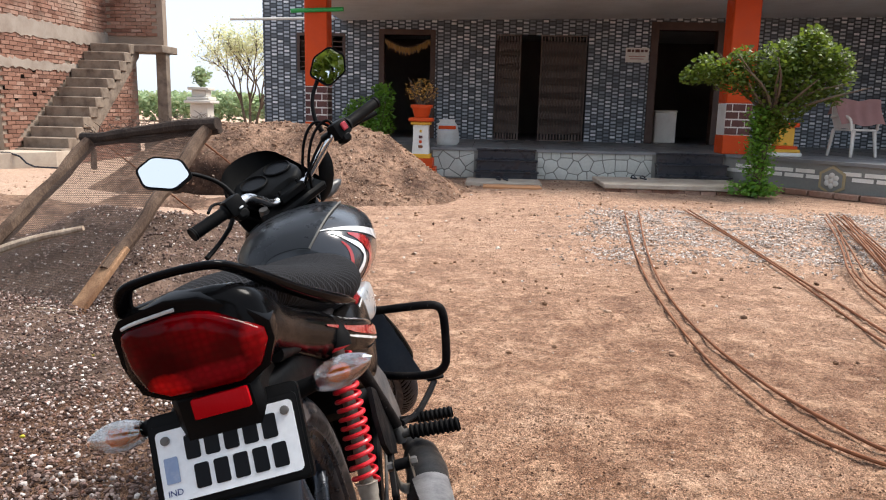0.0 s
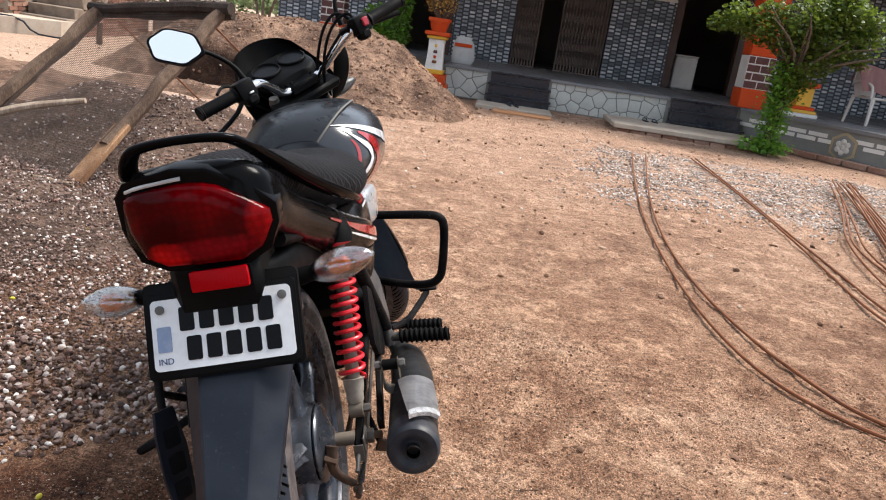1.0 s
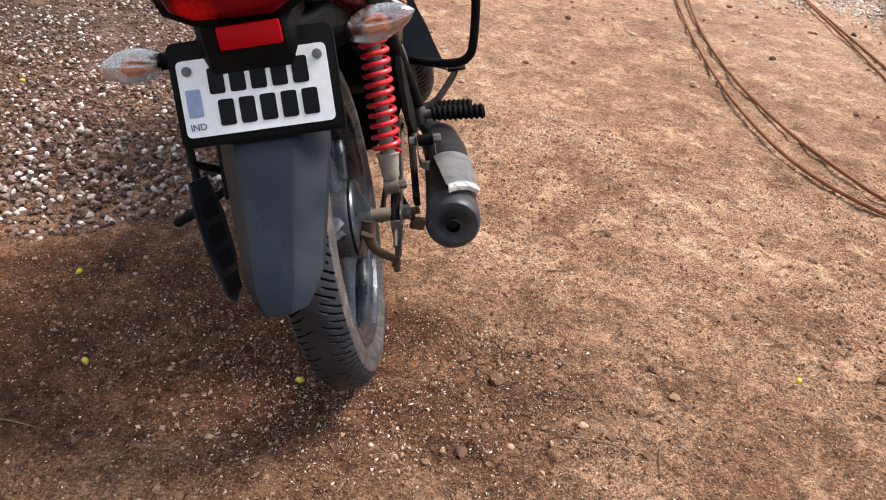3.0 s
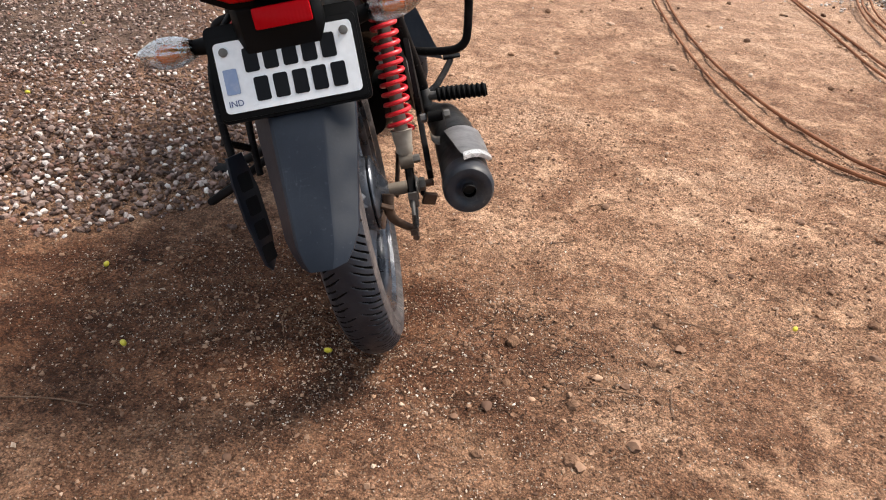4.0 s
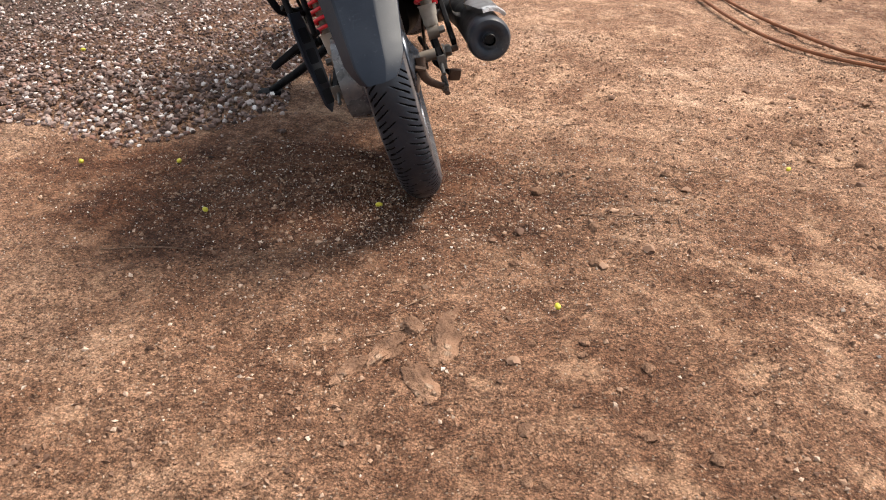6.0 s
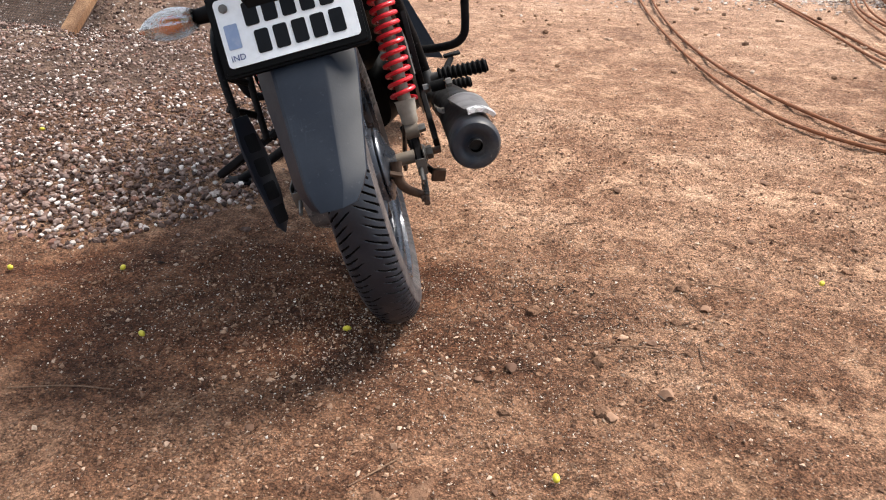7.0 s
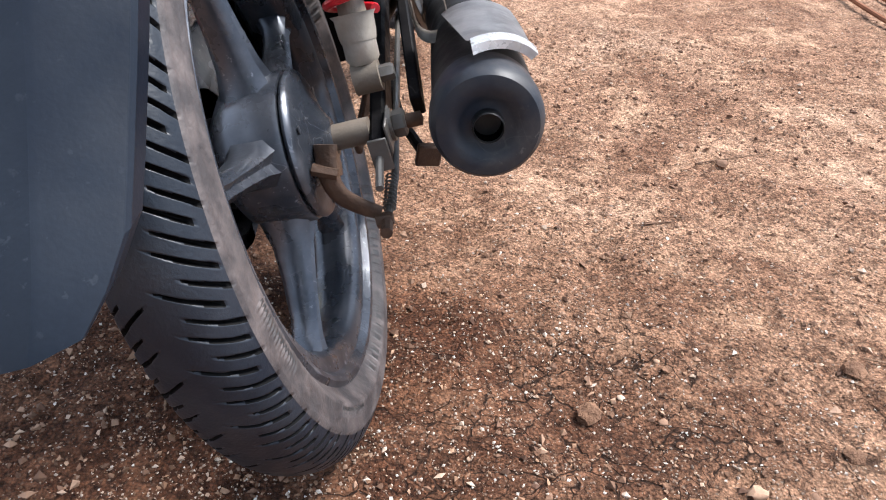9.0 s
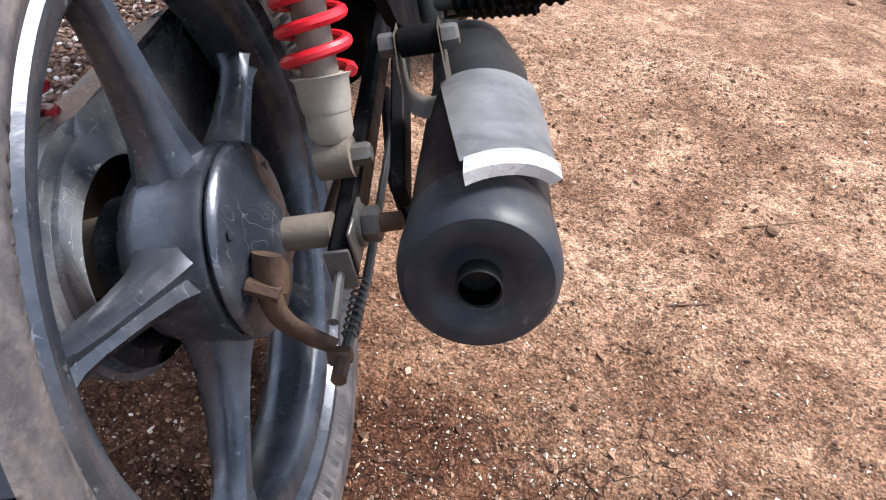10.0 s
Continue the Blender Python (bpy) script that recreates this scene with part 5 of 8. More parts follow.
# ---- background trees ----
def open_tree(base, height, spread, n, leaf, label, seed, size=0.16, stems=3):
    """A tree whose limbs fork again and again, with leaves along the thin twigs."""
    t = thing("yard_tree", label, "tree", group="background trees")
    rnd = random.Random(seed)
    b = Vector(base)
    bm, twigs = bmesh.new(), []

    def grow(p, d, length, r, depth):
        q = p + d * length * 0.5 + Vector((rnd.uniform(-1, 1), rnd.uniform(-1, 1), 0)) * length * 0.06
        e = p + d * length
        tube([p, q, e], [r, r * 0.8, r * 0.6], 6 if depth < 2 else 4, bm)
        if depth >= 2:
            twigs.append((p, e))
        if depth == 4:
            return
        for _ in range(3 if depth < 3 else 2):
            turn = Vector((rnd.uniform(-1, 1), rnd.uniform(-1, 1), rnd.uniform(-0.25, 0.75))) * (0.75 * spread / height * 2.4)
            grow(p.lerp(e, rnd.uniform(0.6, 1.0)), (d + turn).normalized(), length * rnd.uniform(0.6, 0.82), r * 0.55, depth + 1)

    for k in range(stems):
        lean = Vector((rnd.uniform(-0.3, 0.3), rnd.uniform(-0.3, 0.3), 1)).normalized()
        grow(b + Vector((0.1 * k - 0.1, 0, -0.05)), lean, height * 0.32, 0.022 * height / stems ** 0.5, 0)
    part("trunk", bm, BARK, t)

    def where(r):
        f, tp = twigs[r.randrange(len(twigs))]
        return f.lerp(tp, r.uniform(0.2, 1.1)) + Vector((r.gauss(0, 0.03), r.gauss(0, 0.03), r.gauss(0, 0.03))) * height

    part("crown", leaves(rnd, n, where, size, bmesh.new()), leaf, t)
    return t


open_tree((-7.7, 24.5, 0), 4.9, 1.9, 4600, LEAF_PALE, "open pale-leaved tree behind the house", 21, 0.085)
open_tree((3.3, -7.4, 0), 9.6, 4.4, 9000, LEAF, "large leafy tree behind the camera, blocking low sky", 22, 0.17, 1)
# two unseen trees added to keep sky light off rear-facing surfaces
open_tree((-5.0, -9.4, 0), 8.4, 4.2, 12000, LEAF, "large leafy tree behind the camera, blocking low sky", 23, 0.2, 2)
open_tree((-0.2, -8.6, 0), 9.0, 4.4, 12000, LEAF, "large leafy tree behind the camera, blocking low sky", 24, 0.2, 2)


def hedge(name, x0, x1, y, h, n, seed):
    rnd = random.Random(seed)
    bm = bmesh.new()

    def where(r):
        x = r.uniform(x0, x1)
        top = h * (0.75 + 0.25 * noise.noise((x * 0.35, y, 0)) + 0.12 * noise.noise((x * 1.3, y, 5)))
        return (x, y + r.uniform(-2.0, 2.0), top * r.random() ** 0.55)

    leaves(rnd, int(n * 2.2), where, 0.34, bm)
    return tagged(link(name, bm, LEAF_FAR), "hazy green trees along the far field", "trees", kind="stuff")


hedge("far_trees", -40, -5, 46, 2.1, 5200, 31)
hedge("field_scrub", -60, -8, 70, 2.8, 3600, 32)


# ---- sieve for sand, with its stays ----
FL, FR, TL, TR = Vector((-2.98, 3.98, 0.0)), Vector((-1.98, 3.48, 0.0)), Vector((-2.60, 4.92, 0.825)), Vector((-1.66, 4.62, 0.94))
sieve = thing("sand_sieve", "leaning sand sieve of old poles and wire mesh", "sieve")


def pole(name, a, b, r, mat, seed, parent=sieve, bend=0.03):
    rnd = random.Random(seed)
    pts = [Vector(a).lerp(Vector(b), k / 7) + Vector((rnd.uniform(-1, 1), rnd.uniform(-1, 1), rnd.uniform(-1, 1))) * (bend if 0 < k < 7 else 0) * 0.5 for k in range(8)]
    return part(name, tube(pts, [r * rnd.uniform(0.85, 1.12) for _ in pts], 8, None, True, 1.0, 1), mat, parent)


low = (FL - TL).normalized()
pole("side_pole", TL - low * 0.06, FL + low * 0.02, 0.054, TIMBER, 1)
pole("side_pole", TR - low * 0.05, FR.lerp(TR, 0.22), 0.042, TIMBER, 2)
m = frame_of(FR.lerp(TR, 0.165), TR - FR, (0.75, -0.35, 0.0))
part("plank_foot", box((0.50, 0.105, 0.034), (0, 0, 0), 0.006, m), SPLIT, sieve, "pale split plank lashed to the pole")
for k in range(2):
    off = Vector((0.0, 0.03 * k, 0.035 * (1 - k)))
    pole("top_beam", TL - Vector((0.06, -0.02, 0)) + off, TR + Vector((0.08, -0.02, 0.01)) + off, 0.036, TIMBER_DARK, 3 + k)
pole("foot_bar", FL.lerp(FR, 0.35) + Vector((0, -0.03, 0.02)), FR.lerp(TR, 0.03), 0.013, TIMBER_DARK, 6)
bm = bmesh.new()
n_u, n_v = 58, 86
for k in range(1, n_u):
    u = k / n_u
    tube([FL.lerp(FR, u), TL.lerp(TR, u)], 0.0017, 3, bm, False)
for k in range(1, n_v):
    v = k / n_v
    tube([FL.lerp(TL, v), FR.lerp(TR, v)], 0.0017, 3, bm, False)
part("wire_mesh", bm, RUSTY_WIRE, sieve, "rusty woven wire mesh")
rnd = random.Random(8)
bm = bmesh.new()
for k in range(150):
    u = rnd.random()
    p = TL.lerp(TR, u) + Vector((0, 0, 0.03))
    d = Vector((rnd.uniform(-0.09, 0.09), rnd.uniform(-0.05, 0.05), rnd.uniform(0.03, 0.12)))
    tube([p, p + d * 0.6, p + d + Vector((rnd.uniform(-0.05, 0.05), 0, -0.02))], 0.0018, 3, bm, False)
part("frayed_wire", bm, RUSTY_WIRE, sieve)
for a, b in ((TL + Vector((0.14, 0, -0.03)), Vector((-1.98, 5.9, 0.0))), (TR + Vector((-0.06, 0, -0.05)), Vector((-1.05, 5.7, 0.0)))):
    part("stay", tube([a, b], 0.006, 6), RUST, sieve, "thin rusty stay rod")
stick = tagged(link("bare_stick", tube([(-2.84, 3.56, 0.06), (-2.76, 3.90, 0.20), (-2.55, 3.98, 0.30), (-2.18, 4.02, 0.385)], [0.022, 0.025, 0.023, 0.016], 8, None, True, 1, 2), BARE_STICK), "pale peeled stick lying on the gravel heap", "stick")
tagged(link("bare_stick", tube([(-2.36, 3.43, 0.060), (-2.14, 3.46, 0.058), (-1.92, 3.44, 0.052)], [0.015, 0.014, 0.013], 8, None, True, 1, 2), BARE_STICK), "short grey stick lying across the pebbles", "stick")
tagged(link("prop_pole", tube([(-3.85, 5.15, 0.03), (-4.7, 6.0, 0.10), (-5.9, 7.2, 0.20)], 0.028, 8), TIMBER), "old wooden pole lying towards the yard", "pole")


# ---- reinforcing bars on the ground ----
def bar(points, r, label, group="reinforcing bars"):
    pts = [Vector((x, y, z + 0.003 + r)) for x, y, z in points]
    return tagged(link("reinforcing_bar", tube(pts, r, 7, None, True, 1.0, 3), RUST), label, "steel bar", group)


LONG = "long rusty reinforcing bar bent across the soil"
bar([(1.68, 8.15, 0.03), (1.40, 6.3, 0.01), (1.24, 4.98, 0), (1.17, 4.0, 0), (1.155, 3.2, 0), (1.21, 2.62, 0), (1.33, 2.33, 0), (1.55, 2.12, 0), (2.3, 1.75, 0), (3.4, 1.5, 0)], 0.0075, LONG)
bar([(1.84, 8.2, 0.03), (1.43, 5.85, 0.01), (1.26, 4.43, 0), (1.24, 3.5, 0), (1.31, 2.9, 0), (1.40, 2.57, 0), (1.52, 2.24, 0), (2.2, 1.9, 0), (3.3, 1.62, 0)], 0.0075, LONG)
bar([(2.46, 8.5, 0.03), (2.40, 6.66, 0.01), (2.31, 5.14, 0), (2.27, 4.27, 0), (2.22, 3.6, 0), (2.3, 3.0, 0), (2.6, 2.5, 0), (3.4, 2.2, 0)], 0.008, LONG)
bar([(2.40, 8.45, 0.03), (2.36, 6.6, 0.02), (2.27, 5.1, 0.01), (2.19, 4.2, 0), (2.12, 3.55, 0), (2.2, 2.9, 0), (2.5, 2.35, 0), (3.3, 2.05, 0)], 0.0075, LONG)
rnd = random.Random(17)
for k in range(11):
    o = k / 10
    x0, y0 = 3.68 + 0.24 * o, 7.85 + rnd.uniform(-0.2, 0.1)
    x1, y1 = 2.45 + 0.35 * o + rnd.uniform(-0.06, 0.06), 4.2 + rnd.uniform(-0.2, 0.5)
    bar([(x0, y0, 0.05 + 0.05 * rnd.random()), ((x0 + x1) / 2 + rnd.uniform(-0.05, 0.08), (y0 + y1) / 2, 0.03 + 0.04 * rnd.random()), (x1, y1, 0.01 + 0.02 * rnd.random()), (x1 + rnd.uniform(-0.3, 0.4), 2.4, 0)], 0.0075, "rusty reinforcing bar in a loose bundle", "bundled bars")


# ---- small things on the soil ----
LEMON = worn("yellow_green_fruit", (0.52, 0.45, 0.03), (0.30, 0.26, 0.03), 0.4, scale=40)
TWIG = wood_material("dry_twig", (0.30, 0.19, 0.12), (0.16, 0.09, 0.06))
for k, (x, y) in enumerate(((-0.723, 1.229), (-0.577, 0.97), (-0.182, 1.012), (0.863, 1.272), (0.193, 0.627), (-0.971, 1.211), (-1.361, 2.11), (-1.55, 2.9), (0.72, 0.33))):
    bm = bmesh.new()
    bmesh.ops.create_icosphere(bm, subdivisions=2, radius=0.0072, matrix=Matrix.Diagonal((0.82, 1.25, 0.82, 1)))
    ob = tagged(link("fallen_fruit", bm, LEMON), "small yellow-green fruit fallen on the soil", "fruit", "fallen fruit")
    ob.matrix_basis = pose(x, y, max(rise(x, y) + 0.006, 0.024 if x < -1.3 else 0.004), 0, 0, 47 * k)
for x, y, s in [(x, y, 0.45 * s) for x, y, s in ((1.04, 1.376, 0.022), (0.286, 1.207, 0.009), (-0.022, 0.888, 0.011), (-0.056, 0.765, 0.010), (0.078, 0.869, 0.018), (0.105, 0.90, 0.012), (-0.002, 2.842, 0.028), (0.599, 2.515, 0.02), (1.023, 3.299, 0.035), (1.02, 1.45, 0.018), (1.10, 1.41, 0.013), (0.039, 1.169, 0.008), (0.204, 1.352, 0.008), (-0.50, 1.42, 0.017), (-0.62, 1.33, 0.015), (-0.84, 1.26, 0.014), (0.292, 0.502, 0.010), (1.03, 3.34, 0.03), (-0.30, 0.72, 0.02))]:
    bm = bmesh.new()
    bmesh.ops.create_icosphere(bm, subdivisions=2, radius=s)
    for v in bm.verts:
        v.co *= 1 + 0.28 * noise.noise(v.co * (1.4 / s) + Vector((x * 9, y * 9, 0)))
        v.co.z *= 0.55
    ob = tagged(link("pebble", bm, CRUMBS), "rough brown pebble lying on the soil", "pebble", "single pebbles")
    ob.matrix_basis = pose(x, y, rise(x, y) + 0.25 * s, 0, 0, 100 * x)
for pts in (((0.44, 1.79), (0.50, 1.81), (0.53, 1.83), (0.60, 1.87)), ((-0.12, 0.60), (-0.06, 0.66), (-0.01, 0.71), (0.02, 0.75)), ((-0.16, 0.52), (-0.09, 0.55), (-0.055, 0.58)), ((-0.45, 0.73), (-0.42, 0.78), (-0.405, 0.80)), ((0.56, 1.26), (0.63, 1.245), (0.70, 1.22)), ((0.71, 1.22), (0.735, 1.25), (0.75, 1.275)), ((0.33, 0.98), (0.40, 0.985), (0.45, 0.97)), ((-0.28, 1.05), (-0.30, 1.11), (-0.27, 1.16)), ((-0.75, 0.80), (-0.64, 0.81), (-0.56, 0.80)), ((0.5, 0.92), (0.505, 0.98), (0.52, 1.02)), ((0.30, 1.55), (0.36, 1.57), (0.42, 1.60))):
    tagged(link("twig", tube([(x, y, rise(x, y) + 0.003) for x, y in pts], [0.0013, 0.0015, 0.0012, 0.0008][:len(pts)], 6, None, True, 1, 1), TWIG), "thin dry twig lying on the soil", "twig", "twigs")

for cx, cy, lx, ly, h, a in ((-0.015, 0.53, 0.026, 0.085, 0.013, -8), (-0.075, 0.56, 0.018, 0.030, 0.014, 20), (-0.06, 0.42, 0.026, 0.05, 0.011, 30), (-0.12, 0.49, 0.018, 0.055, 0.011, -32), (-0.17, 0.44, 0.015, 0.045, 0.010, -38)):
    bm = bmesh.new()
    bmesh.ops.create_icosphere(bm, subdivisions=4, radius=1.0)
    for v in bm.verts:
        v.co *= 1 + 0.45 * noise.noise(v.co * 1.9 + Vector((cx * 40, cy * 40, 0))) + 0.22 * noise.noise(v.co * 5) + 0.1 * noise.noise(v.co * 13)
        v.co = Vector((v.co.x * lx, v.co.y * ly, v.co.z * h))
    ob = tagged(link("clay_clod", bm, CLAY, None, "", 60), "flattened clod of dried clay on the soil", "clod", "clay clods")
    ob.matrix_basis = pose(cx, cy, rise(cx, cy) - 0.003, 0, 0, a)

# crumbled clods kicked up on the trodden side
rnd = random.Random(77)
made = 0
while made < 150:
    x, y = rnd.uniform(0.1, 1.5), rnd.uniform(0.15, 1.9)
    if noise.noise((x * 2.3, y * 2.3, 17.0)) < 0.02:
        continue
    made += 1
    size = 0.0045 + 0.0105 * rnd.random() ** 2.5
    bm = bmesh.new()
    bmesh.ops.create_icosphere(bm, subdivisions=2, radius=size)
    for v in bm.verts:
        v.co *= 1 + 0.5 * noise.noise(v.co * (1.3 / size) + Vector((x * 30, y * 30, 0)))
        v.co.z *= 0.6
    ob = tagged(link("soil_clod", bm, CLAY if made % 3 else CRUMBS), "small crumbly brown clod on the soil", "clod", "loose clods")
    ob.matrix_basis = pose(x, y, rise(x, y) + 0.2 * size, 0, 0, rnd.uniform(0, 360))

# ---- the motorcycle ----
TREAD = worn("tyre_tread_rubber", (0.009, 0.013, 0.021), (0.040, 0.044, 0.053), 0.45, spec=0.32, scale=14, amount=0.5, fine=300, relief=0.2)
SIDEWALL_MARK = worn("dark_sidewall_marks", (0.020, 0.019, 0.020), (0.075, 0.064, 0.060), 0.5, scale=60, amount=0.8, fine=300, relief=0.2)
SIDEWALL = worn("dusty_tyre_sidewall", (0.042, 0.036, 0.037), (0.17, 0.138, 0.130), 0.6, scale=34, amount=0.75, fine=300, relief=0.3)
ALLOY = worn("black_painted_alloy", (0.038, 0.044, 0.058), (0.26, 0.26, 0.28), 0.27, 0.55, spec=0.8, scale=13, amount=0.42, fine=200, relief=0.08, scratch=0.6)
FENDER = worn("blue_black_mudguard_plastic", (0.006, 0.009, 0.016), (0.022, 0.028, 0.039), 0.40, spec=0.22, scale=7, amount=0.5, fine=350, relief=0.05, scratch=0.25)
GLOSS = worn("gloss_black_paint", (0.0025, 0.0025, 0.003), (0.006, 0.006, 0.006), 0.13, scale=6, amount=0.3, fine=300, relief=0.0, spec=0.06)
TANK_PAINT = worn("gloss_black_tank_paint", (0.030, 0.033, 0.040), (0.05, 0.05, 0.055), 0.14, 0.3, scale=6, amount=0.3, fine=300, relief=0.0, coat=0.5, spec=0.4)
TANK_PAINT.node_tree.nodes["Principled BSDF"].inputs["Coat Roughness"].default_value = 0.22
BROWN_GLOSS = worn("gloss_dark_brown_panel", (0.005, 0.0045, 0.0045), (0.010, 0.009, 0.0085), 0.26, spec=0.05, scale=6, amount=0.4, fine=300, relief=0.0)
PLASTIC = worn("black_plastic", (0.0025, 0.0027, 0.0032), (0.009, 0.0085, 0.008), 0.5, spec=0.07, scale=9, amount=0.4, fine=300, relief=0.08)
RUBBER = worn("black_rubber", (0.0025, 0.0025, 0.003), (0.011, 0.010, 0.009), 0.65, spec=0.08, scale=9, amount=0.35, fine=300)
CHROME = worn("chrome_plate", (0.72, 0.72, 0.73), (0.45, 0.42, 0.40), 0.14, 1.0, scale=14, amount=0.4, fine=300, relief=0.0)
DULL = worn("dull_zinc_steel", (0.12, 0.115, 0.11), (0.06, 0.046, 0.037), 0.45, 0.4, scale=18, amount=0.7, fine=250)
GREASY = worn("rusty_greasy_steel", (0.050, 0.027, 0.016), (0.15, 0.080, 0.046), 0.65, 0.2, scale=30, amount=0.6, fine=200, relief=0.5)
CASTING = worn("dusty_alloy_casting", (0.18, 0.148, 0.118), (0.09, 0.066, 0.05), 0.6, 0.2, scale=16, amount=0.6, fine=250, relief=0.3)
PALE_ALLOY = worn("pale_alloy_casting", (0.40, 0.36, 0.31), (0.16, 0.13, 0.105), 0.55, 0.1, scale=22, amount=0.6, fine=200, relief=0.2)
FRAME_PAINT = worn("black_frame_paint", (0.004, 0.004, 0.005), (0.035, 0.030, 0.027), 0.55, 0.0, spec=0.06, scale=16, amount=0.4, fine=250, relief=0.1, scratch=0.5)
MUFFLER = worn("satin_black_muffler", (0.009, 0.009, 0.010), (0.042, 0.036, 0.031), 0.48, 0.0, spec=0.2, scale=12, amount=0.6, fine=250, relief=0.1, scratch=0.35)
CAP_PAINT = worn("blue_black_muffler_cap", (0.015, 0.019, 0.028), (0.085, 0.071, 0.060), 0.46, 0.0, spec=0.3, scale=13, amount=0.7, fine=250, relief=0.08, scratch=0.3)
SHIELD = worn("scratched_heat_shield", (0.42, 0.41, 0.42), (0.085, 0.085, 0.095), 0.40, 0.4, scale=20, amount=0.75, fine=90, relief=0.3, scratch=0.8)
SHIELD_EDGE = worn("bright_cut_metal", (0.78, 0.78, 0.79), (0.6, 0.59, 0.58), 0.3, 0.3, scale=30, amount=0.4, fine=120, relief=0.1)
SPRING = worn("red_spring_paint", (0.56, 0.012, 0.022), (0.34, 0.03, 0.03), 0.35, scale=14, amount=0.3, relief=0.05)
PLATE = worn("white_plate_sheet", (0.70, 0.73, 0.76), (0.58, 0.59, 0.60), 0.35, scale=16, amount=0.3, relief=0.0)
INK = worn("black_plate_ink", (0.004, 0.005, 0.007), (0.010, 0.011, 0.013), 0.5, spec=0.12)
BLUE = worn("pale_blue_plate_print", (0.20, 0.27, 0.42), (0.4, 0.42, 0.46), 0.4, scale=80)
RED_DECAL = worn("red_decal", (0.33, 0.012, 0.014), (0.2, 0.01, 0.012), 0.18, coat=1.0, scale=9, relief=0.0)
WHITE_DECAL = worn("white_decal", (0.68, 0.69, 0.71), (0.5, 0.5, 0.5), 0.2, coat=0.8, scale=9, relief=0.0)
SILVER = worn("silver_grey_panel_paint", (0.50, 0.52, 0.55), (0.34, 0.33, 0.32), 0.28, 0.5, scale=8, amount=0.4, coat=0.4, relief=0.0)
REXINE = worn("black_tank_cover_vinyl", (0.020, 0.023, 0.030), (0.035, 0.038, 0.045), 0.30, 0.25, scale=10, amount=0.35, fine=400, relief=0.03, spec=0.6, coat=0.45)
REXINE.node_tree.nodes["Principled BSDF"].inputs["Coat Roughness"].default_value = 0.28
PIPING = worn("grey_seam_piping", (0.12, 0.115, 0.105), (0.07, 0.065, 0.06), 0.7)
ORANGE_BULB = worn("amber_bulb", (0.85, 0.11, 0.008), (0.75, 0.09, 0.01), 0.2)
SWITCH_RED = worn("red_switch", (0.35, 0.015, 0.03), (0.2, 0.01, 0.02), 0.4)


def net_material():
    """The woven net of a seat cover."""
    m = Mat("black_netted_seat_cover", 0.8, 0, 0.12)
    sep = m.n.new("ShaderNodeSeparateXYZ")
    m.l.new(m.co, sep.inputs[0])
    wave = m.math("MULTIPLY", m.math("SUBTRACT", m.noise(30, 2), 0.5), 0.004)
    across = m.math("SUBTRACT", sep.outputs[0], m.math("MULTIPLY", m.math("SUBTRACT", sep.outputs[2], 0.75), 0.6))
    diag = []
    for sign in (1.0, -1.0):
        d = m.math("ADD", m.math("MULTIPLY", sep.outputs[1], 0.62), m.math("ADD", m.math("MULTIPLY", across, sign), wave))
        diag.append(m.math("ABSOLUTE", m.math("SINE", m.math("MULTIPLY", d, math.pi / 0.0105), 0.0), 0.0))
    net = m.grey(m.math("MINIMUM", diag[0], diag[1]), 0.30, 0.55, 1.0, 0.0)
    m.colour(m.mix(net, (0.001, 0.001, 0.0012), (0.024, 0.024, 0.028)))
    m.bump(net, 1.0, 0.003)
    return m.m


def lens_material(name, tint, transmission, rough=0.04, coat=1.0, spec=0.6):
    m = Mat(name, rough, 0, spec)
    m.colour(tint)
    m.b.inputs["Transmission Weight"].default_value = transmission
    m.b.inputs["IOR"].default_value = 1.45
    ribs = m.n.new("ShaderNodeTexWave")
    ribs.inputs["Scale"].default_value = 60
    m.l.new(m.co, ribs.inputs["Vector"])
    m.bump(ribs.outputs["Fac"], 0.05, 0.003)
    m.b.inputs["Coat Weight"].default_value = coat
    m.b.inputs["Coat Roughness"].default_value = 0.05
    return m.m


NET = net_material()


def lamp_material():
    """Deep red plastic over the faceted bowl of a lamp."""
    m = Mat("red_lamp_lens", 0.10, 0, 0.08)
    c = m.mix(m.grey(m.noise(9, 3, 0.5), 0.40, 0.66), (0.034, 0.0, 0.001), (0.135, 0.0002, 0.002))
    # light caught in the bulb's bowl and facets, painted as brighter reds
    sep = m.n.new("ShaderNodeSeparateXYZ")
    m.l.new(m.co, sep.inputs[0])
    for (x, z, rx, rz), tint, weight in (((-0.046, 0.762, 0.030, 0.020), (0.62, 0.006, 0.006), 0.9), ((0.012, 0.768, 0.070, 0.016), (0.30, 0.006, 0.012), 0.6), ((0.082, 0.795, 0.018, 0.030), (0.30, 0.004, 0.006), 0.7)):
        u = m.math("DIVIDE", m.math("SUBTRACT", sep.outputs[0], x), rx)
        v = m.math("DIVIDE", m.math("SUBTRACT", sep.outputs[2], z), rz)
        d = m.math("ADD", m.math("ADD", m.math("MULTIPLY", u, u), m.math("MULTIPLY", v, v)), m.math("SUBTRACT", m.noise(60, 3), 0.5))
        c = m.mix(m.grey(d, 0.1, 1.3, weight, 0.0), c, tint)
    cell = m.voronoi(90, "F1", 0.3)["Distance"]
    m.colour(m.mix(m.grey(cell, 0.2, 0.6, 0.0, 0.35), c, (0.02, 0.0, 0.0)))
    return m.m


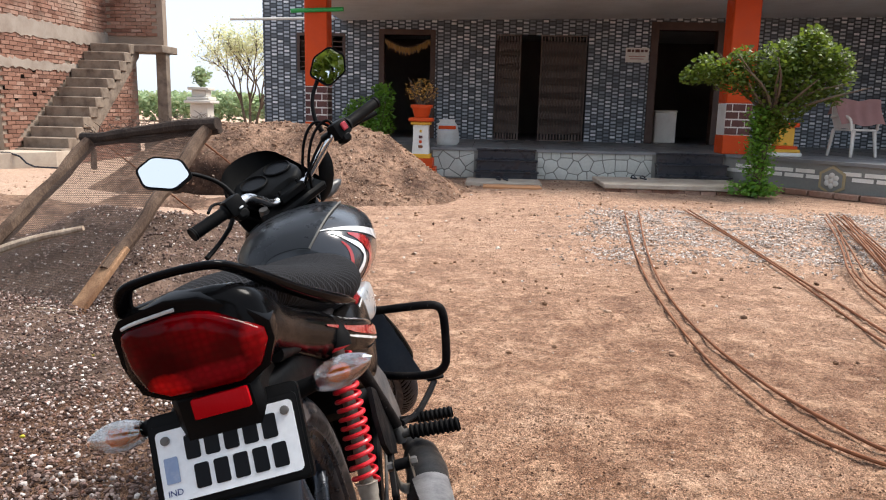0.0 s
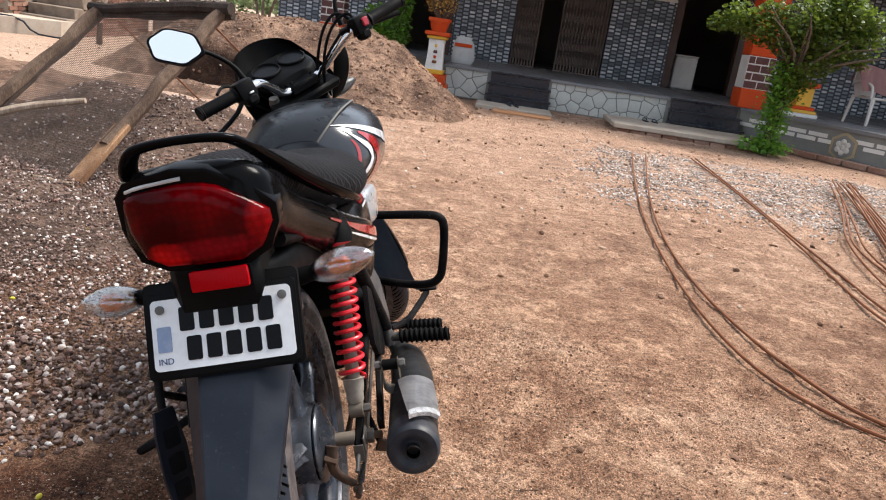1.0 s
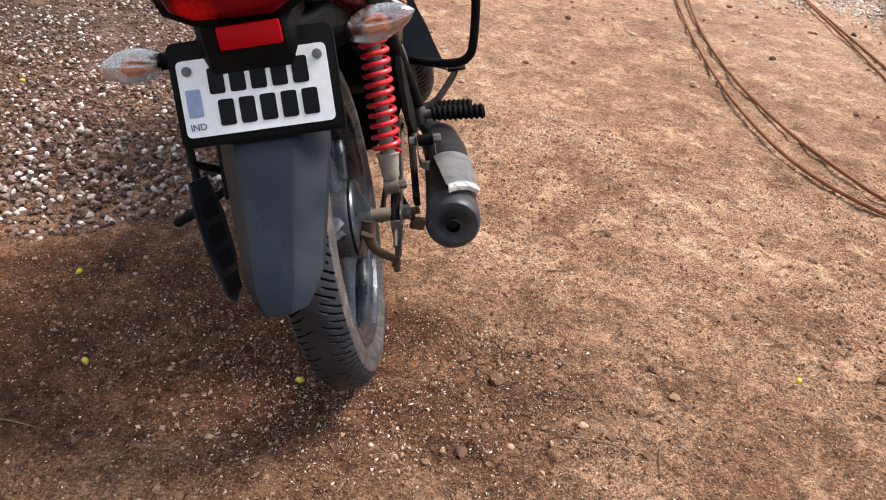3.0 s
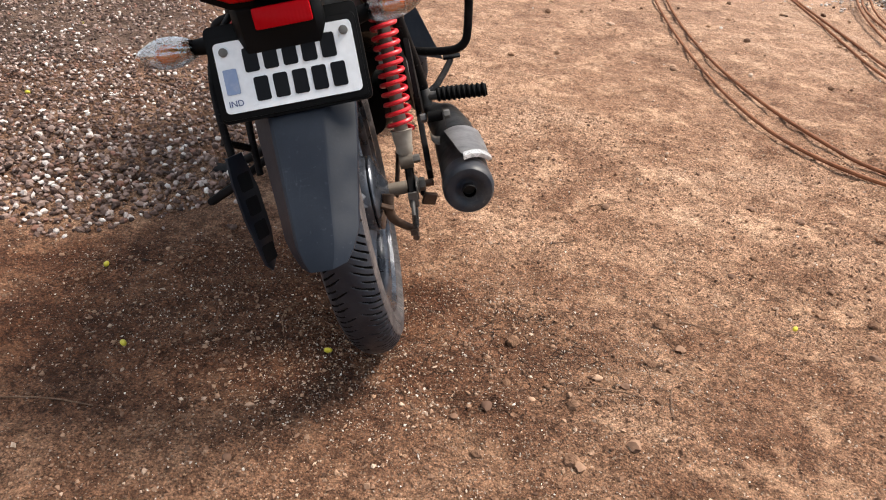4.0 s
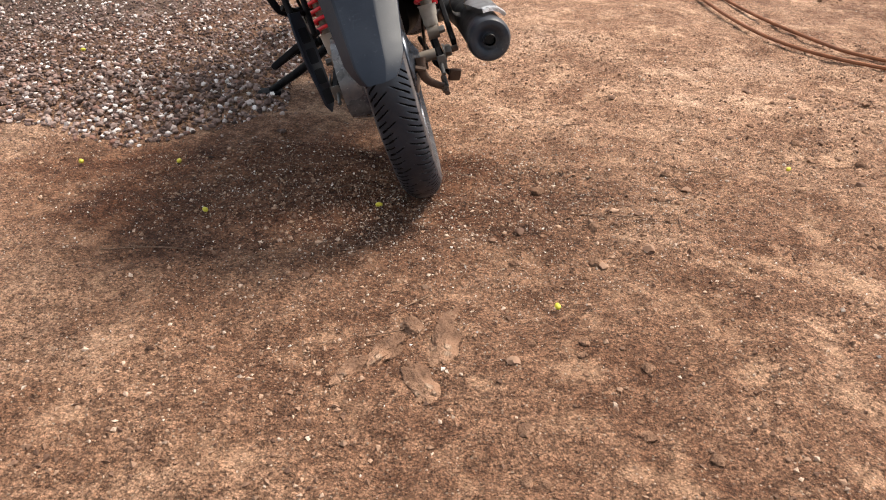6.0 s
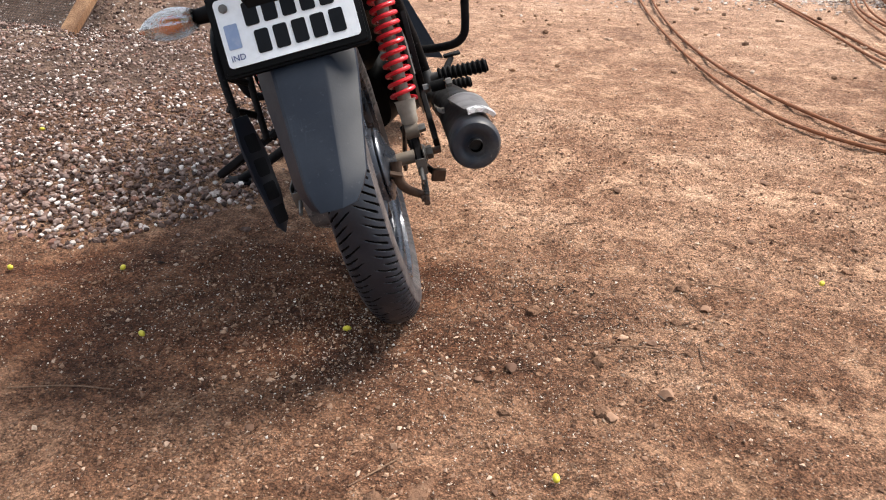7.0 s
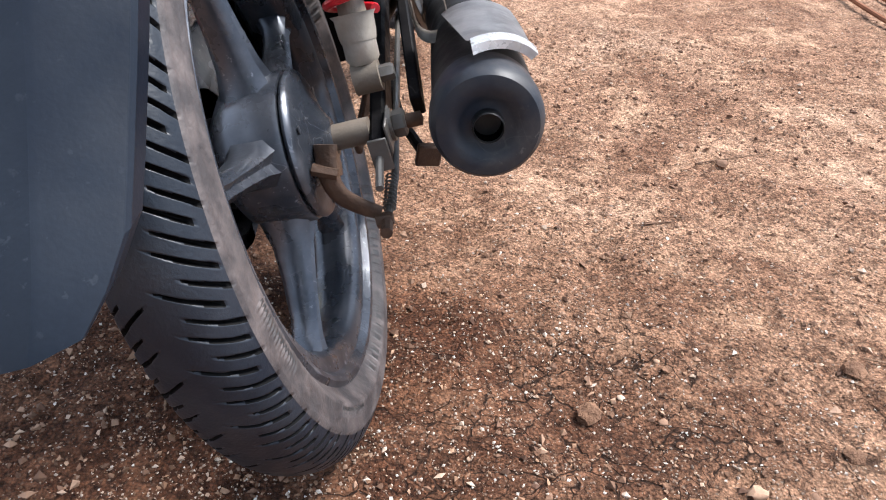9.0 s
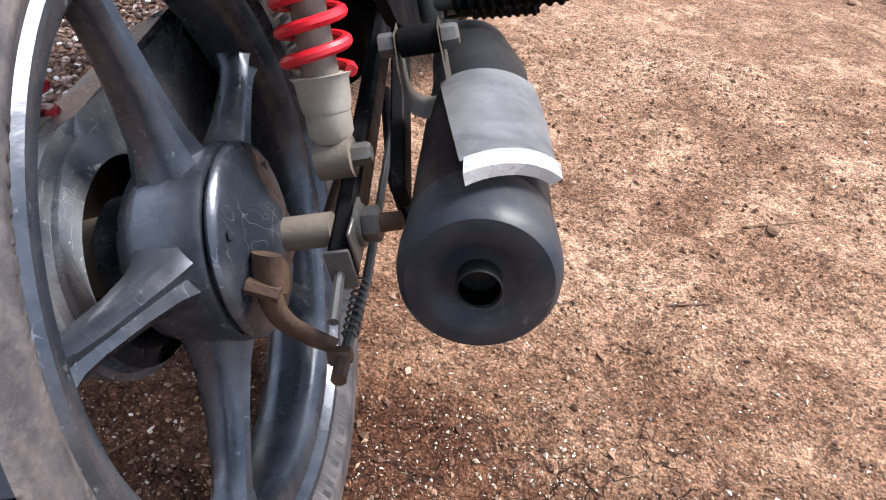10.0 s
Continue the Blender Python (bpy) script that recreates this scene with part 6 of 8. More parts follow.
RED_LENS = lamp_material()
CLEAR_LENS = lens_material("clear_indicator_lens", (0.98, 0.97, 0.96), 1.0)
MIRROR = Mat("mirror_glass", 0.01, 1.0).colour((0.88, 0.9, 0.9)).m
RED_REFLECTOR = lens_material("red_reflector", (0.30, 0.001, 0.004), 0.0, 0.25, 0.0, 0.1)

bike = thing("motorcycle", "black commuter motorcycle with red springs on its side stand", "motorcycle", pose(-0.085, 1.135, 0, 0, -15.5, 7.0))
AXLE = Vector((0.008, 0.003, 0.306))


def body(sections, n=32, power=2.6):
    """Rings of a rounded body from (y, middle x, middle z, half width, up, down)."""
    rings = []
    for y, cx, zc, w, up, down in sections:
        ring = []
        for k in range(n):
            a = 2 * math.pi * k / n
            c, s = math.cos(a), math.sin(a)
            ring.append((cx + w * math.copysign(abs(c) ** (2 / power), c), y, zc + (up if s > 0 else down) * math.copysign(abs(s) ** (2 / power), s)))
        rings.append(ring)
    return rings


def refine(sections, times=2):
    """More sections between the given ones, on smooth curves."""
    pts = [np.array(s, float) for s in sections]
    for _ in range(times):
        out = []
        for k in range(len(pts) - 1):
            p0, p1, p2, p3 = pts[max(k - 1, 0)], pts[k], pts[k + 1], pts[min(k + 2, len(pts) - 1)]
            out += [p1, (-p0 + 9 * p1 + 9 * p2 - p3) / 16]
        pts = out + [pts[-1]]
    return [tuple(p) for p in pts]


def lofted(sections, n=32, power=2.6, times=2):
    bm = bmesh.new()
    skin(bm, body(refine(sections, times), n, power))
    return bm


def decal(sections, power, n, path, lift=0.0018, times=3):
    """A strip that lies on a lofted body: path of (u along, angle in degrees, half width in degrees)."""
    fine = refine(sections, times)

    def at(u, deg):
        x = u * (len(fine) - 1)
        k = min(int(x), len(fine) - 2)
        y, cx, zc, w, up, down = (np.array(fine[k]) * (1 - (x - k)) + np.array(fine[k + 1]) * (x - k))
        c, s = math.cos(radians(deg)), math.sin(radians(deg))
        p = Vector((cx + w * math.copysign(abs(c) ** (2 / power), c), y, zc + (up if s > 0 else down) * math.copysign(abs(s) ** (2 / power), s)))
        return p + Vector((c, 0, s)).normalized() * lift

    pts = [np.array(p, float) for p in path]
    for _ in range(2):
        out = [pts[0]]
        for a, b in zip(pts, pts[1:]):
            out += [a * 0.75 + b * 0.25, a * 0.25 + b * 0.75]
        pts = out + [pts[-1]]
    dense = []
    for a, b in zip(pts, pts[1:]):
        dense += [a + (b - a) * k / 4 for k in range(4)]
    dense.append(pts[-1])
    bm = bmesh.new()
    rows = []
    for k, (u, deg, half) in enumerate(dense):
        d = dense[min(k + 1, len(dense) - 1)] - dense[max(k - 1, 0)]
        du, da = d[0] * 400, d[1]
        ln = math.hypot(du, da) or 1.0
        nu, na = -da / ln, du / ln
        rows.append([bm.verts.new(at(min(max(u + nu * half / 400 * q, 0), 1), deg + na * half * q)) for q in (-1, -0.5, 0, 0.5, 1)])
    for a, b in zip(rows, rows[1:]):
        for k in range(4):
            bm.faces.new((a[k], a[k + 1], b[k + 1], b[k]))
    return bm


def round_rect(u0, v0, u1, v1, r, n=5):
    out = []
    for cu, cv, a0 in ((u1 - r, v1 - r, 0), (u0 + r, v1 - r, 90), (u0 + r, v0 + r, 180), (u1 - r, v0 + r, 270)):
        out += [(cu + r * math.cos(radians(a0 + 90 * k / n)), cv + r * math.sin(radians(a0 + 90 * k / n))) for k in range(n + 1)]
    return out


# -- wheels --
def worn_mark(row, turned):
    """Worn raised bars in place of the moulded writing, in a coarse and a fine band."""
    group, place = int(turned * 9), (turned * 9) % 1
    if row in (24, 25, 26) and group % 3 != 2 and 0.12 < place < 0.86:
        cell = int(place * 14)
        inside = (place * 14) % 1
        return inside < 0.62 and not (row == 25 and (cell * 7 + group) % 3 == 0 and inside > 0.25)
    if row in (20, 21) and (group * 5) % 4 < 2 and 0.3 < place < 0.7:
        return (place * 40) % 1 < 0.55
    return False


def tyre_mesh(radius, half, deep, around=1300, across=60, pitches=92):
    """A tyre about the x axis with thin slanted grooves cut into its tread; the mesh follows their slant."""
    rc = radius - deep
    phis = np.linspace(-radians(128), radians(128), across + 1)
    verts, faces, mats, cuts, marks = [], [], [], [], []
    spans = ((0.10, 0.78), (0.30, 1.0), (0.18, 0.92), (0.40, 1.0))
    for i in range(around):
        for ph in phis:
            w = abs(ph) / radians(64)
            a = 2 * math.pi * (i / around + 2.3 / pitches * min(w, 1.0) ** 0.9)
            cut = 0.0
            if w < 1.0:
                s = pitches * i / around + (0.5 if ph > 0 else 0.0)
                k = math.floor(s)
                f = abs(s - k - 0.5)
                lo, hi = spans[k % 4]
                if lo < w < hi:
                    # a slit that swells towards its outer end
                    wide = 0.085 + 0.085 * (w - lo) / (hi - lo)
                    if f < wide:
                        cut = 0.0066 * min(1.0, (wide - f) / 0.045) * min(1.0, (w - lo) / 0.05, (hi - w) / 0.03)
            r = rc + (deep - cut) * math.cos(ph)
            x = (half - cut * 0.7) * math.copysign(abs(math.sin(ph)) ** 0.86, ph)
            if abs(ph) > radians(100):
                x *= 1 - 0.25 * (abs(ph) - radians(100)) / radians(28)
            if radians(66) < abs(ph) < radians(69) or radians(97) < abs(ph) < radians(101):
                x *= 1.03
            # ribs and worn raised marks on the sidewall
            row = round(abs(ph) / radians(128) * across / 2)
            turned = i / around
            raised = row in (22, 28) or worn_mark(row, turned)
            if raised:
                x += math.copysign(0.0014, x)
            marks.append(raised)
            cuts.append(cut)
            verts.append((x, r * math.cos(a), r * math.sin(a)))
    n = across + 1
    for i in range(around):
        j = (i + 1) % around
        for k in range(across):
            faces.append((i * n + k, i * n + k + 1, j * n + k + 1, j * n + k))
            on_wall = abs(phis[k] + phis[k + 1]) / 2 > radians(66)
            # index 2: groove floors in blacker rubber, their shade put in as colour
            mats.append((3 if sum(marks[q] for q in faces[-1]) > 2 else 1) if on_wall else 2 if max(cuts[q] for q in faces[-1]) > 0.003 else 0)
    return verts, faces, mats, cuts


def add_tyre(parent, radius, half, deep, centre, turn, around, pitches):
    verts, faces, mats, _ = tyre_mesh(radius, half, deep, around, 60, pitches)
    m = Matrix.Translation(centre) @ turn
    ob = raw("tyre", [m @ Vector(v) for v in verts], faces, TREAD, parent, True)
    ob.data.materials.append(SIDEWALL)
    ob.data.materials.append(RUBBER)
    ob.data.materials.append(SIDEWALL_MARK)
    ob.data.polygons.foreach_set("material_index", mats)
    ob["label"] = "dusty grooved rubber tyre"
    return ob


def rim_profile():
    return [(-0.034, 0.236), (-0.037, 0.231), (-0.036, 0.224), (-0.030, 0.219), (-0.028, 0.209), (-0.020, 0.201), (-0.008, 0.197), (0.008, 0.197), (0.020, 0.201), (0.028, 0.209), (0.030, 0.221), (0.0375, 0.2265), (0.0385, 0.231), (0.035, 0.236), (0.028, 0.232), (-0.028, 0.232)]


def spoke(angle, m):
    """A flared cast spoke with a ridge and a hollowed flank."""
    d, t = Vector((0, math.cos(angle), math.sin(angle))), Vector((0, -math.sin(angle), math.cos(angle)))
    rings = []
    for r, wx, wt, cx in ((0.046, 0.031, 0.036, 0.006), (0.072, 0.024, 0.023, 0.008), (0.092, 0.019, 0.0165, 0.008), (0.125, 0.0155, 0.0130, 0.007), (0.165, 0.0135, 0.0115, 0.005), (0.185, 0.0140, 0.0135, 0.003), (0.203, 0.018, 0.022, 0.0)):
        ring = []
        for ux, ut in ((1.0, 0.45), (0.62, 0.9), (-0.62, 0.9), (-1.0, 0.45), (-1.0, -0.45), (-0.62, -0.9), (0.62, -0.9), (1.0, -0.45), (0.72, 0.0)):
            ring.append(m @ (d * r + t * (ut * wt) + Vector((cx + ux * wx, 0, 0))))
        rings.append(ring)
    bm = bmesh.new()
    skin(bm, rings)
    return bm


rear = part("rear_wheel", lathe(rim_profile(), 96, "x", AXLE, None, True), ALLOY, bike, "black five-spoke alloy wheel")
add_tyre(rear, 0.306, 0.0455, 0.0475, AXLE, Matrix(), 2080, 128)
place = Matrix.Translation(AXLE)
for k in range(5):
    part("spoke", spoke(radians(20 + 72 * k), place), ALLOY, rear, sharp=48)
part("hub", lathe([(-0.055, 0.0), (-0.055, 0.044), (-0.036, 0.047), (-0.030, 0.056), (-0.022, 0.066), (-0.008, 0.0715), (0.014, 0.0735), (0.034, 0.0740), (0.0385, 0.0725), (0.039, 0.068), (0.039, 0.0)], 64, "x", AXLE), ALLOY, rear, "black drum hub")
part("brake_plate", lathe([(0.0395, 0.068), (0.0415, 0.0715), (0.044, 0.0730), (0.0475, 0.0715), (0.050, 0.067), (0.056, 0.046), (0.063, 0.030), (0.070, 0.019), (0.071, 0.0)], 64, "x", AXLE), ALLOY, rear, "domed drum brake plate")
part("hub_sleeve", lathe([(-0.085, 0.0), (-0.085, 0.030), (-0.05, 0.034), (-0.05, 0.0)], 32, "x", AXLE), CASTING, rear)
part("axle_spacer", lathe([(0.066, 0.0), (0.066, 0.0128), (0.106, 0.0128), (0.106, 0.0)], 28, "x", AXLE), CASTING, bike, "dusty alloy axle spacer")
part("axle_nut", lathe([(0.129, 0.0), (0.129, 0.0118), (0.131, 0.0135), (0.140, 0.0135), (0.142, 0.011), (0.142, 0.0)], 6, "x", AXLE), DULL, bike)
part("axle_washer", lathe([(0.125, 0.0), (0.125, 0.016), (0.129, 0.016), (0.129, 0.0)], 20, "x", AXLE), DULL, bike)
part("axle_end", lathe([(0.142, 0.0), (0.142, 0.0072), (0.157, 0.0070), (0.159, 0.0)], 16, "x", AXLE), GREASY, bike)
for a in (0.6, 2.5, 4.4):
    part("plate_screw", lathe([(0.049, 0.0), (0.0535, 0.004), (0.054, 0.0)], 8, "x", AXLE + Vector((0, 0.060 * math.cos(a), 0.060 * math.sin(a)))), ALLOY, rear)


# -- swinging arm, brake lever, chain case --
def beam(a, b, w, h, bevel=0.004, bm=None):
    """A square bar from a to b."""
    a, b = Vector(a), Vector(b)
    d = (b - a).normalized()
    m = frame_of((a + b) / 2, d, Vector((0, 0, 1)) - d * d.z)
    return box(((b - a).length, h, w), (0, 0, 0), bevel, m, bm)


def bolt(at, r, h, axis="x", seg=6, bm=None):
    return lathe([(0, 0.0), (0, r), (h * 0.8, r), (h, r * 0.8), (h, 0.0)], seg, axis, at, bm)


for s in (1, -1):
    arm = part("swing_arm", beam((s * 0.1225, -0.030, 0.2935), (s * 0.110, 0.50, 0.338), 0.017, 0.031), FRAME_PAINT, bike, "black square swinging arm")
    part("end_cap", box((0.0185, 0.003, 0.033), (s * 0.1225, -0.0318, 0.2935), 0.001), DULL, arm)
    part("adjuster_bolt", tube([(s * 0.1205, -0.030, 0.291), (s * 0.1195, -0.071, 0.280)], 0.0040, 8), DULL, arm, "dull adjuster bolt")
    part("adjuster_plate", box((0.003, 0.05, 0.030), (s * 0.1325, -0.002, 0.304), 0.001), DULL, arm)
bm = lathe([(0.074, 0.0), (0.074, 0.013), (0.090, 0.013), (0.090, 0.0)], 12, "x", (-0.006, -0.040, 0.300))
tube([(0.078, -0.040, 0.320), (0.073, -0.050, 0.298), (0.077, -0.057, 0.276), (0.095, -0.060, 0.260), (0.112, -0.062, 0.250)], [0.0125, 0.0115, 0.0105, 0.0095, 0.008], 14, bm, True, 0.55, 2)
lever = part("brake_lever", bm, GREASY, bike, "rusty greasy rear brake lever")
part("clamp_bolt", tube([(0.062, -0.053, 0.305), (0.084, -0.056, 0.296)], 0.006, 6), GREASY, lever)
part("lever_pin", bolt((0.106, -0.065, 0.244), 0.007, 0.016), GREASY, lever)
rod = part("brake_rod", tube([(0.116, -0.068, 0.243), (0.120, 0.02, 0.240), (0.118, 0.50, 0.27)], 0.0042, 8), DULL, bike, "thin brake rod")
part("adjuster_nut", tube([(0.116, -0.066, 0.243), (0.116, -0.088, 0.243)], 0.006, 8), GREASY, rod)
part("rod_spring", tube([(0.117 + 0.006 * math.cos(k * 0.9), -0.045 + 0.0011 * k, 0.242 + 0.006 * math.sin(k * 0.9)) for k in range(60)], 0.0011, 5), DULL, rod)
part("brake_stay", beam((0.158, 0.25, 0.388), (0.161, 0.035, 0.305), 0.012, 0.026, 0.002), FRAME_PAINT, bike, "black steel stay behind the muffler")
part("stay_arm", beam((0.086, 0.05, 0.268), (0.104, 0.32, 0.30), 0.007, 0.016, 0.002), GREASY, bike)

case = []
for k in range(40):
    a = math.pi * 0.5 + math.pi * k / 39
    case.append((0.108 * math.cos(a) + 0.020, 0.306 + 0.108 * math.sin(a)))
case += [(0.25, 0.225), (0.50, 0.265), (0.54, 0.31), (0.50, 0.390), (0.25, 0.424)]
bm = bmesh.new()
outer_a = [bm.verts.new((-0.046, u, v)) for u, v in case]
hole = [(0.005 + 0.074 * math.cos(2 * math.pi * k / len(case) + math.pi * 0.5), 0.306 + 0.074 * math.sin(2 * math.pi * k / len(case) + math.pi * 0.5)) for k in range(len(case))]
inner_a = [bm.verts.new((-0.036, u, v)) for u, v in hole]
outer_b = [bm.verts.new((-0.105, u, 0.306 + (v - 0.306) * 0.84)) for u, v in case]
n = len(case)
for k in range(n):
    j = (k + 1) % n
    bm.faces.new((outer_a[k], outer_a[j], inner_a[j], inner_a[k]))
    bm.faces.new((outer_a[k], outer_b[k], outer_b[j], outer_a[j]))
bm.faces.new(outer_b)
bmesh.ops.bevel(bm, geom=[e for e in bm.edges if all(abs(v.co.x + 0.046) < 1e-4 for v in e.verts)], offset=0.010, segments=3, affect="EDGES")
CASE_PAINT = worn("dusty_chain_case_paint", (0.034, 0.039, 0.050), (0.24, 0.225, 0.215), 0.26, 0.0, scale=11, amount=0.8, fine=200, relief=0.1, scratch=0.9, spec=0.7)
part("chain_case", bm, CASE_PAINT, bike, "dusty enclosed chain case")
part("sprocket", lathe([(-0.098, 0.0), (-0.098, 0.085), (-0.090, 0.085), (-0.090, 0.0)], 40, "x", AXLE), GREASY, bike)

# -- rear suspension --
for s in (1, -1):
    lo, hi = Vector((0.121 if s > 0 else -0.105, 0.036, 0.346)), Vector((0.131 if s > 0 else -0.121, 0.125, 0.685))
    d = (hi - lo).normalized()
    e1 = Vector((1, 0, 0)) - d * d.x
    e1.normalize()
    e2 = d.cross(e1)

    def along(v, r=0.0, a=0.0):
        return lo + d * v + e1 * (r * math.cos(a)) + e2 * (r * math.sin(a))

    shock = part("shock_absorber", tube([along(0.055), along(0.110), along(0.34)], [0.0135, 0.0125, 0.0125], 20), CASTING, bike, "pale shock absorber body")
    turns = 14.0
    coil = []
    for k in range(400):
        u = k / 399
        v = 0.060 + 0.258 * (u + 0.015 * math.sin(2 * math.pi * u))
        coil.append(along(v, 0.0222, 2 * math.pi * turns * u))
    part("spring", tube(coil, 0.0045, 9), SPRING, shock, "bright red coil spring")
    part("lower_body", tube([along(0.012), along(0.018), along(0.048), along(0.055)], [0.0125, 0.0165, 0.0165, 0.0165], 24), PALE_ALLOY, shock)
    part("spring_seat", tube([along(0.034), along(0.040), along(0.056), along(0.060)], [0.0172, 0.0185, 0.0195, 0.0225], 24), PALE_ALLOY, shock)
    part("lower_eye", tube([lo - Vector((0.013, 0, 0)), lo + Vector((0.013, 0, 0))], 0.0160, 20), CASTING, shock)
    part("eye_bolt", bolt(lo + Vector((0.013 if s > 0 else -0.027, 0, 0)), 0.0085, 0.014), DULL, shock)
    part("upper_cup", tube([along(0.315), along(0.335), along(0.36)], [0.029, 0.029, 0.018], 24), PLASTIC, shock)

# -- exhaust --
ex = [(0.2275, -0.118, 0.342), (0.2265, 0.0, 0.332), (0.222, 0.20, 0.313), (0.205, 0.34, 0.298)]
muffler = part("muffler", tube([ex[0], (0.2273, -0.09, 0.3396), ex[1], ex[2], (0.21, 0.30, 0.303), ex[3], (0.18, 0.42, 0.29)], [0.0430, 0.0440, 0.0445, 0.0435, 0.040, 0.030, 0.018], 40), MUFFLER, bike, "matt black cylindrical muffler")
dirn = (Vector(ex[0]) - Vector(ex[1])).normalized()
m = Matrix.Translation(ex[0]) @ Vector((0, -1, 0)).rotation_difference(dirn).to_matrix().to_4x4()
bm = lathe([(0.040, 0.0448), (0.014, 0.0462), (0.002, 0.0460), (-0.007, 0.0440), (-0.0115, 0.0405), (-0.0125, 0.034), (-0.0115, 0.027), (-0.007, 0.0215), (-0.005, 0.017), (-0.005, 0.0125)], 56, "y")
bm.transform(m)
part("end_cap", bm, CAP_PAINT, muffler, "blue-black domed end cap")
bm = lathe([(0.03, 0.0114), (-0.016, 0.0114), (-0.0168, 0.0120), (-0.016, 0.0127), (0.0, 0.0127)], 32, "y")
bm.transform(m)
part("tail_pipe", bm, MUFFLER, muffler)
bm = lathe([(0.028, 0.0), (0.028, 0.0112), (-0.014, 0.0112)], 24, "y")
bm.transform(m)
part("pipe_bore", bm, Mat("soot", 1.0, 0, 0.0).colour((0.002, 0.002, 0.002)).m, muffler)
# heat shield: a bent plate over the top, outer side
bm = bmesh.new()
rows = []
for k in range(15):
    v = k / 14
    y = -0.100 + 0.165 * v
    c = Vector((0.228, y, 0.349 - 0.085 * (y + 0.135)))
    slant = 0.035 * (1 - v)
    lo_a, hi_a = (radians(92 + 26 * v), radians(26 + 14 * v ** 2))
    r = 0.0535 + 0.003 * math.exp(-v * 20)
    rows.append([c + Vector((r * math.cos(lo_a + (hi_a - lo_a) * j / 12), slant * j / 12, r * math.sin(lo_a + (hi_a - lo_a) * j / 12))) for j in range(13)])
skin(bm, rows, False, False)
bmesh.ops.solidify(bm, geom=bm.faces[:], thickness=0.0016)
part("heat_shield", bm, SHIELD, muffler, "scratched bare metal heat shield")
bm = bmesh.new()
rows = []
for j in range(13):
    a = radians(90 - 64 * j / 12)
    c = Vector((0.228, -0.100, 0.346))
    rows.append([c + Vector((r * math.cos(a), dy + 0.035 * j / 12, r * math.sin(a))) for r, dy in ((0.0565, 0.004), (0.0560, -0.012), (0.0490, -0.013))])
skin(bm, rows, False, False)
bmesh.ops.solidify(bm, geom=bm.faces[:], thickness=0.0014)
part("shield_lip", bm, SHIELD_EDGE, muffler)
YX, YZ = 0.192, 0.371
bm = bmesh.new()
rows = []
for u, z in [(-0.0155, YZ + 0.048), (-0.0165, YZ + 0.025)] + [(-0.0165 * math.cos(a), YZ - 0.0165 * math.sin(a)) for a in [math.pi * k / 10 for k in range(11)]] + [(0.0165, YZ + 0.025), (0.0155, YZ + 0.048)]:
    w = 0.020 if z < YZ + 0.03 else 0.012
    rows.append([(YX + u, 0.08 + w * q, z) for q in (-1, -0.6, 0.6, 1)])
skin(bm, rows, False, False)
bmesh.ops.solidify(bm, geom=bm.faces[:], thickness=0.0034)
part("hanger", bm, CASTING, muffler, "bent steel hanger bracket")
part("hanger_bush", tube([(YX - 0.014, 0.08, YZ + 0.036), (YX + 0.014, 0.08, YZ + 0.036)], 0.0105, 16), RUBBER, muffler)
part("hanger_bolt", bolt((YX + 0.017, 0.08, YZ + 0.036), 0.009, 0.012), DULL, muffler)
part("hanger_nut", bolt((YX - 0.029, 0.08, YZ + 0.036), 0.009, 0.012), DULL, muffler)
main = part("main_stand", tube([(0.085, 0.44, 0.225), (0.110, 0.25, 0.205), (0.140, 0.145, 0.202)], 0.007, 8), FRAME_PAINT, bike, "black folded main stand")
part("tread_tab", box((0.030, 0.010, 0.030), (0.147, 0.136, 0.201), 0.002, pose(0, 0, 0, 15, 20, 10)), GREASY, main, "rusty tread tab")
part("exhaust_pipe", tube([(0.18, 0.42, 0.29), (0.16, 0.60, 0.22), (0.12, 0.80, 0.20), (0.06, 0.95, 0.26), (0.03, 1.0, 0.42)], 0.0165, 14, None, True, 1, 2), MUFFLER, bike)
part("pillion_bracket", slab([(0.11, 0.44), (0.15, 0.40), (0.25, 0.35), (0.33, 0.36), (0.30, 0.42), (0.20, 0.52), (0.14, 0.55), (0.11, 0.50)], 0.010, frame_of((0.158, 0, 0), (0, 1, 0), (0, 0, 1)), 0.002), FRAME_PAINT, bike, "black footrest bracket plate")
part("bracket_tube", tube([(0.15, 0.16, 0.60), (0.168, 0.24, 0.47), (0.175, 0.31, 0.385)], 0.013, 12), FRAME_PAINT, bike)

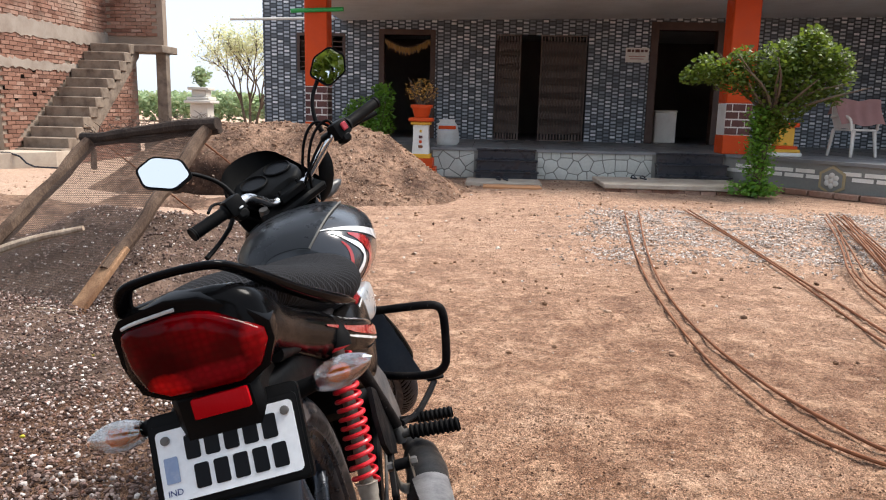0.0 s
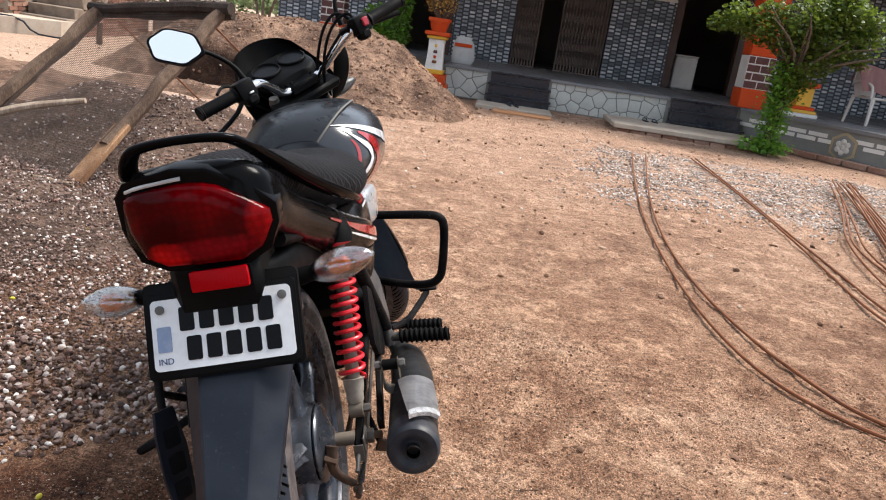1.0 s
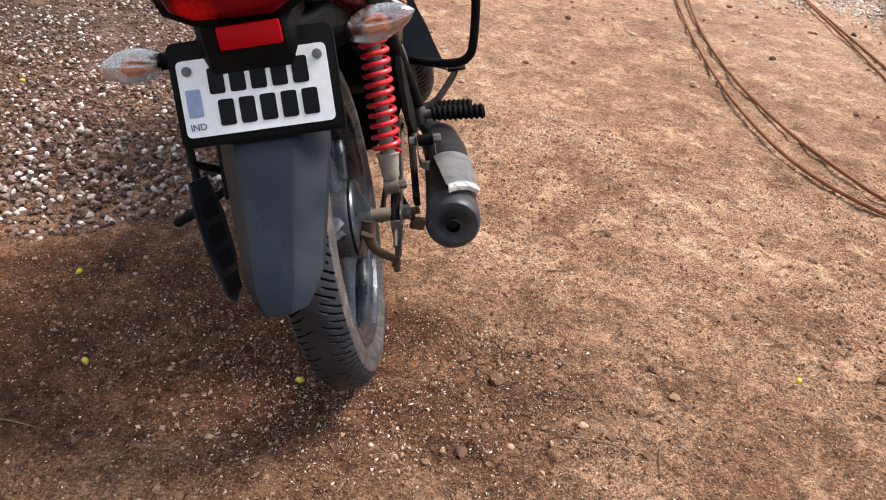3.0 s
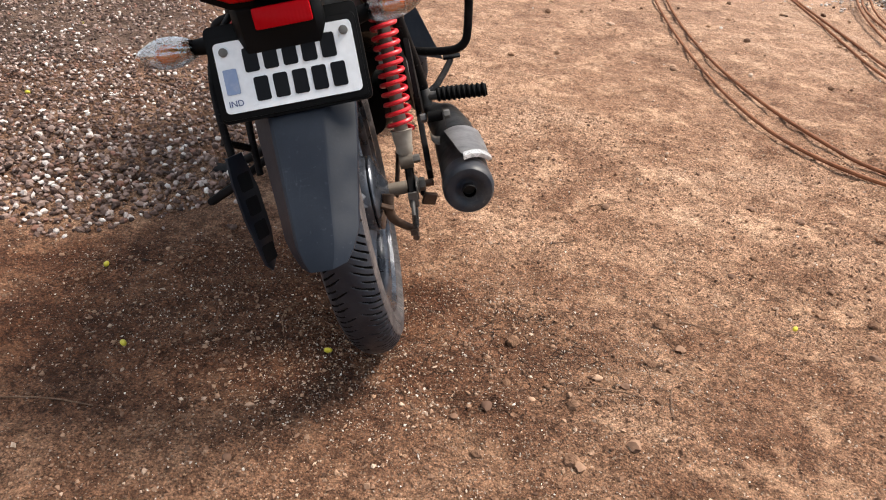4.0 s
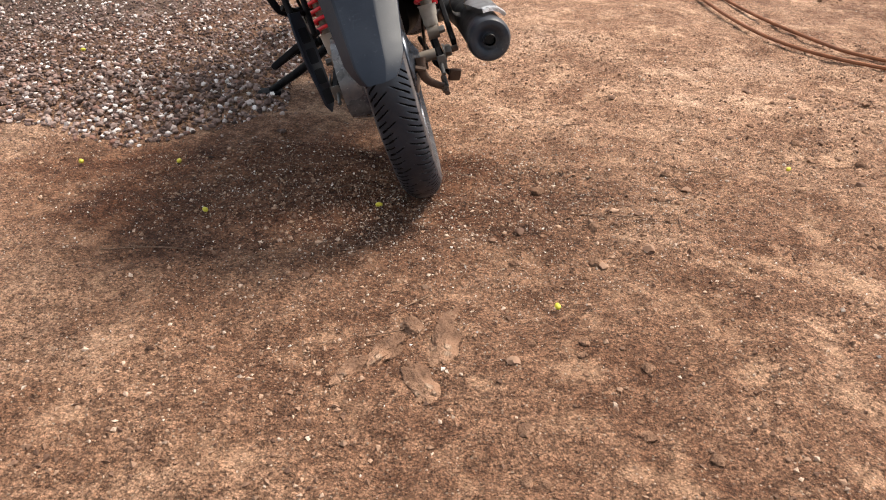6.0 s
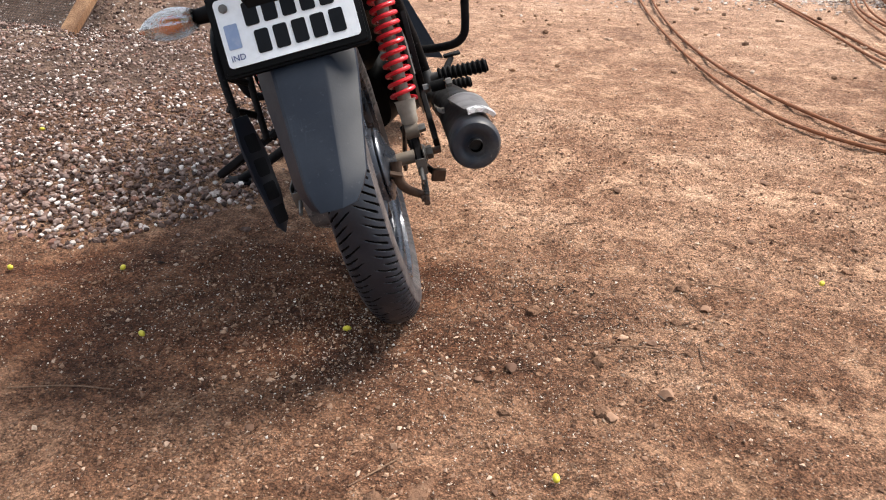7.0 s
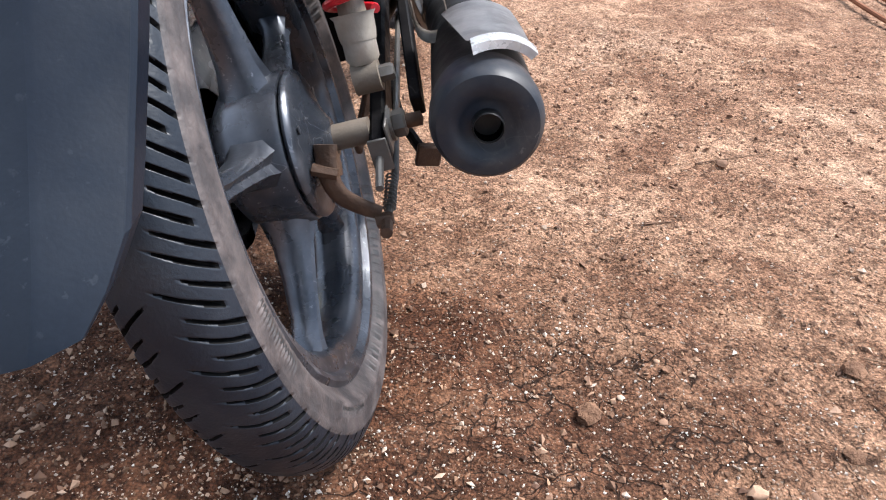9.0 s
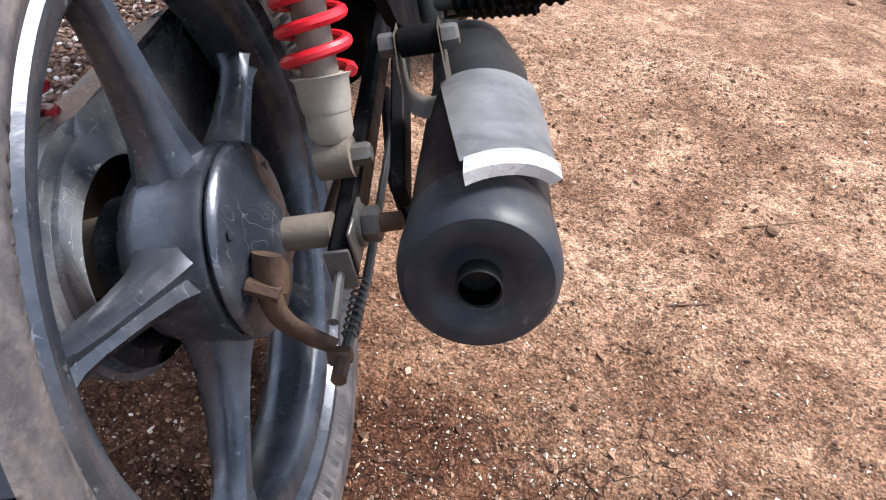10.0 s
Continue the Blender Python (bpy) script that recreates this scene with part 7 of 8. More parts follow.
# -- footrests --
for s in (1, -1):
    o = Vector((s * 0.178, 0.300, 0.368))
    tip = Vector((s * 0.312, 0.275, 0.366)) if s > 0 else Vector((-0.190, 0.300, 0.500))
    peg = part("pillion_footrest", tube([o, o.lerp(tip, 0.25)], 0.010, 12), DULL, bike, "ribbed rubber pillion footrest")
    bm = bmesh.new()
    rings = []
    for k in range(41):
        u = k / 40
        r = 0.0175 if k % 4 in (1, 2) else 0.0140
        c = o.lerp(tip, 0.18 + 0.82 * u)
        rings.append([c + Vector((0, r * 1.15 * math.cos(a), r * (0.8 if math.sin(a) < 0 else 1.0) * math.sin(a))) for a in [2 * math.pi * j / 14 for j in range(14)]])
    skin(bm, rings)
    part("rubber", bm, RUBBER, peg)
    part("pivot", bolt(o + Vector((0, 0, -0.018)), 0.012, 0.036, "z", 10), DULL, peg)
    a, b = Vector((s * 0.13, 0.66, 0.246)), Vector((s * 0.293, 0.645, 0.237))
    front = part("rider_footrest", tube([a, b], 0.011, 10), FRAME_PAINT, bike)
    bm = bmesh.new()
    rings = []
    for k in range(33):
        r = 0.020 if k % 4 in (1, 2) else 0.016
        c = a.lerp(b, 0.4 + 0.6 * k / 32)
        rings.append([c + Vector((0, r * math.cos(q), r * 0.8 * math.sin(q))) for q in [2 * math.pi * j / 12 for j in range(12)]])
    skin(bm, rings)
    part("rubber", bm, RUBBER, front)
part("footrest_hanger", slab([(0.30, 0.53), (0.45, 0.50), (0.61, 0.40), (0.72, 0.26), (0.71, 0.17), (0.63, 0.19), (0.50, 0.27), (0.395, 0.358), (0.33, 0.457)], 0.008, frame_of((0.142, 0, 0), (0, 1, 0), (0, 0, 1)), 0.002), worn("dusty_grey_alloy_plate", (0.060, 0.061, 0.066), (0.13, 0.12, 0.115), 0.5, 0.2, scale=7, amount=0.7), bike, "grey alloy footrest hanger plate")
pedal = part("brake_pedal", tube([(0.16, 0.58, 0.27), (0.20, 0.66, 0.25), (0.235, 0.74, 0.262), (0.26, 0.80, 0.275)], 0.009, 8, None, True, 1, 1), FRAME_PAINT, bike)
part("pedal_pad", box((0.05, 0.03, 0.008), (0.265, 0.805, 0.284), 0.003), RUBBER, pedal)

# -- side stand, saree guard --
inv = bike.matrix_basis.inverted()
foot = inv @ Vector((-0.60, 1.76, 0.012))
stand = part("side_stand", tube([(-0.13, 0.55, 0.27), Vector((-0.13, 0.55, 0.27)).lerp(foot, 0.55) + Vector((0, 0, -0.01)), foot], [0.014, 0.013, 0.012], 12, None, True, 1, 1), FRAME_PAINT, bike, "black side stand, folded out")
m = Matrix.Translation(inv @ Vector((-0.605, 1.755, 0.008))) @ inv.to_3x3().to_4x4()
part("stand_foot", box((0.075, 0.05, 0.010), m.translation, 0.003, inv.to_3x3().to_4x4()), FRAME_PAINT, stand)
guard = part("saree_guard", tube([(-0.140, 0.10, 0.66), (-0.155, -0.04, 0.64), (-0.148, -0.13, 0.59), (-0.134, -0.190, 0.51)], 0.0065, 10, None, True, 1, 2), FRAME_PAINT, bike, "black saree guard on the chain side")
part("guard_bar", tube([(-0.110, 0.10, 0.64), (-0.118, -0.03, 0.60), (-0.115, -0.10, 0.54), (-0.108, -0.16, 0.46)], 0.006, 10, None, True, 1, 2), FRAME_PAINT, guard)
for k in range(3):
    part("rung", tube([(-0.152, -0.075 - 0.04 * k, 0.615 - 0.045 * k), (-0.114, -0.05 - 0.04 * k, 0.585 - 0.045 * k)], 0.006, 8), FRAME_PAINT, guard)
part("footrest_rod", tube([(-0.120, -0.02, 0.43), (-0.17, -0.085, 0.42), (-0.212, -0.129, 0.414), (-0.15, -0.130, 0.44)], 0.0075, 8), FRAME_PAINT, guard)
gp = frame_of((-0.128, -0.205, 0.520), Vector((0.07, -0.25, -0.95)), Vector((0.36, 0.93, -0.10)))
plate = part("guard_plate", slab([(0.0, -0.020), (0.0, 0.020), (0.06, 0.032), (0.13, 0.030), (0.180, 0.016), (0.195, 0.0), (0.180, -0.014), (0.10, -0.026), (0.04, -0.026)], 0.004, gp, 0.0012), FENDER, guard, "grey plate of the saree guard")
# slots are thin black pieces standing in for dark openings
for k in range(4):
    u = 0.030 + 0.040 * k
    part("slot", slab(round_rect(u, -0.012, u + 0.029, 0.020, 0.004, 2), 0.0052, gp @ Matrix.Translation((0, 0, -0.0006))), INK, plate)

# -- rear mudguard and number plate --
rings = []
for k, (z, y, w, d) in enumerate(((0.66, -0.165, 0.082, 0.044), (0.60, -0.235, 0.082, 0.054), (0.55, -0.283, 0.076, 0.058), (0.50, -0.331, 0.067, 0.058), (0.46, -0.371, 0.0595, 0.056), (0.440, -0.391, 0.0560, 0.052), (0.424, -0.405, 0.046, 0.040), (0.412, -0.413, 0.034, 0.024))):
    o = 0.003
    out = [(o - w, y + d * 0.95, z), (o - w * 0.97, y + d * 0.70, z), (o - w * 0.62, y + d * 0.08, z), (o - w * 0.55, y + d * 0.02, z), (o - w * 0.1, y - 0.001, z), (o + w * 0.36, y + d * 0.0, z), (o + w * 0.43, y + d * 0.035, z), (o + w * 0.97, y + d * 0.52, z), (o + w, y + d * 0.62, z), (o + w, y + d * 0.95, z)]
    inn = [(x * 0.96, yy + 0.005, zz) for x, yy, zz in out[::-1]]
    rings.append(out + inn)
bm = bmesh.new()
skin(bm, rings)
part("rear_mudguard", bm, FENDER, bike, "dusty blue-black plastic rear mudguard", sharp=14)
pbl, up = Vector((0, -0.250, 0.600)), Vector((0, 0.042, 0.094)).normalized()
place = frame_of(pbl, (1, 0, 0), up)


holder = part("plate_holder", slab(round_rect(-0.111, -0.013, 0.111, 0.125, 0.008), 0.012, place @ Matrix.Translation((0, 0, -0.012)), 0.002), PLASTIC, bike, "black number plate holder")
part("holder_rim", slab(round_rect(-0.107, -0.009, 0.107, 0.109, 0.006), 0.004, place, 0.0015), PLASTIC, holder)
nplate = part("number_plate", slab(round_rect(-0.1, 0.0, 0.1, 0.1, 0.007), 0.0012, place @ Matrix.Translation((0, 0, 0.0042)), 0.0), PLATE, holder, "white number plate with two rows of marks")
for row, u0, n_, w, gap, v in ((0, -0.060, 5, 0.021, 0.007, 0.053), (1, -0.052, 5, 0.021, 0.007, 0.011)):
    for k in range(n_):
        u = u0 + k * (w + gap)
        part("mark", slab(round_rect(u, v, u + w, v + 0.034, 0.003, 2), 0.001, place @ Matrix.Translation((0, 0, 0.0056))), INK, nplate)
ind = bpy.data.curves.new("country_code", "FONT")
ind.body, ind.size, ind.extrude = "IND", 0.0125, 0.0003
ind_ob = new("country_code", ind)
bpy.context.view_layer.update()
ind_me = bpy.data.meshes.new_from_object(ind_ob)
bpy.data.objects.remove(ind_ob)
ind_me.materials.append(worn("blue_plate_ink", (0.03, 0.05, 0.16), (0.06, 0.08, 0.2), 0.5))
ind_ob = new("country_code", ind_me)
ind_ob.parent, ind_ob.matrix_basis = nplate, place @ Matrix.Translation((-0.094, 0.009, 0.0060))
part("blue_strip", slab(round_rect(-0.093, 0.026, -0.073, 0.062, 0.002, 2), 0.0008, place @ Matrix.Translation((0, 0, 0.0056))), BLUE, nplate)
for u in (-0.086, 0.088):
    part("plate_bolt", slab([(u + 0.0065 * math.cos(a), 0.086 + 0.0065 * math.sin(a)) for a in [k * math.pi / 8 for k in range(16)]], 0.004, place @ Matrix.Translation((0, 0, 0.0056)), 0.0015), DULL, nplate)

# -- tail: lamp, cowl, reflector, indicators --
TAIL = [(-0.236, -0.005, 0.820, 0.078, 0.048, 0.050), (-0.215, -0.005, 0.812, 0.104, 0.070, 0.066), (-0.175, -0.004, 0.806, 0.112, 0.064, 0.060), (-0.13, -0.002, 0.786, 0.113, 0.054, 0.056), (-0.05, 0.0, 0.752, 0.116, 0.050, 0.056), (0.06, 0.002, 0.704, 0.132, 0.056, 0.056), (0.18, 0.004, 0.656, 0.152, 0.050, 0.058), (0.30, 0.006, 0.616, 0.168, 0.048, 0.062), (0.39, 0.006, 0.590, 0.173, 0.042, 0.056), (0.44, 0.006, 0.580, 0.155, 0.028, 0.036)]
cowl = part("tail_cowl", lofted(TAIL, 40, 3.2), GLOSS, bike, "gloss black tail cowl")
bm = bmesh.new()
outline = [(-0.092, 0.034), (-0.088, 0.046), (-0.073, 0.054), (-0.013, 0.060), (0.021, 0.057), (0.039, 0.051), (0.071, 0.030), (0.099, 0.006), (0.099, -0.012), (0.081, -0.044), (0.052, -0.058), (-0.05, -0.054), (-0.080, -0.040), (-0.092, 0.0)]
lamp_place = frame_of((-0.002, -0.236, 0.80), (1, 0, 0), Vector((0, -0.10, 1)))
surround = [(-0.104, 0.048), (-0.086, 0.068), (-0.015, 0.082), (0.030, 0.076), (0.080, 0.046), (0.109, 0.012), (0.108, -0.016), (0.090, -0.052), (0.057, -0.069), (-0.055, -0.065), (-0.093, -0.048), (-0.107, 0.0)]
slab(surround, 0.036, Matrix.Translation((0, 0, -0.036)), 0.006, bm)
for v in bm.verts:
    v.co.z -= 1.3 * v.co.x ** 2
bm.transform(lamp_place)
part("lamp_surround", bm, GLOSS, bike, "gloss black frame round the tail lamp")
bm = bmesh.new()
centre = Vector((-0.005, 0.0))
rings = []
for k, (scale, out) in enumerate(((1.0, -0.02), (1.0, 0.003), (0.975, 0.008), (0.90, 0.012), (0.6, 0.016), (0.25, 0.018), (0.03, 0.0185))):
    dense = []
    for (u0, v0), (u1, v1) in zip(outline, outline[1:] + outline[:1]):
        for j in range(4):
            q = Vector((u0 + (u1 - u0) * j / 4, v0 + (v1 - v0) * j / 4))
            q = centre + (q - centre) * scale
            curve = -0.13 * q.x * q.x / 0.1
            dense.append(lamp_place @ Vector((q.x, q.y, out + curve)))
    rings.append(dense)
skin(bm, rings)
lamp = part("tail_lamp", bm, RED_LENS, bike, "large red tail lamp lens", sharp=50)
part("lamp_bowl", slab([(u * 0.95, v * 0.95) for u, v in outline], 0.006, lamp_place @ Matrix.Translation((0, 0, -0.012))), SILVER, lamp)
part("lamp_bulb", lathe([(-0.012, 0.0), (-0.008, 0.010), (0.0, 0.012), (0.008, 0.010), (0.012, 0.0)], 16, "x", lamp_place @ Vector((-0.03, -0.02, -0.004))), SWITCH_RED, lamp)
# pale strip added for the white reflection along the lamp's top
bm = tube([lamp_place @ Vector(p) for p in ((-0.082, 0.056, -0.004), (-0.066, 0.061, 0.0), (-0.020, 0.066, 0.003), (-0.004, 0.067, 0.003))], 0.0032, 6, None, True, 0.6, 1)
part("lamp_glint", bm, worn("lamp_edge_glint", (0.42, 0.41, 0.41), (0.25, 0.24, 0.24), 0.35, 0.3), lamp, "pale strip painted as a reflection on the lamp's edge")
bm = span((-0.062, -0.225, 0.662), (0.066, -0.10, 0.745), 0.012)
part("lamp_bracket", bm, PLASTIC, bike)
ref_place = frame_of((0.014, -0.238, 0.722), (1, 0, 0), Vector((0, 0.12, 1)))
part("rear_reflector", slab(round_rect(-0.040, -0.0145, 0.040, 0.0145, 0.003, 2), 0.008, ref_place, 0.002), RED_REFLECTOR, bike, "small rectangular red reflector")
part("under_tail", lofted([(-0.19, 0, 0.70, 0.062, 0.03, 0.03), (-0.10, 0, 0.68, 0.085, 0.04, 0.05), (0.10, 0, 0.66, 0.10, 0.06, 0.06), (0.40, 0, 0.62, 0.09, 0.06, 0.08)], 28, 3.5), PLASTIC, bike)


def indicator(at, out, sub, tilt=0.0):
    """A teardrop lamp: lens and shell round an amber bulb; out points to its tip."""
    at, out = Vector(at), Vector(out).normalized()
    back = Vector((0, -1, 0)) if sub == "rear" else Vector((0, 1, 0))
    upv = out.cross(back)
    if upv.z < 0:
        upv = -upv
    m = Matrix((out, back, upv)).transposed().to_4x4()
    m.translation = at

    def shell(lo, hi, depth, grow=1.0):
        bm = bmesh.new()
        rings = []
        for k in range(13):
            u = k / 12
            h = 0.0265 * grow * math.sin(math.pi * min(1.0, (0.10 + 0.9 * u))) ** 0.6 * (1 - 0.15 * u)
            ring = []
            for j in range(13):
                a = lo + (hi - lo) * j / 12
                ring.append(m @ Vector((0.098 * u, depth * h * math.cos(a), h * math.sin(a))))
            rings.append(ring)
        skin(bm, rings, False, False)
        bmesh.ops.solidify(bm, geom=bm.faces[:], thickness=0.0018)
        return bm

    lampo = part("indicator", shell(radians(90), radians(270), 0.9), worn("grey_lamp_shell", (0.10, 0.10, 0.105), (0.16, 0.15, 0.14), 0.35) if sub == "front" else CHROME, bike, "teardrop indicator with clear lens")
    part("lens", shell(radians(-90), radians(90), 1.0, 1.01), CLEAR_LENS, lampo)
    part("bulb", tube([m @ Vector((0.026, 0.002, 0)), m @ Vector((0.035, 0.002, 0)), m @ Vector((0.052, 0.002, 0)), m @ Vector((0.058, 0.002, 0))], [0.005, 0.0095, 0.0095, 0.003], 14), ORANGE_BULB, lampo)
    part("stalk", tube([m @ Vector((0.006, -0.004, 0)), m @ Vector((-0.03, -0.004, 0)), m @ Vector((-0.062, -0.002, 0))], [0.012, 0.0145, 0.016], 14), RUBBER, lampo)
    return lampo


indicator((0.122, -0.130, 0.677), (1.0, 0.02, 0.19), "rear")
indicator((-0.155, -0.112, 0.668), (-1.0, 0.02, 0.0), "rear")

# grab rail
right = [(0.176, 0.180, 0.712), (0.166, 0.110, 0.738), (0.142, 0.030, 0.772), (0.108, -0.060, 0.822), (0.088, -0.135, 0.864), (0.074, -0.205, 0.897)]
left = [(-0.064, -0.236, 0.906), (-0.078, -0.222, 0.888), (-0.090, -0.195, 0.868), (-0.098, -0.11, 0.830), (-0.122, 0.0, 0.780), (-0.140, 0.085, 0.752)]
rail = right + [(0.058, -0.234, 0.912), (0.0, -0.242, 0.916), (-0.050, -0.240, 0.912)] + left
wide = [0.005, 0.0155, 0.0180, 0.0165, 0.0140, 0.0115]
part("grab_rail", tube(rail, wide + [0.0100, 0.0095, 0.0105] + [0.0125, 0.0135, 0.014, 0.015, 0.015, 0.011], 18, None, True, 0.6, 2), GLOSS, bike, "gloss black alloy grab rail")

# seat
SEAT = [(-0.165, 0.0, 0.842, 0.045, 0.020, 0.03), (-0.13, 0.0, 0.838, 0.082, 0.032, 0.05), (-0.02, 0.0, 0.818, 0.108, 0.048, 0.06), (0.12, 0.0, 0.780, 0.126, 0.056, 0.06), (0.25, 0.0, 0.742, 0.144, 0.064, 0.065), (0.36, 0.004, 0.714, 0.162, 0.072, 0.07), (0.46, 0.008, 0.704, 0.166, 0.075, 0.07), (0.53, 0.010, 0.704, 0.146, 0.068, 0.065), (0.59, 0.010, 0.704, 0.10, 0.042, 0.05)]
part("seat", lofted(SEAT, 40, 2.25), NET, bike, "seat under a black netted cover")

# extra glossy strips, added so that the cowl's ridge shows a highlight
EDGE = worn("ridge_highlight_gloss", (0.006, 0.006, 0.007), (0.02, 0.02, 0.02), 0.2, spec=0.9, relief=0.0)
for s in (1, -1):
    deg = (lambda d: d) if s > 0 else (lambda d: 180 - d)
    part("cowl_highlight", decal(TAIL, 3.2, 40, [(0.10, deg(58), 2.0), (0.25, deg(58), 6.0), (0.45, deg(52), 5.0), (0.66, deg(42), 2.5)], 0.0012), EDGE, cowl)
# side stripes and panels
for s in (1, -1):
    deg = (lambda d: d) if s > 0 else (lambda d: 180 - d)
    part("stripe", decal(TAIL, 3.2, 40, [(0.55, deg(2), 0.8), (0.66, deg(3), 2.6), (0.80, deg(1), 4.2), (0.92, deg(-2), 5.0)]), RED_DECAL, cowl, "red side stripe")
    part("stripe", decal(TAIL, 3.2, 40, [(0.61, deg(-3), 0.5), (0.70, deg(-4), 1.6), (0.80, deg(-8), 2.0), (0.92, deg(-13), 2.2)], 0.0022), WHITE_DECAL, cowl, "white side stripe")
    for q, (u, w) in enumerate(((0.595, 4.2), (0.635, 2.4), (0.665, 2.4), (0.695, 2.4), (0.725, 2.4))):
        part("badge_mark", decal(TAIL, 3.2, 40, [(u, deg(25), w), (u + 0.012, deg(24), w), (u + 0.017, deg(23), w * 0.6)], 0.002), WHITE_DECAL, cowl)
    PANEL = [(0.20, s * 0.095, 0.60, 0.05, 0.045, 0.04), (0.32, s * 0.100, 0.585, 0.062, 0.085, 0.10), (0.45, s * 0.100, 0.575, 0.064, 0.095, 0.13), (0.56, s * 0.098, 0.57, 0.058, 0.09, 0.11), (0.63, s * 0.092, 0.565, 0.04, 0.06, 0.07)]
    panel = part("side_panel", lofted(PANEL, 32, 3.0), BROWN_GLOSS, bike, "dark glossy side panel")
    part("panel_stripe", decal(PANEL, 3.0, 32, [(0.40, deg(48), 6), (0.70, deg(44), 7), (0.92, deg(38), 6)]), RED_DECAL, panel, "red stripe")
    part("panel_line", decal(PANEL, 3.0, 32, [(0.40, deg(36), 2), (0.70, deg(31), 2.4), (0.92, deg(22), 2.4)], 0.0022), WHITE_DECAL, panel, "white line")
    part("knee_panel", lofted([(0.50, s * 0.128, 0.620, 0.016, 0.020, 0.04), (0.58, s * 0.146, 0.617, 0.020, 0.030, 0.060), (0.70, s * 0.150, 0.607, 0.020, 0.027, 0.066), (0.80, s * 0.14, 0.60, 0.012, 0.012, 0.04)], 24, 2.8), SILVER, bike, "silver panel below the tank")

# -- fuel tank --
TANK = [(0.550, 0.014, 0.722, 0.080, 0.060, 0.060), (0.580, 0.016, 0.724, 0.126, 0.094, 0.095), (0.65, 0.020, 0.728, 0.160, 0.116, 0.120), (0.77, 0.022, 0.730, 0.178, 0.120, 0.130), (0.89, 0.022, 0.728, 0.181, 0.117, 0.130), (0.97, 0.020, 0.730, 0.164, 0.102, 0.120), (1.02, 0.020, 0.730, 0.112, 0.070, 0.090)]
tank = part("fuel_tank", lofted(TANK, 56, 2.35, 3), TANK_PAINT, bike, "gloss black fuel tank with red and white graphics")


def tank_mark(name, path, lift, material, label):
    part(name, decal(TANK, 2.35, 56, path, lift), material, tank, label)


tank_mark("swoosh", [(0.17, 60, 0.6), (0.22, 46, 2.2), (0.27, 35, 3.6), (0.38, 18, 4.6), (0.55, 1, 4.6), (0.75, -8, 2.0)], 0.0022, WHITE_DECAL, "white swoosh")
tank_mark("swoosh", [(0.185, 46, 0.8), (0.195, 38, 2.0), (0.23, 18, 3.4), (0.335, -2, 4.4), (0.31, -12, 4.4), (0.25, -22, 4.0), (0.21, -34, 2.8), (0.19, -46, 1.2)], 0.0026, WHITE_DECAL, "white hooked swoosh")
tank_mark("flame", [(0.27, 26, 2), (0.33, 12, 6), (0.42, -4, 9), (0.40, -20, 10), (0.34, -36, 8), (0.28, -52, 3)], 0.0014, RED_DECAL, "red flame shape")
tank_mark("flame", [(0.185, 24, 1.5), (0.205, 10, 5), (0.205, -3, 6), (0.17, -14, 3)], 0.0014, RED_DECAL, "red flame shape")
tank_mark("lower_swoosh", [(0.62, -24, 0.8), (0.52, -32, 2.2), (0.42, -44, 2.6), (0.34, -56, 1.2)], 0.0022, WHITE_DECAL, "thin white line")
fine = refine(TANK, 3)
cover = [(y, cx, zc, w + 0.004, up + 0.005, down + 0.004) for y, cx, zc, w, up, down in TANK]
bm = bmesh.new()
rows = []
for y, cx, zc, w, up, down in refine(cover, 3):
    row = []
    for k in range(33):
        a = radians(58 + (218 - 58) * k / 32)
        c, s = math.cos(a), math.sin(a)
        row.append((cx + w * math.copysign(abs(c) ** (2 / 2.35), c), y, zc + (up if s > 0 else down) * math.copysign(abs(s) ** (2 / 2.35), s)))
    rows.append(row)
skin(bm, rows, False, False)
bmesh.ops.solidify(bm, geom=bm.faces[:], thickness=-0.003)
tcover = part("tank_cover", bm, REXINE, tank, "black vinyl tank cover")
for k in (0, 20):
    part("piping", tube([Vector(r[k]) for r in rows], 0.0028, 6), PIPING, tcover)

# -- engine, frame tubes, crash guard --
part("frame_tube", tube([(0, 0.50, 0.66), (0, 0.72, 0.62), (0, 0.92, 0.70), (0, 1.02, 0.86)], 0.022, 12, None, True, 1, 2), FRAME_PAINT, bike)
part("down_tube", tube([(0, 0.99, 0.80), (0, 0.96, 0.55), (0, 0.90, 0.30), (0, 0.70, 0.19), (0, 0.45, 0.24), (0, 0.42, 0.55)], 0.017, 12, None, True, 1, 2), FRAME_PAINT, bike)
for s in (1, -1):
    part("seat_tube", tube([(s * 0.09, 0.55, 0.66), (s * 0.105, 0.30, 0.68), (s * 0.105, 0.05, 0.70), (s * 0.08, -0.14, 0.74)], 0.013, 10, None, True, 1, 1), FRAME_PAINT, bike)
engine = part("engine", lofted([(0.46, 0, 0.30, 0.07, 0.07, 0.07), (0.54, 0, 0.31, 0.105, 0.10, 0.09), (0.68, 0, 0.31, 0.118, 0.10, 0.10), (0.80, 0, 0.30, 0.105, 0.09, 0.09), (0.88, 0, 0.29, 0.06, 0.05, 0.06)], 32, 3.2), PLASTIC, bike, "black engine casing")
for s in (1, -1):
    bm = lathe([(0.0, 0.0), (0.0, 0.078), (0.018, 0.075), (0.027, 0.062), (0.03, 0.0)], 36, "x")
    bm.transform(Matrix.Translation((s * 0.115, 0.66, 0.31)) @ Matrix.Diagonal((s, 1, 1, 1)))
    part("casing_cover", bm, PLASTIC, engine)
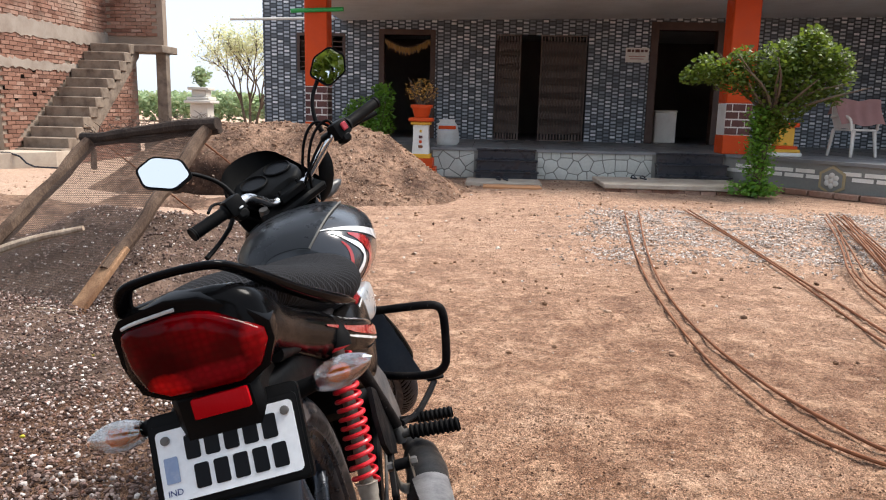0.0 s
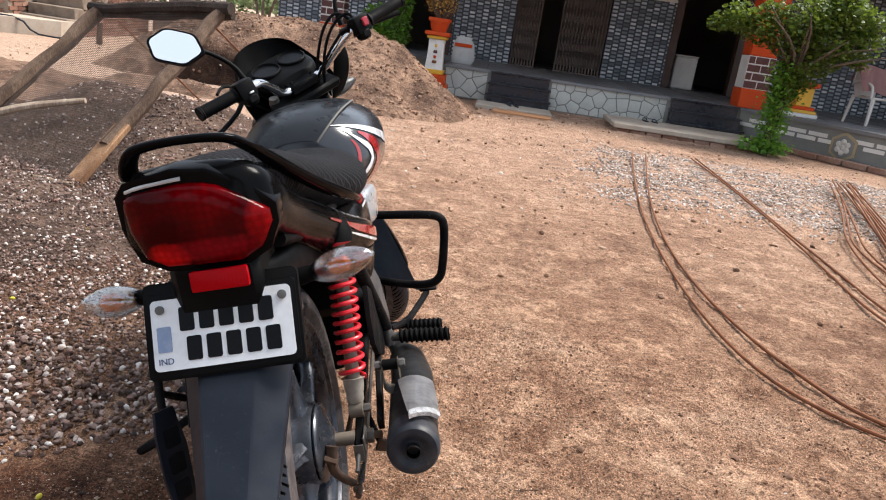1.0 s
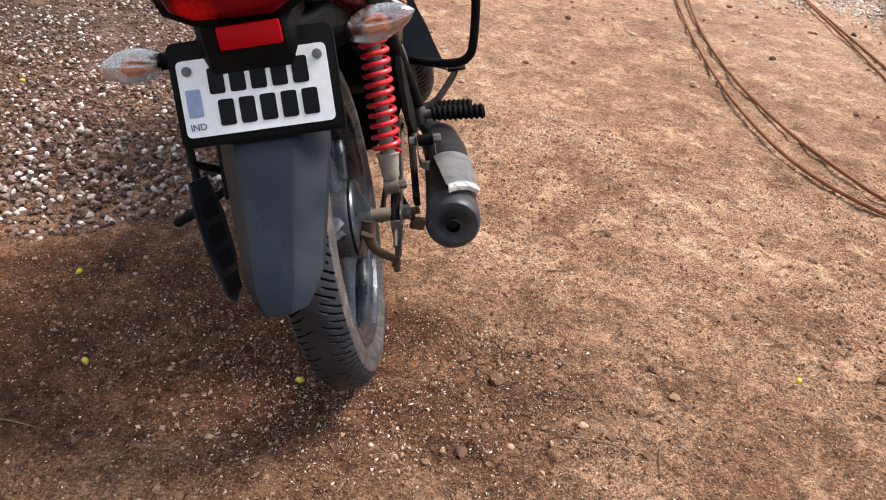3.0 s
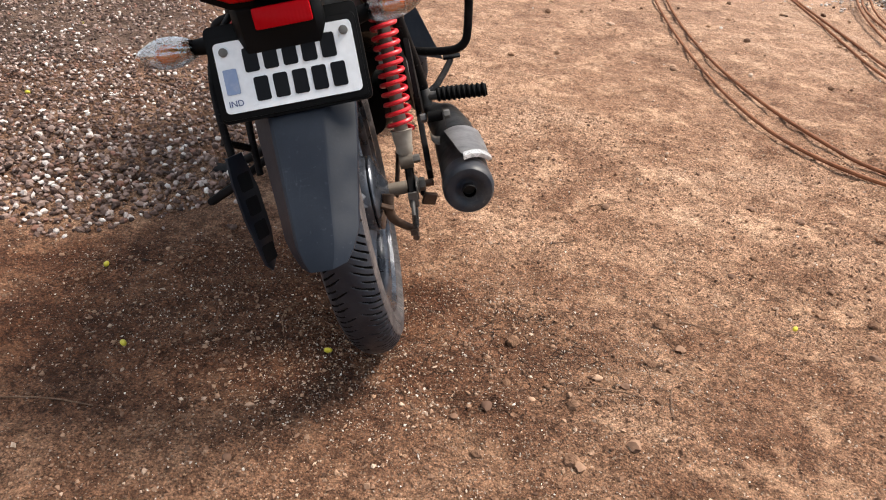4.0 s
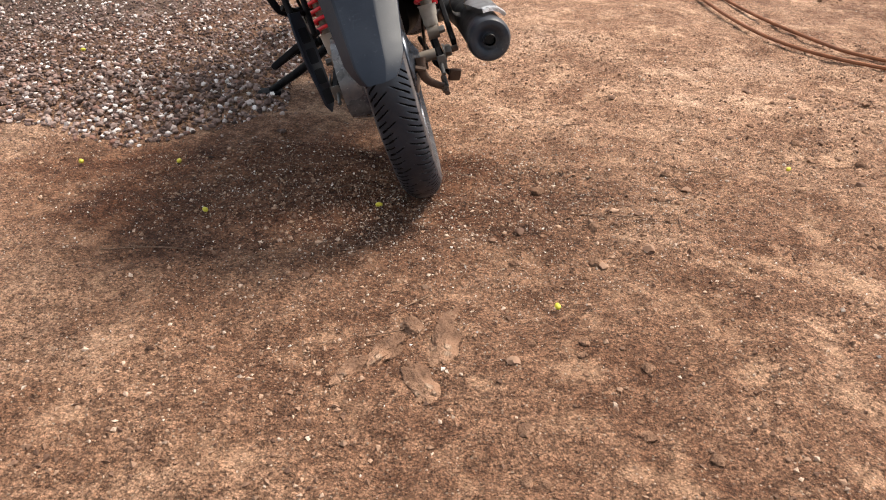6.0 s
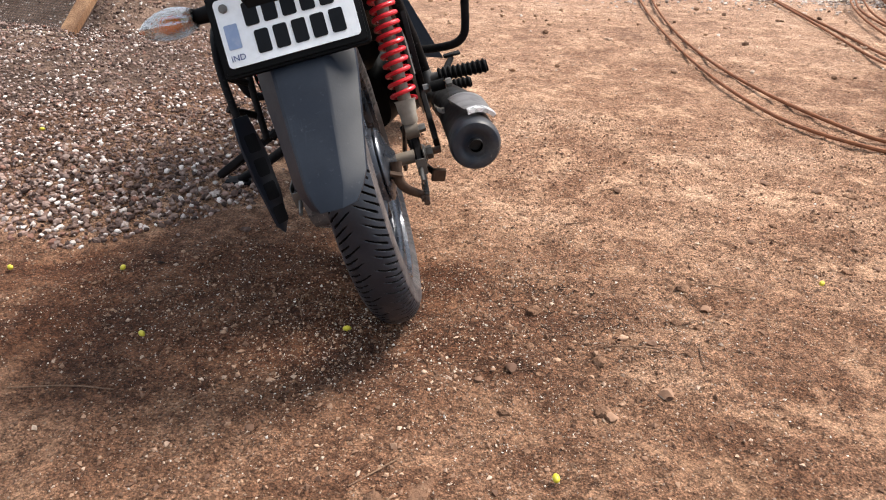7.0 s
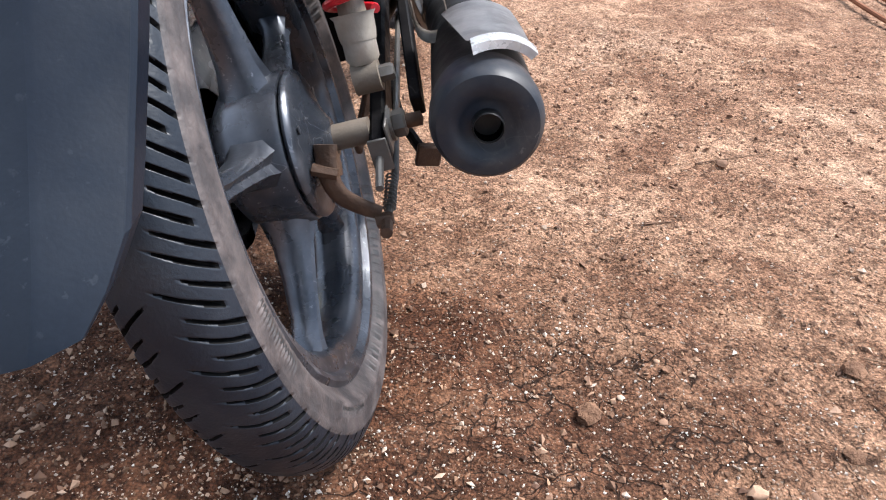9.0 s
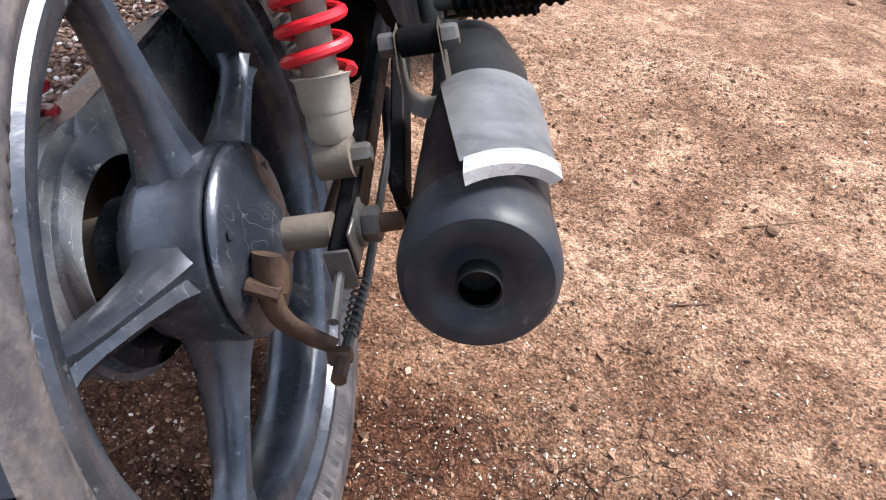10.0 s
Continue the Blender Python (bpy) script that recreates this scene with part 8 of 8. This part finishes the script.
for k in range(9):
    part("cooling_fin", box((0.15, 0.13, 0.005), (0, 0.86 + 0.003 * k, 0.375 + 0.017 * k), 0.002, pose(0, 0, 0, -8)), PLASTIC, engine)
part("cylinder", lathe([(0.36, 0.0), (0.36, 0.048), (0.53, 0.048), (0.53, 0.0)], 24, "z", (0, 0.87, 0)), PLASTIC, engine)
part("air_box", span((-0.085, 0.36, 0.40), (0.085, 0.60, 0.60), 0.03), PLASTIC, bike)
for s in (1, -1):
    loop = [(s * 0.03, 0.93, 0.50), (s * 0.12, 0.80, 0.525), (s * 0.275, 0.70, 0.532), (s * 0.326, 0.69, 0.524), (s * 0.337, 0.69, 0.496), (s * 0.318, 0.69, 0.39), (s * 0.305, 0.69, 0.348), (s * 0.265, 0.70, 0.330), (s * 0.15, 0.76, 0.335), (s * 0.03, 0.88, 0.34)]
    cg = part("crash_guard", tube(loop, 0.0115, 14, None, True, 1, 2), FRAME_PAINT, bike, "bent black crash guard")
    bm = bmesh.new()
    rows = []
    for k in range(9):
        v = k / 8
        rows.append([(s * (0.10 + 0.065 * math.sin(math.pi * u * 0.5) + 0.075 * v * u), 0.83 - 0.03 * u + 0.02 * v, 0.55 - 0.245 * v - 0.03 * u) for u in [j / 8 for j in range(9)]])
    skin(bm, rows, False, False)
    bmesh.ops.solidify(bm, geom=bm.faces[:], thickness=0.004)
    part("leg_shield", bm, worn("dark_blue_plastic_sheet", (0.050, 0.066, 0.092), (0.10, 0.115, 0.135), 0.42, scale=9, amount=0.5), cg, "dark blue leg shield")

# -- front end, turned to full left lock --
RAKE = Vector((0, -math.sin(radians(26)), math.cos(radians(26))))
HEAD = Vector((0, 0.93, 0.90))
LOCK = Matrix.Translation(HEAD) @ Matrix.Rotation(radians(42.5), 4, RAKE) @ Matrix.Translation(-HEAD)


def steer(bm):
    bm.transform(LOCK)
    return bm


FAXLE = Vector((0, 1.255, 0.298))
fm = LOCK @ Matrix.Translation(FAXLE)
bm = steer(lathe(rim_profile(), 72, "x", FAXLE, None, True))
frontw = part("front_wheel", bm, ALLOY, bike, "black five-spoke front wheel")
add_tyre(frontw, 0.298, 0.038, 0.042, LOCK @ FAXLE, LOCK.to_3x3().to_4x4(), 1000, 100)
for k in range(5):
    part("spoke", spoke(radians(50 + 72 * k), fm), ALLOY, frontw, sharp=30)
part("hub", steer(lathe([(-0.05, 0.0), (-0.05, 0.06), (0.05, 0.07), (0.055, 0.0)], 40, "x", FAXLE)), ALLOY, frontw)
rows = []
bm = bmesh.new()
for k in range(25):
    a = radians(20 + 170 * k / 24)
    rows.append([FAXLE + Vector((x, (0.325 - 0.05 * (x / 0.06) ** 2) * math.cos(a), (0.325 - 0.05 * (x / 0.06) ** 2) * math.sin(a))) for x in np.linspace(-0.06, 0.06, 9)])
skin(bm, rows, False, False)
bmesh.ops.solidify(bm, geom=bm.faces[:], thickness=0.003)
part("front_mudguard", steer(bm), GLOSS, bike, "gloss black front mudguard")
yoke = part("fork_yoke", steer(box((0.22, 0.06, 0.03), (0, 0.955, 0.862), 0.008, pose(0, 0, 0, 26))), PLASTIC, bike)
for s in (1, -1):
    top = Vector((s * 0.09, 0.975, 0.88))
    bot = Vector((s * 0.09, 1.25, 0.30))
    fork = part("fork_leg", steer(tube([top, top.lerp(bot, 0.45), top.lerp(bot, 0.46), bot], [0.0155, 0.0155, 0.022, 0.022], 18)), CHROME, bike)
    part("fork_cap", steer(tube([top, top + RAKE * 0.02], [0.016, 0.013], 12)), DULL, fork)
# bars
bars = [(-0.343, 0.830, 0.970), (-0.20, 0.822, 0.968), (-0.165, 0.835, 0.966), (-0.112, 0.895, 0.930), (-0.075, 0.935, 0.898), (-0.03, 0.945, 0.893)]
bars += [(-x, y, z) for x, y, z in bars[::-1]]
hb = part("handlebar", steer(tube(bars, 0.0112, 16, None, True, 1, 3)), CHROME, bike, "chromed handlebar turned to left lock")
part("bar_clamp", steer(box((0.10, 0.045, 0.028), (0, 0.948, 0.895), 0.006, pose(0, 0, 0, 20))), PLASTIC, hb)
for s in (1, -1):
    for dy in (-0.014, 0.014):
        part("clamp_bolt", steer(bolt((s * 0.035, 0.948 + dy, 0.908), 0.0055, 0.008, "z")), PLASTIC, hb)
    bm = bmesh.new()
    off = 0.0 if s > 0 else 0.036
    a, b = Vector((s * (0.212 + off), 0.823, 0.968)), Vector((s * 0.352, 0.830, 0.970))
    rings = []
    for k in range(37):
        u = k / 36
        r = 0.0165 + 0.0004 * math.cos(k * math.pi) + (0.004 if u < 0.05 else 0.0) + (0.0015 if u > 0.94 else 0)
        c = a.lerp(b, u)
        rings.append([c + Vector((0, r * math.cos(q), r * math.sin(q))) for q in [2 * math.pi * j / 16 for j in range(16)]])
    skin(bm, rings)
    part("grip", steer(bm), RUBBER, hb, "black rubber grip")
    sw = part("switch_box", steer(box((0.052, 0.046, 0.050), (s * (0.183 + off), 0.826, 0.969), 0.011, None, None, 2)), PLASTIC, hb)
    part("switch_lower", steer(box((0.036, 0.040, 0.03), (s * (0.180 + off), 0.822, 0.942), 0.008)), PLASTIC, sw)
    if s > 0:
        part("switch_button", steer(box((0.020, 0.008, 0.024), (0.188, 0.800, 0.972), 0.003)), SWITCH_RED, sw, "red engine stop switch")
    else:
        part("switch_button", steer(box((0.012, 0.008, 0.005), (-0.214, 0.801, 0.958), 0.0015)), WHITE_DECAL, sw)
    part("lever_perch", steer(tube([(s * (0.158 + off), 0.838, 0.970), (s * (0.150 + off), 0.878, 0.968), (s * (0.185 + off), 0.892, 0.966)], 0.012, 10, None, True, 1, 1)), PLASTIC, hb)
    drop = 1.0 if s < 0 else 0.25
    part("lever", steer(tube([(s * (0.170 + off), 0.885, 0.965 - 0.01 * drop), (s * 0.23, 0.885 - 0.013 * drop, 0.962 - 0.034 * drop), (s * 0.30, 0.878 - 0.022 * drop, 0.958 - 0.05 * drop), (s * 0.352, 0.866 - 0.02 * drop, 0.954 - 0.054 * drop)], [0.009, 0.0075, 0.007, 0.0085], 10, None, True, 0.8, 1)), PLASTIC, hb, "black hand lever")
    # mirror
    mc = Vector((s * 0.300, 0.873, 1.129))
    mir = part("mirror", steer(tube([(s * 0.173, 0.893, 0.985), (s * 0.178, 0.898, 1.030), (s * 0.215, 0.905, 1.082), (s * 0.258, 0.900, 1.112), (s * 0.275, 0.893, 1.122)], [0.0085, 0.0062, 0.0055, 0.006, 0.007], 10, None, True, 1, 2)), PLASTIC, hb, "six-sided rear-view mirror")
    look_dir = LOCK.to_3x3().inverted() @ Vector((0.10 if s < 0 else 0.16, -0.86, 0.40 if s < 0 else 0.10)).normalized()
    side = Vector((1, 0, 0.10)) if s > 0 else LOCK.to_3x3().inverted() @ (bike.matrix_basis.to_3x3().inverted() @ Vector((1.0, 0.12, -0.06)))
    u_ = side - look_dir * side.dot(look_dir)
    mp = frame_of(mc, u_, look_dir.cross(u_))
    hexo = [(-0.072, 0.004), (-0.036, 0.044), (0.040, 0.042), (0.074, 0.000), (0.036, -0.043), (-0.044, -0.042)]
    if s > 0:
        hexo = [(-0.058, 0.020), (-0.012, 0.050), (0.046, 0.042), (0.062, -0.006), (0.030, -0.046), (-0.040, -0.044)]
    smooth_hex = []
    for (u0, v0), (u1, v1), (u2, v2) in zip(hexo[-1:] + hexo[:-1], hexo, hexo[1:] + hexo[:1]):
        for k in range(5):
            q = k / 4
            a = Vector((u1, v1)).lerp(Vector((u0, v0)), 0.22)
            c = Vector((u1, v1)).lerp(Vector((u2, v2)), 0.22)
            smooth_hex.append(tuple(a.lerp(Vector((u1, v1)), q).lerp(Vector((u1, v1)).lerp(c, q), q)))
    bm = bmesh.new()
    rings = []
    for sc, w in ((1.0, 0.004), (1.0, -0.006), (0.85, -0.018), (0.4, -0.026), (0.05, -0.028)):
        rings.append([mp @ Vector((u * sc, v * sc, w)) for u, v in smooth_hex])
    skin(bm, rings)
    part("mirror_shell", steer(bm), PLASTIC, mir)
    part("mirror_glass", steer(slab([(u * 0.90, v * 0.90) for u, v in smooth_hex], 0.0012, mp @ Matrix.Translation((0, 0, 0.0042)))), MIRROR, mir)
# instruments and headlamp cowl
dash = part("instrument_panel", steer(lofted([(0.955, 0, 0.915, 0.05, 0.014, 0.02), (0.985, 0, 0.925, 0.092, 0.022, 0.03), (1.045, 0, 0.950, 0.105, 0.022, 0.04), (1.085, 0, 0.968, 0.08, 0.018, 0.04)], 32, 2.8)), PLASTIC, bike, "dark instrument panel")
for s, r in ((-0.046, 0.042), (0.046, 0.042)):
    m = frame_of((s, 1.02, 0.958), (1, 0, 0), Vector((0, 0.9, 0.42)))
    bm = lathe([(0.0, r), (0.010, r), (0.012, r * 0.93), (0.006, r * 0.88)], 36, "z")
    bm.transform(LOCK @ m)
    dial = part("dial", bm, PLASTIC, dash)
    bm = lathe([(0.006, r * 0.88), (0.006, 0.0)], 36, "z")
    bm.transform(LOCK @ m)
    part("dial_glass", bm, worn("dark_dial_glass", (0.004, 0.0045, 0.006), (0.012, 0.012, 0.013), 0.3, spec=0.06, relief=0), dial)
bm = bmesh.new()
rows = []
for k in range(13):
    v = k / 12
    w, yy, zz = 0.150 * (1 - 0.30 * v ** 2), 1.065 + 0.055 * math.sin(v * 1.5), 0.86 + 0.185 * v
    rows.append([(w * math.sin(radians(a)), yy - 0.060 * (1 - math.cos(radians(a))), zz - 0.055 * v * (1 - math.cos(radians(a)))) for a in np.linspace(-88, 88, 21)])
skin(bm, rows, False, False)
bmesh.ops.solidify(bm, geom=bm.faces[:], thickness=0.004)
visor = part("headlamp_cowl", steer(bm), PLASTIC, bike, "black headlamp cowl with tall visor")
part("headlamp", steer(lofted([(1.03, 0, 0.80, 0.10, 0.07, 0.09), (1.09, 0, 0.80, 0.13, 0.085, 0.10), (1.15, 0, 0.80, 0.115, 0.07, 0.09), (1.19, 0, 0.80, 0.07, 0.04, 0.05)], 32, 2.6)), GLOSS, visor)
part("headlamp_lens", steer(lofted([(1.15, 0, 0.80, 0.105, 0.06, 0.08), (1.196, 0, 0.80, 0.085, 0.05, 0.062), (1.212, 0, 0.80, 0.03, 0.02, 0.02)], 32, 2.6)), CLEAR_LENS, visor)
fr = LOCK @ Vector((0.115, 1.02, 0.815))
indicator(fr, LOCK.to_3x3() @ Vector((1, -0.05, 0.05)), "front")
fl = LOCK @ Vector((-0.115, 1.02, 0.815))
indicator(fl, LOCK.to_3x3() @ Vector((-1, -0.05, 0.05)), "front")
for pts in (((0.165, 0.955, 1.035), (0.122, 0.955, 1.075), (0.085, 0.95, 1.048), (0.057, 0.955, 0.993), (0.036, 0.97, 0.915), (0.035, 1.0, 0.86)),
            ((0.168, 0.95, 1.04), (0.150, 0.955, 1.072), (0.100, 0.945, 1.037), (0.068, 0.95, 0.970), (0.055, 0.965, 0.905), (0.05, 0.99, 0.85)),
            ((0.120, 0.96, 1.012), (0.088, 0.945, 0.975), (0.055, 0.95, 0.929), (0.02, 0.98, 0.88)),
            ((-0.205, 0.775, 0.905), (-0.200, 0.83, 0.925), (-0.15, 0.90, 0.900), (-0.09, 0.96, 0.85)),
            ((-0.200, 0.780, 0.895), (-0.19, 0.85, 0.890), (-0.14, 0.92, 0.855), (-0.09, 0.97, 0.81))):
    part("cable", tube(pts, 0.0042, 8, None, True, 1, 3), RUBBER, hb, "thin black control cable")
bm = bmesh.new()
rows = []
for k in range(9):
    v = k / 8
    z = 0.975 - 0.14 * v
    w = math.sin(math.pi * min(1.0, 0.12 + 0.88 * v)) ** 0.6
    rows.append([(0.062 + 0.03 * (1 - v) + (0.010 + 0.032 * w) * u, 1.005 + 0.05 * u * u, z) for u in [j / 6 for j in range(7)]])
skin(bm, rows, False, False)
bmesh.ops.solidify(bm, geom=bm.faces[:], thickness=0.004)
part("cowl_flank", bm, PLASTIC, visor)
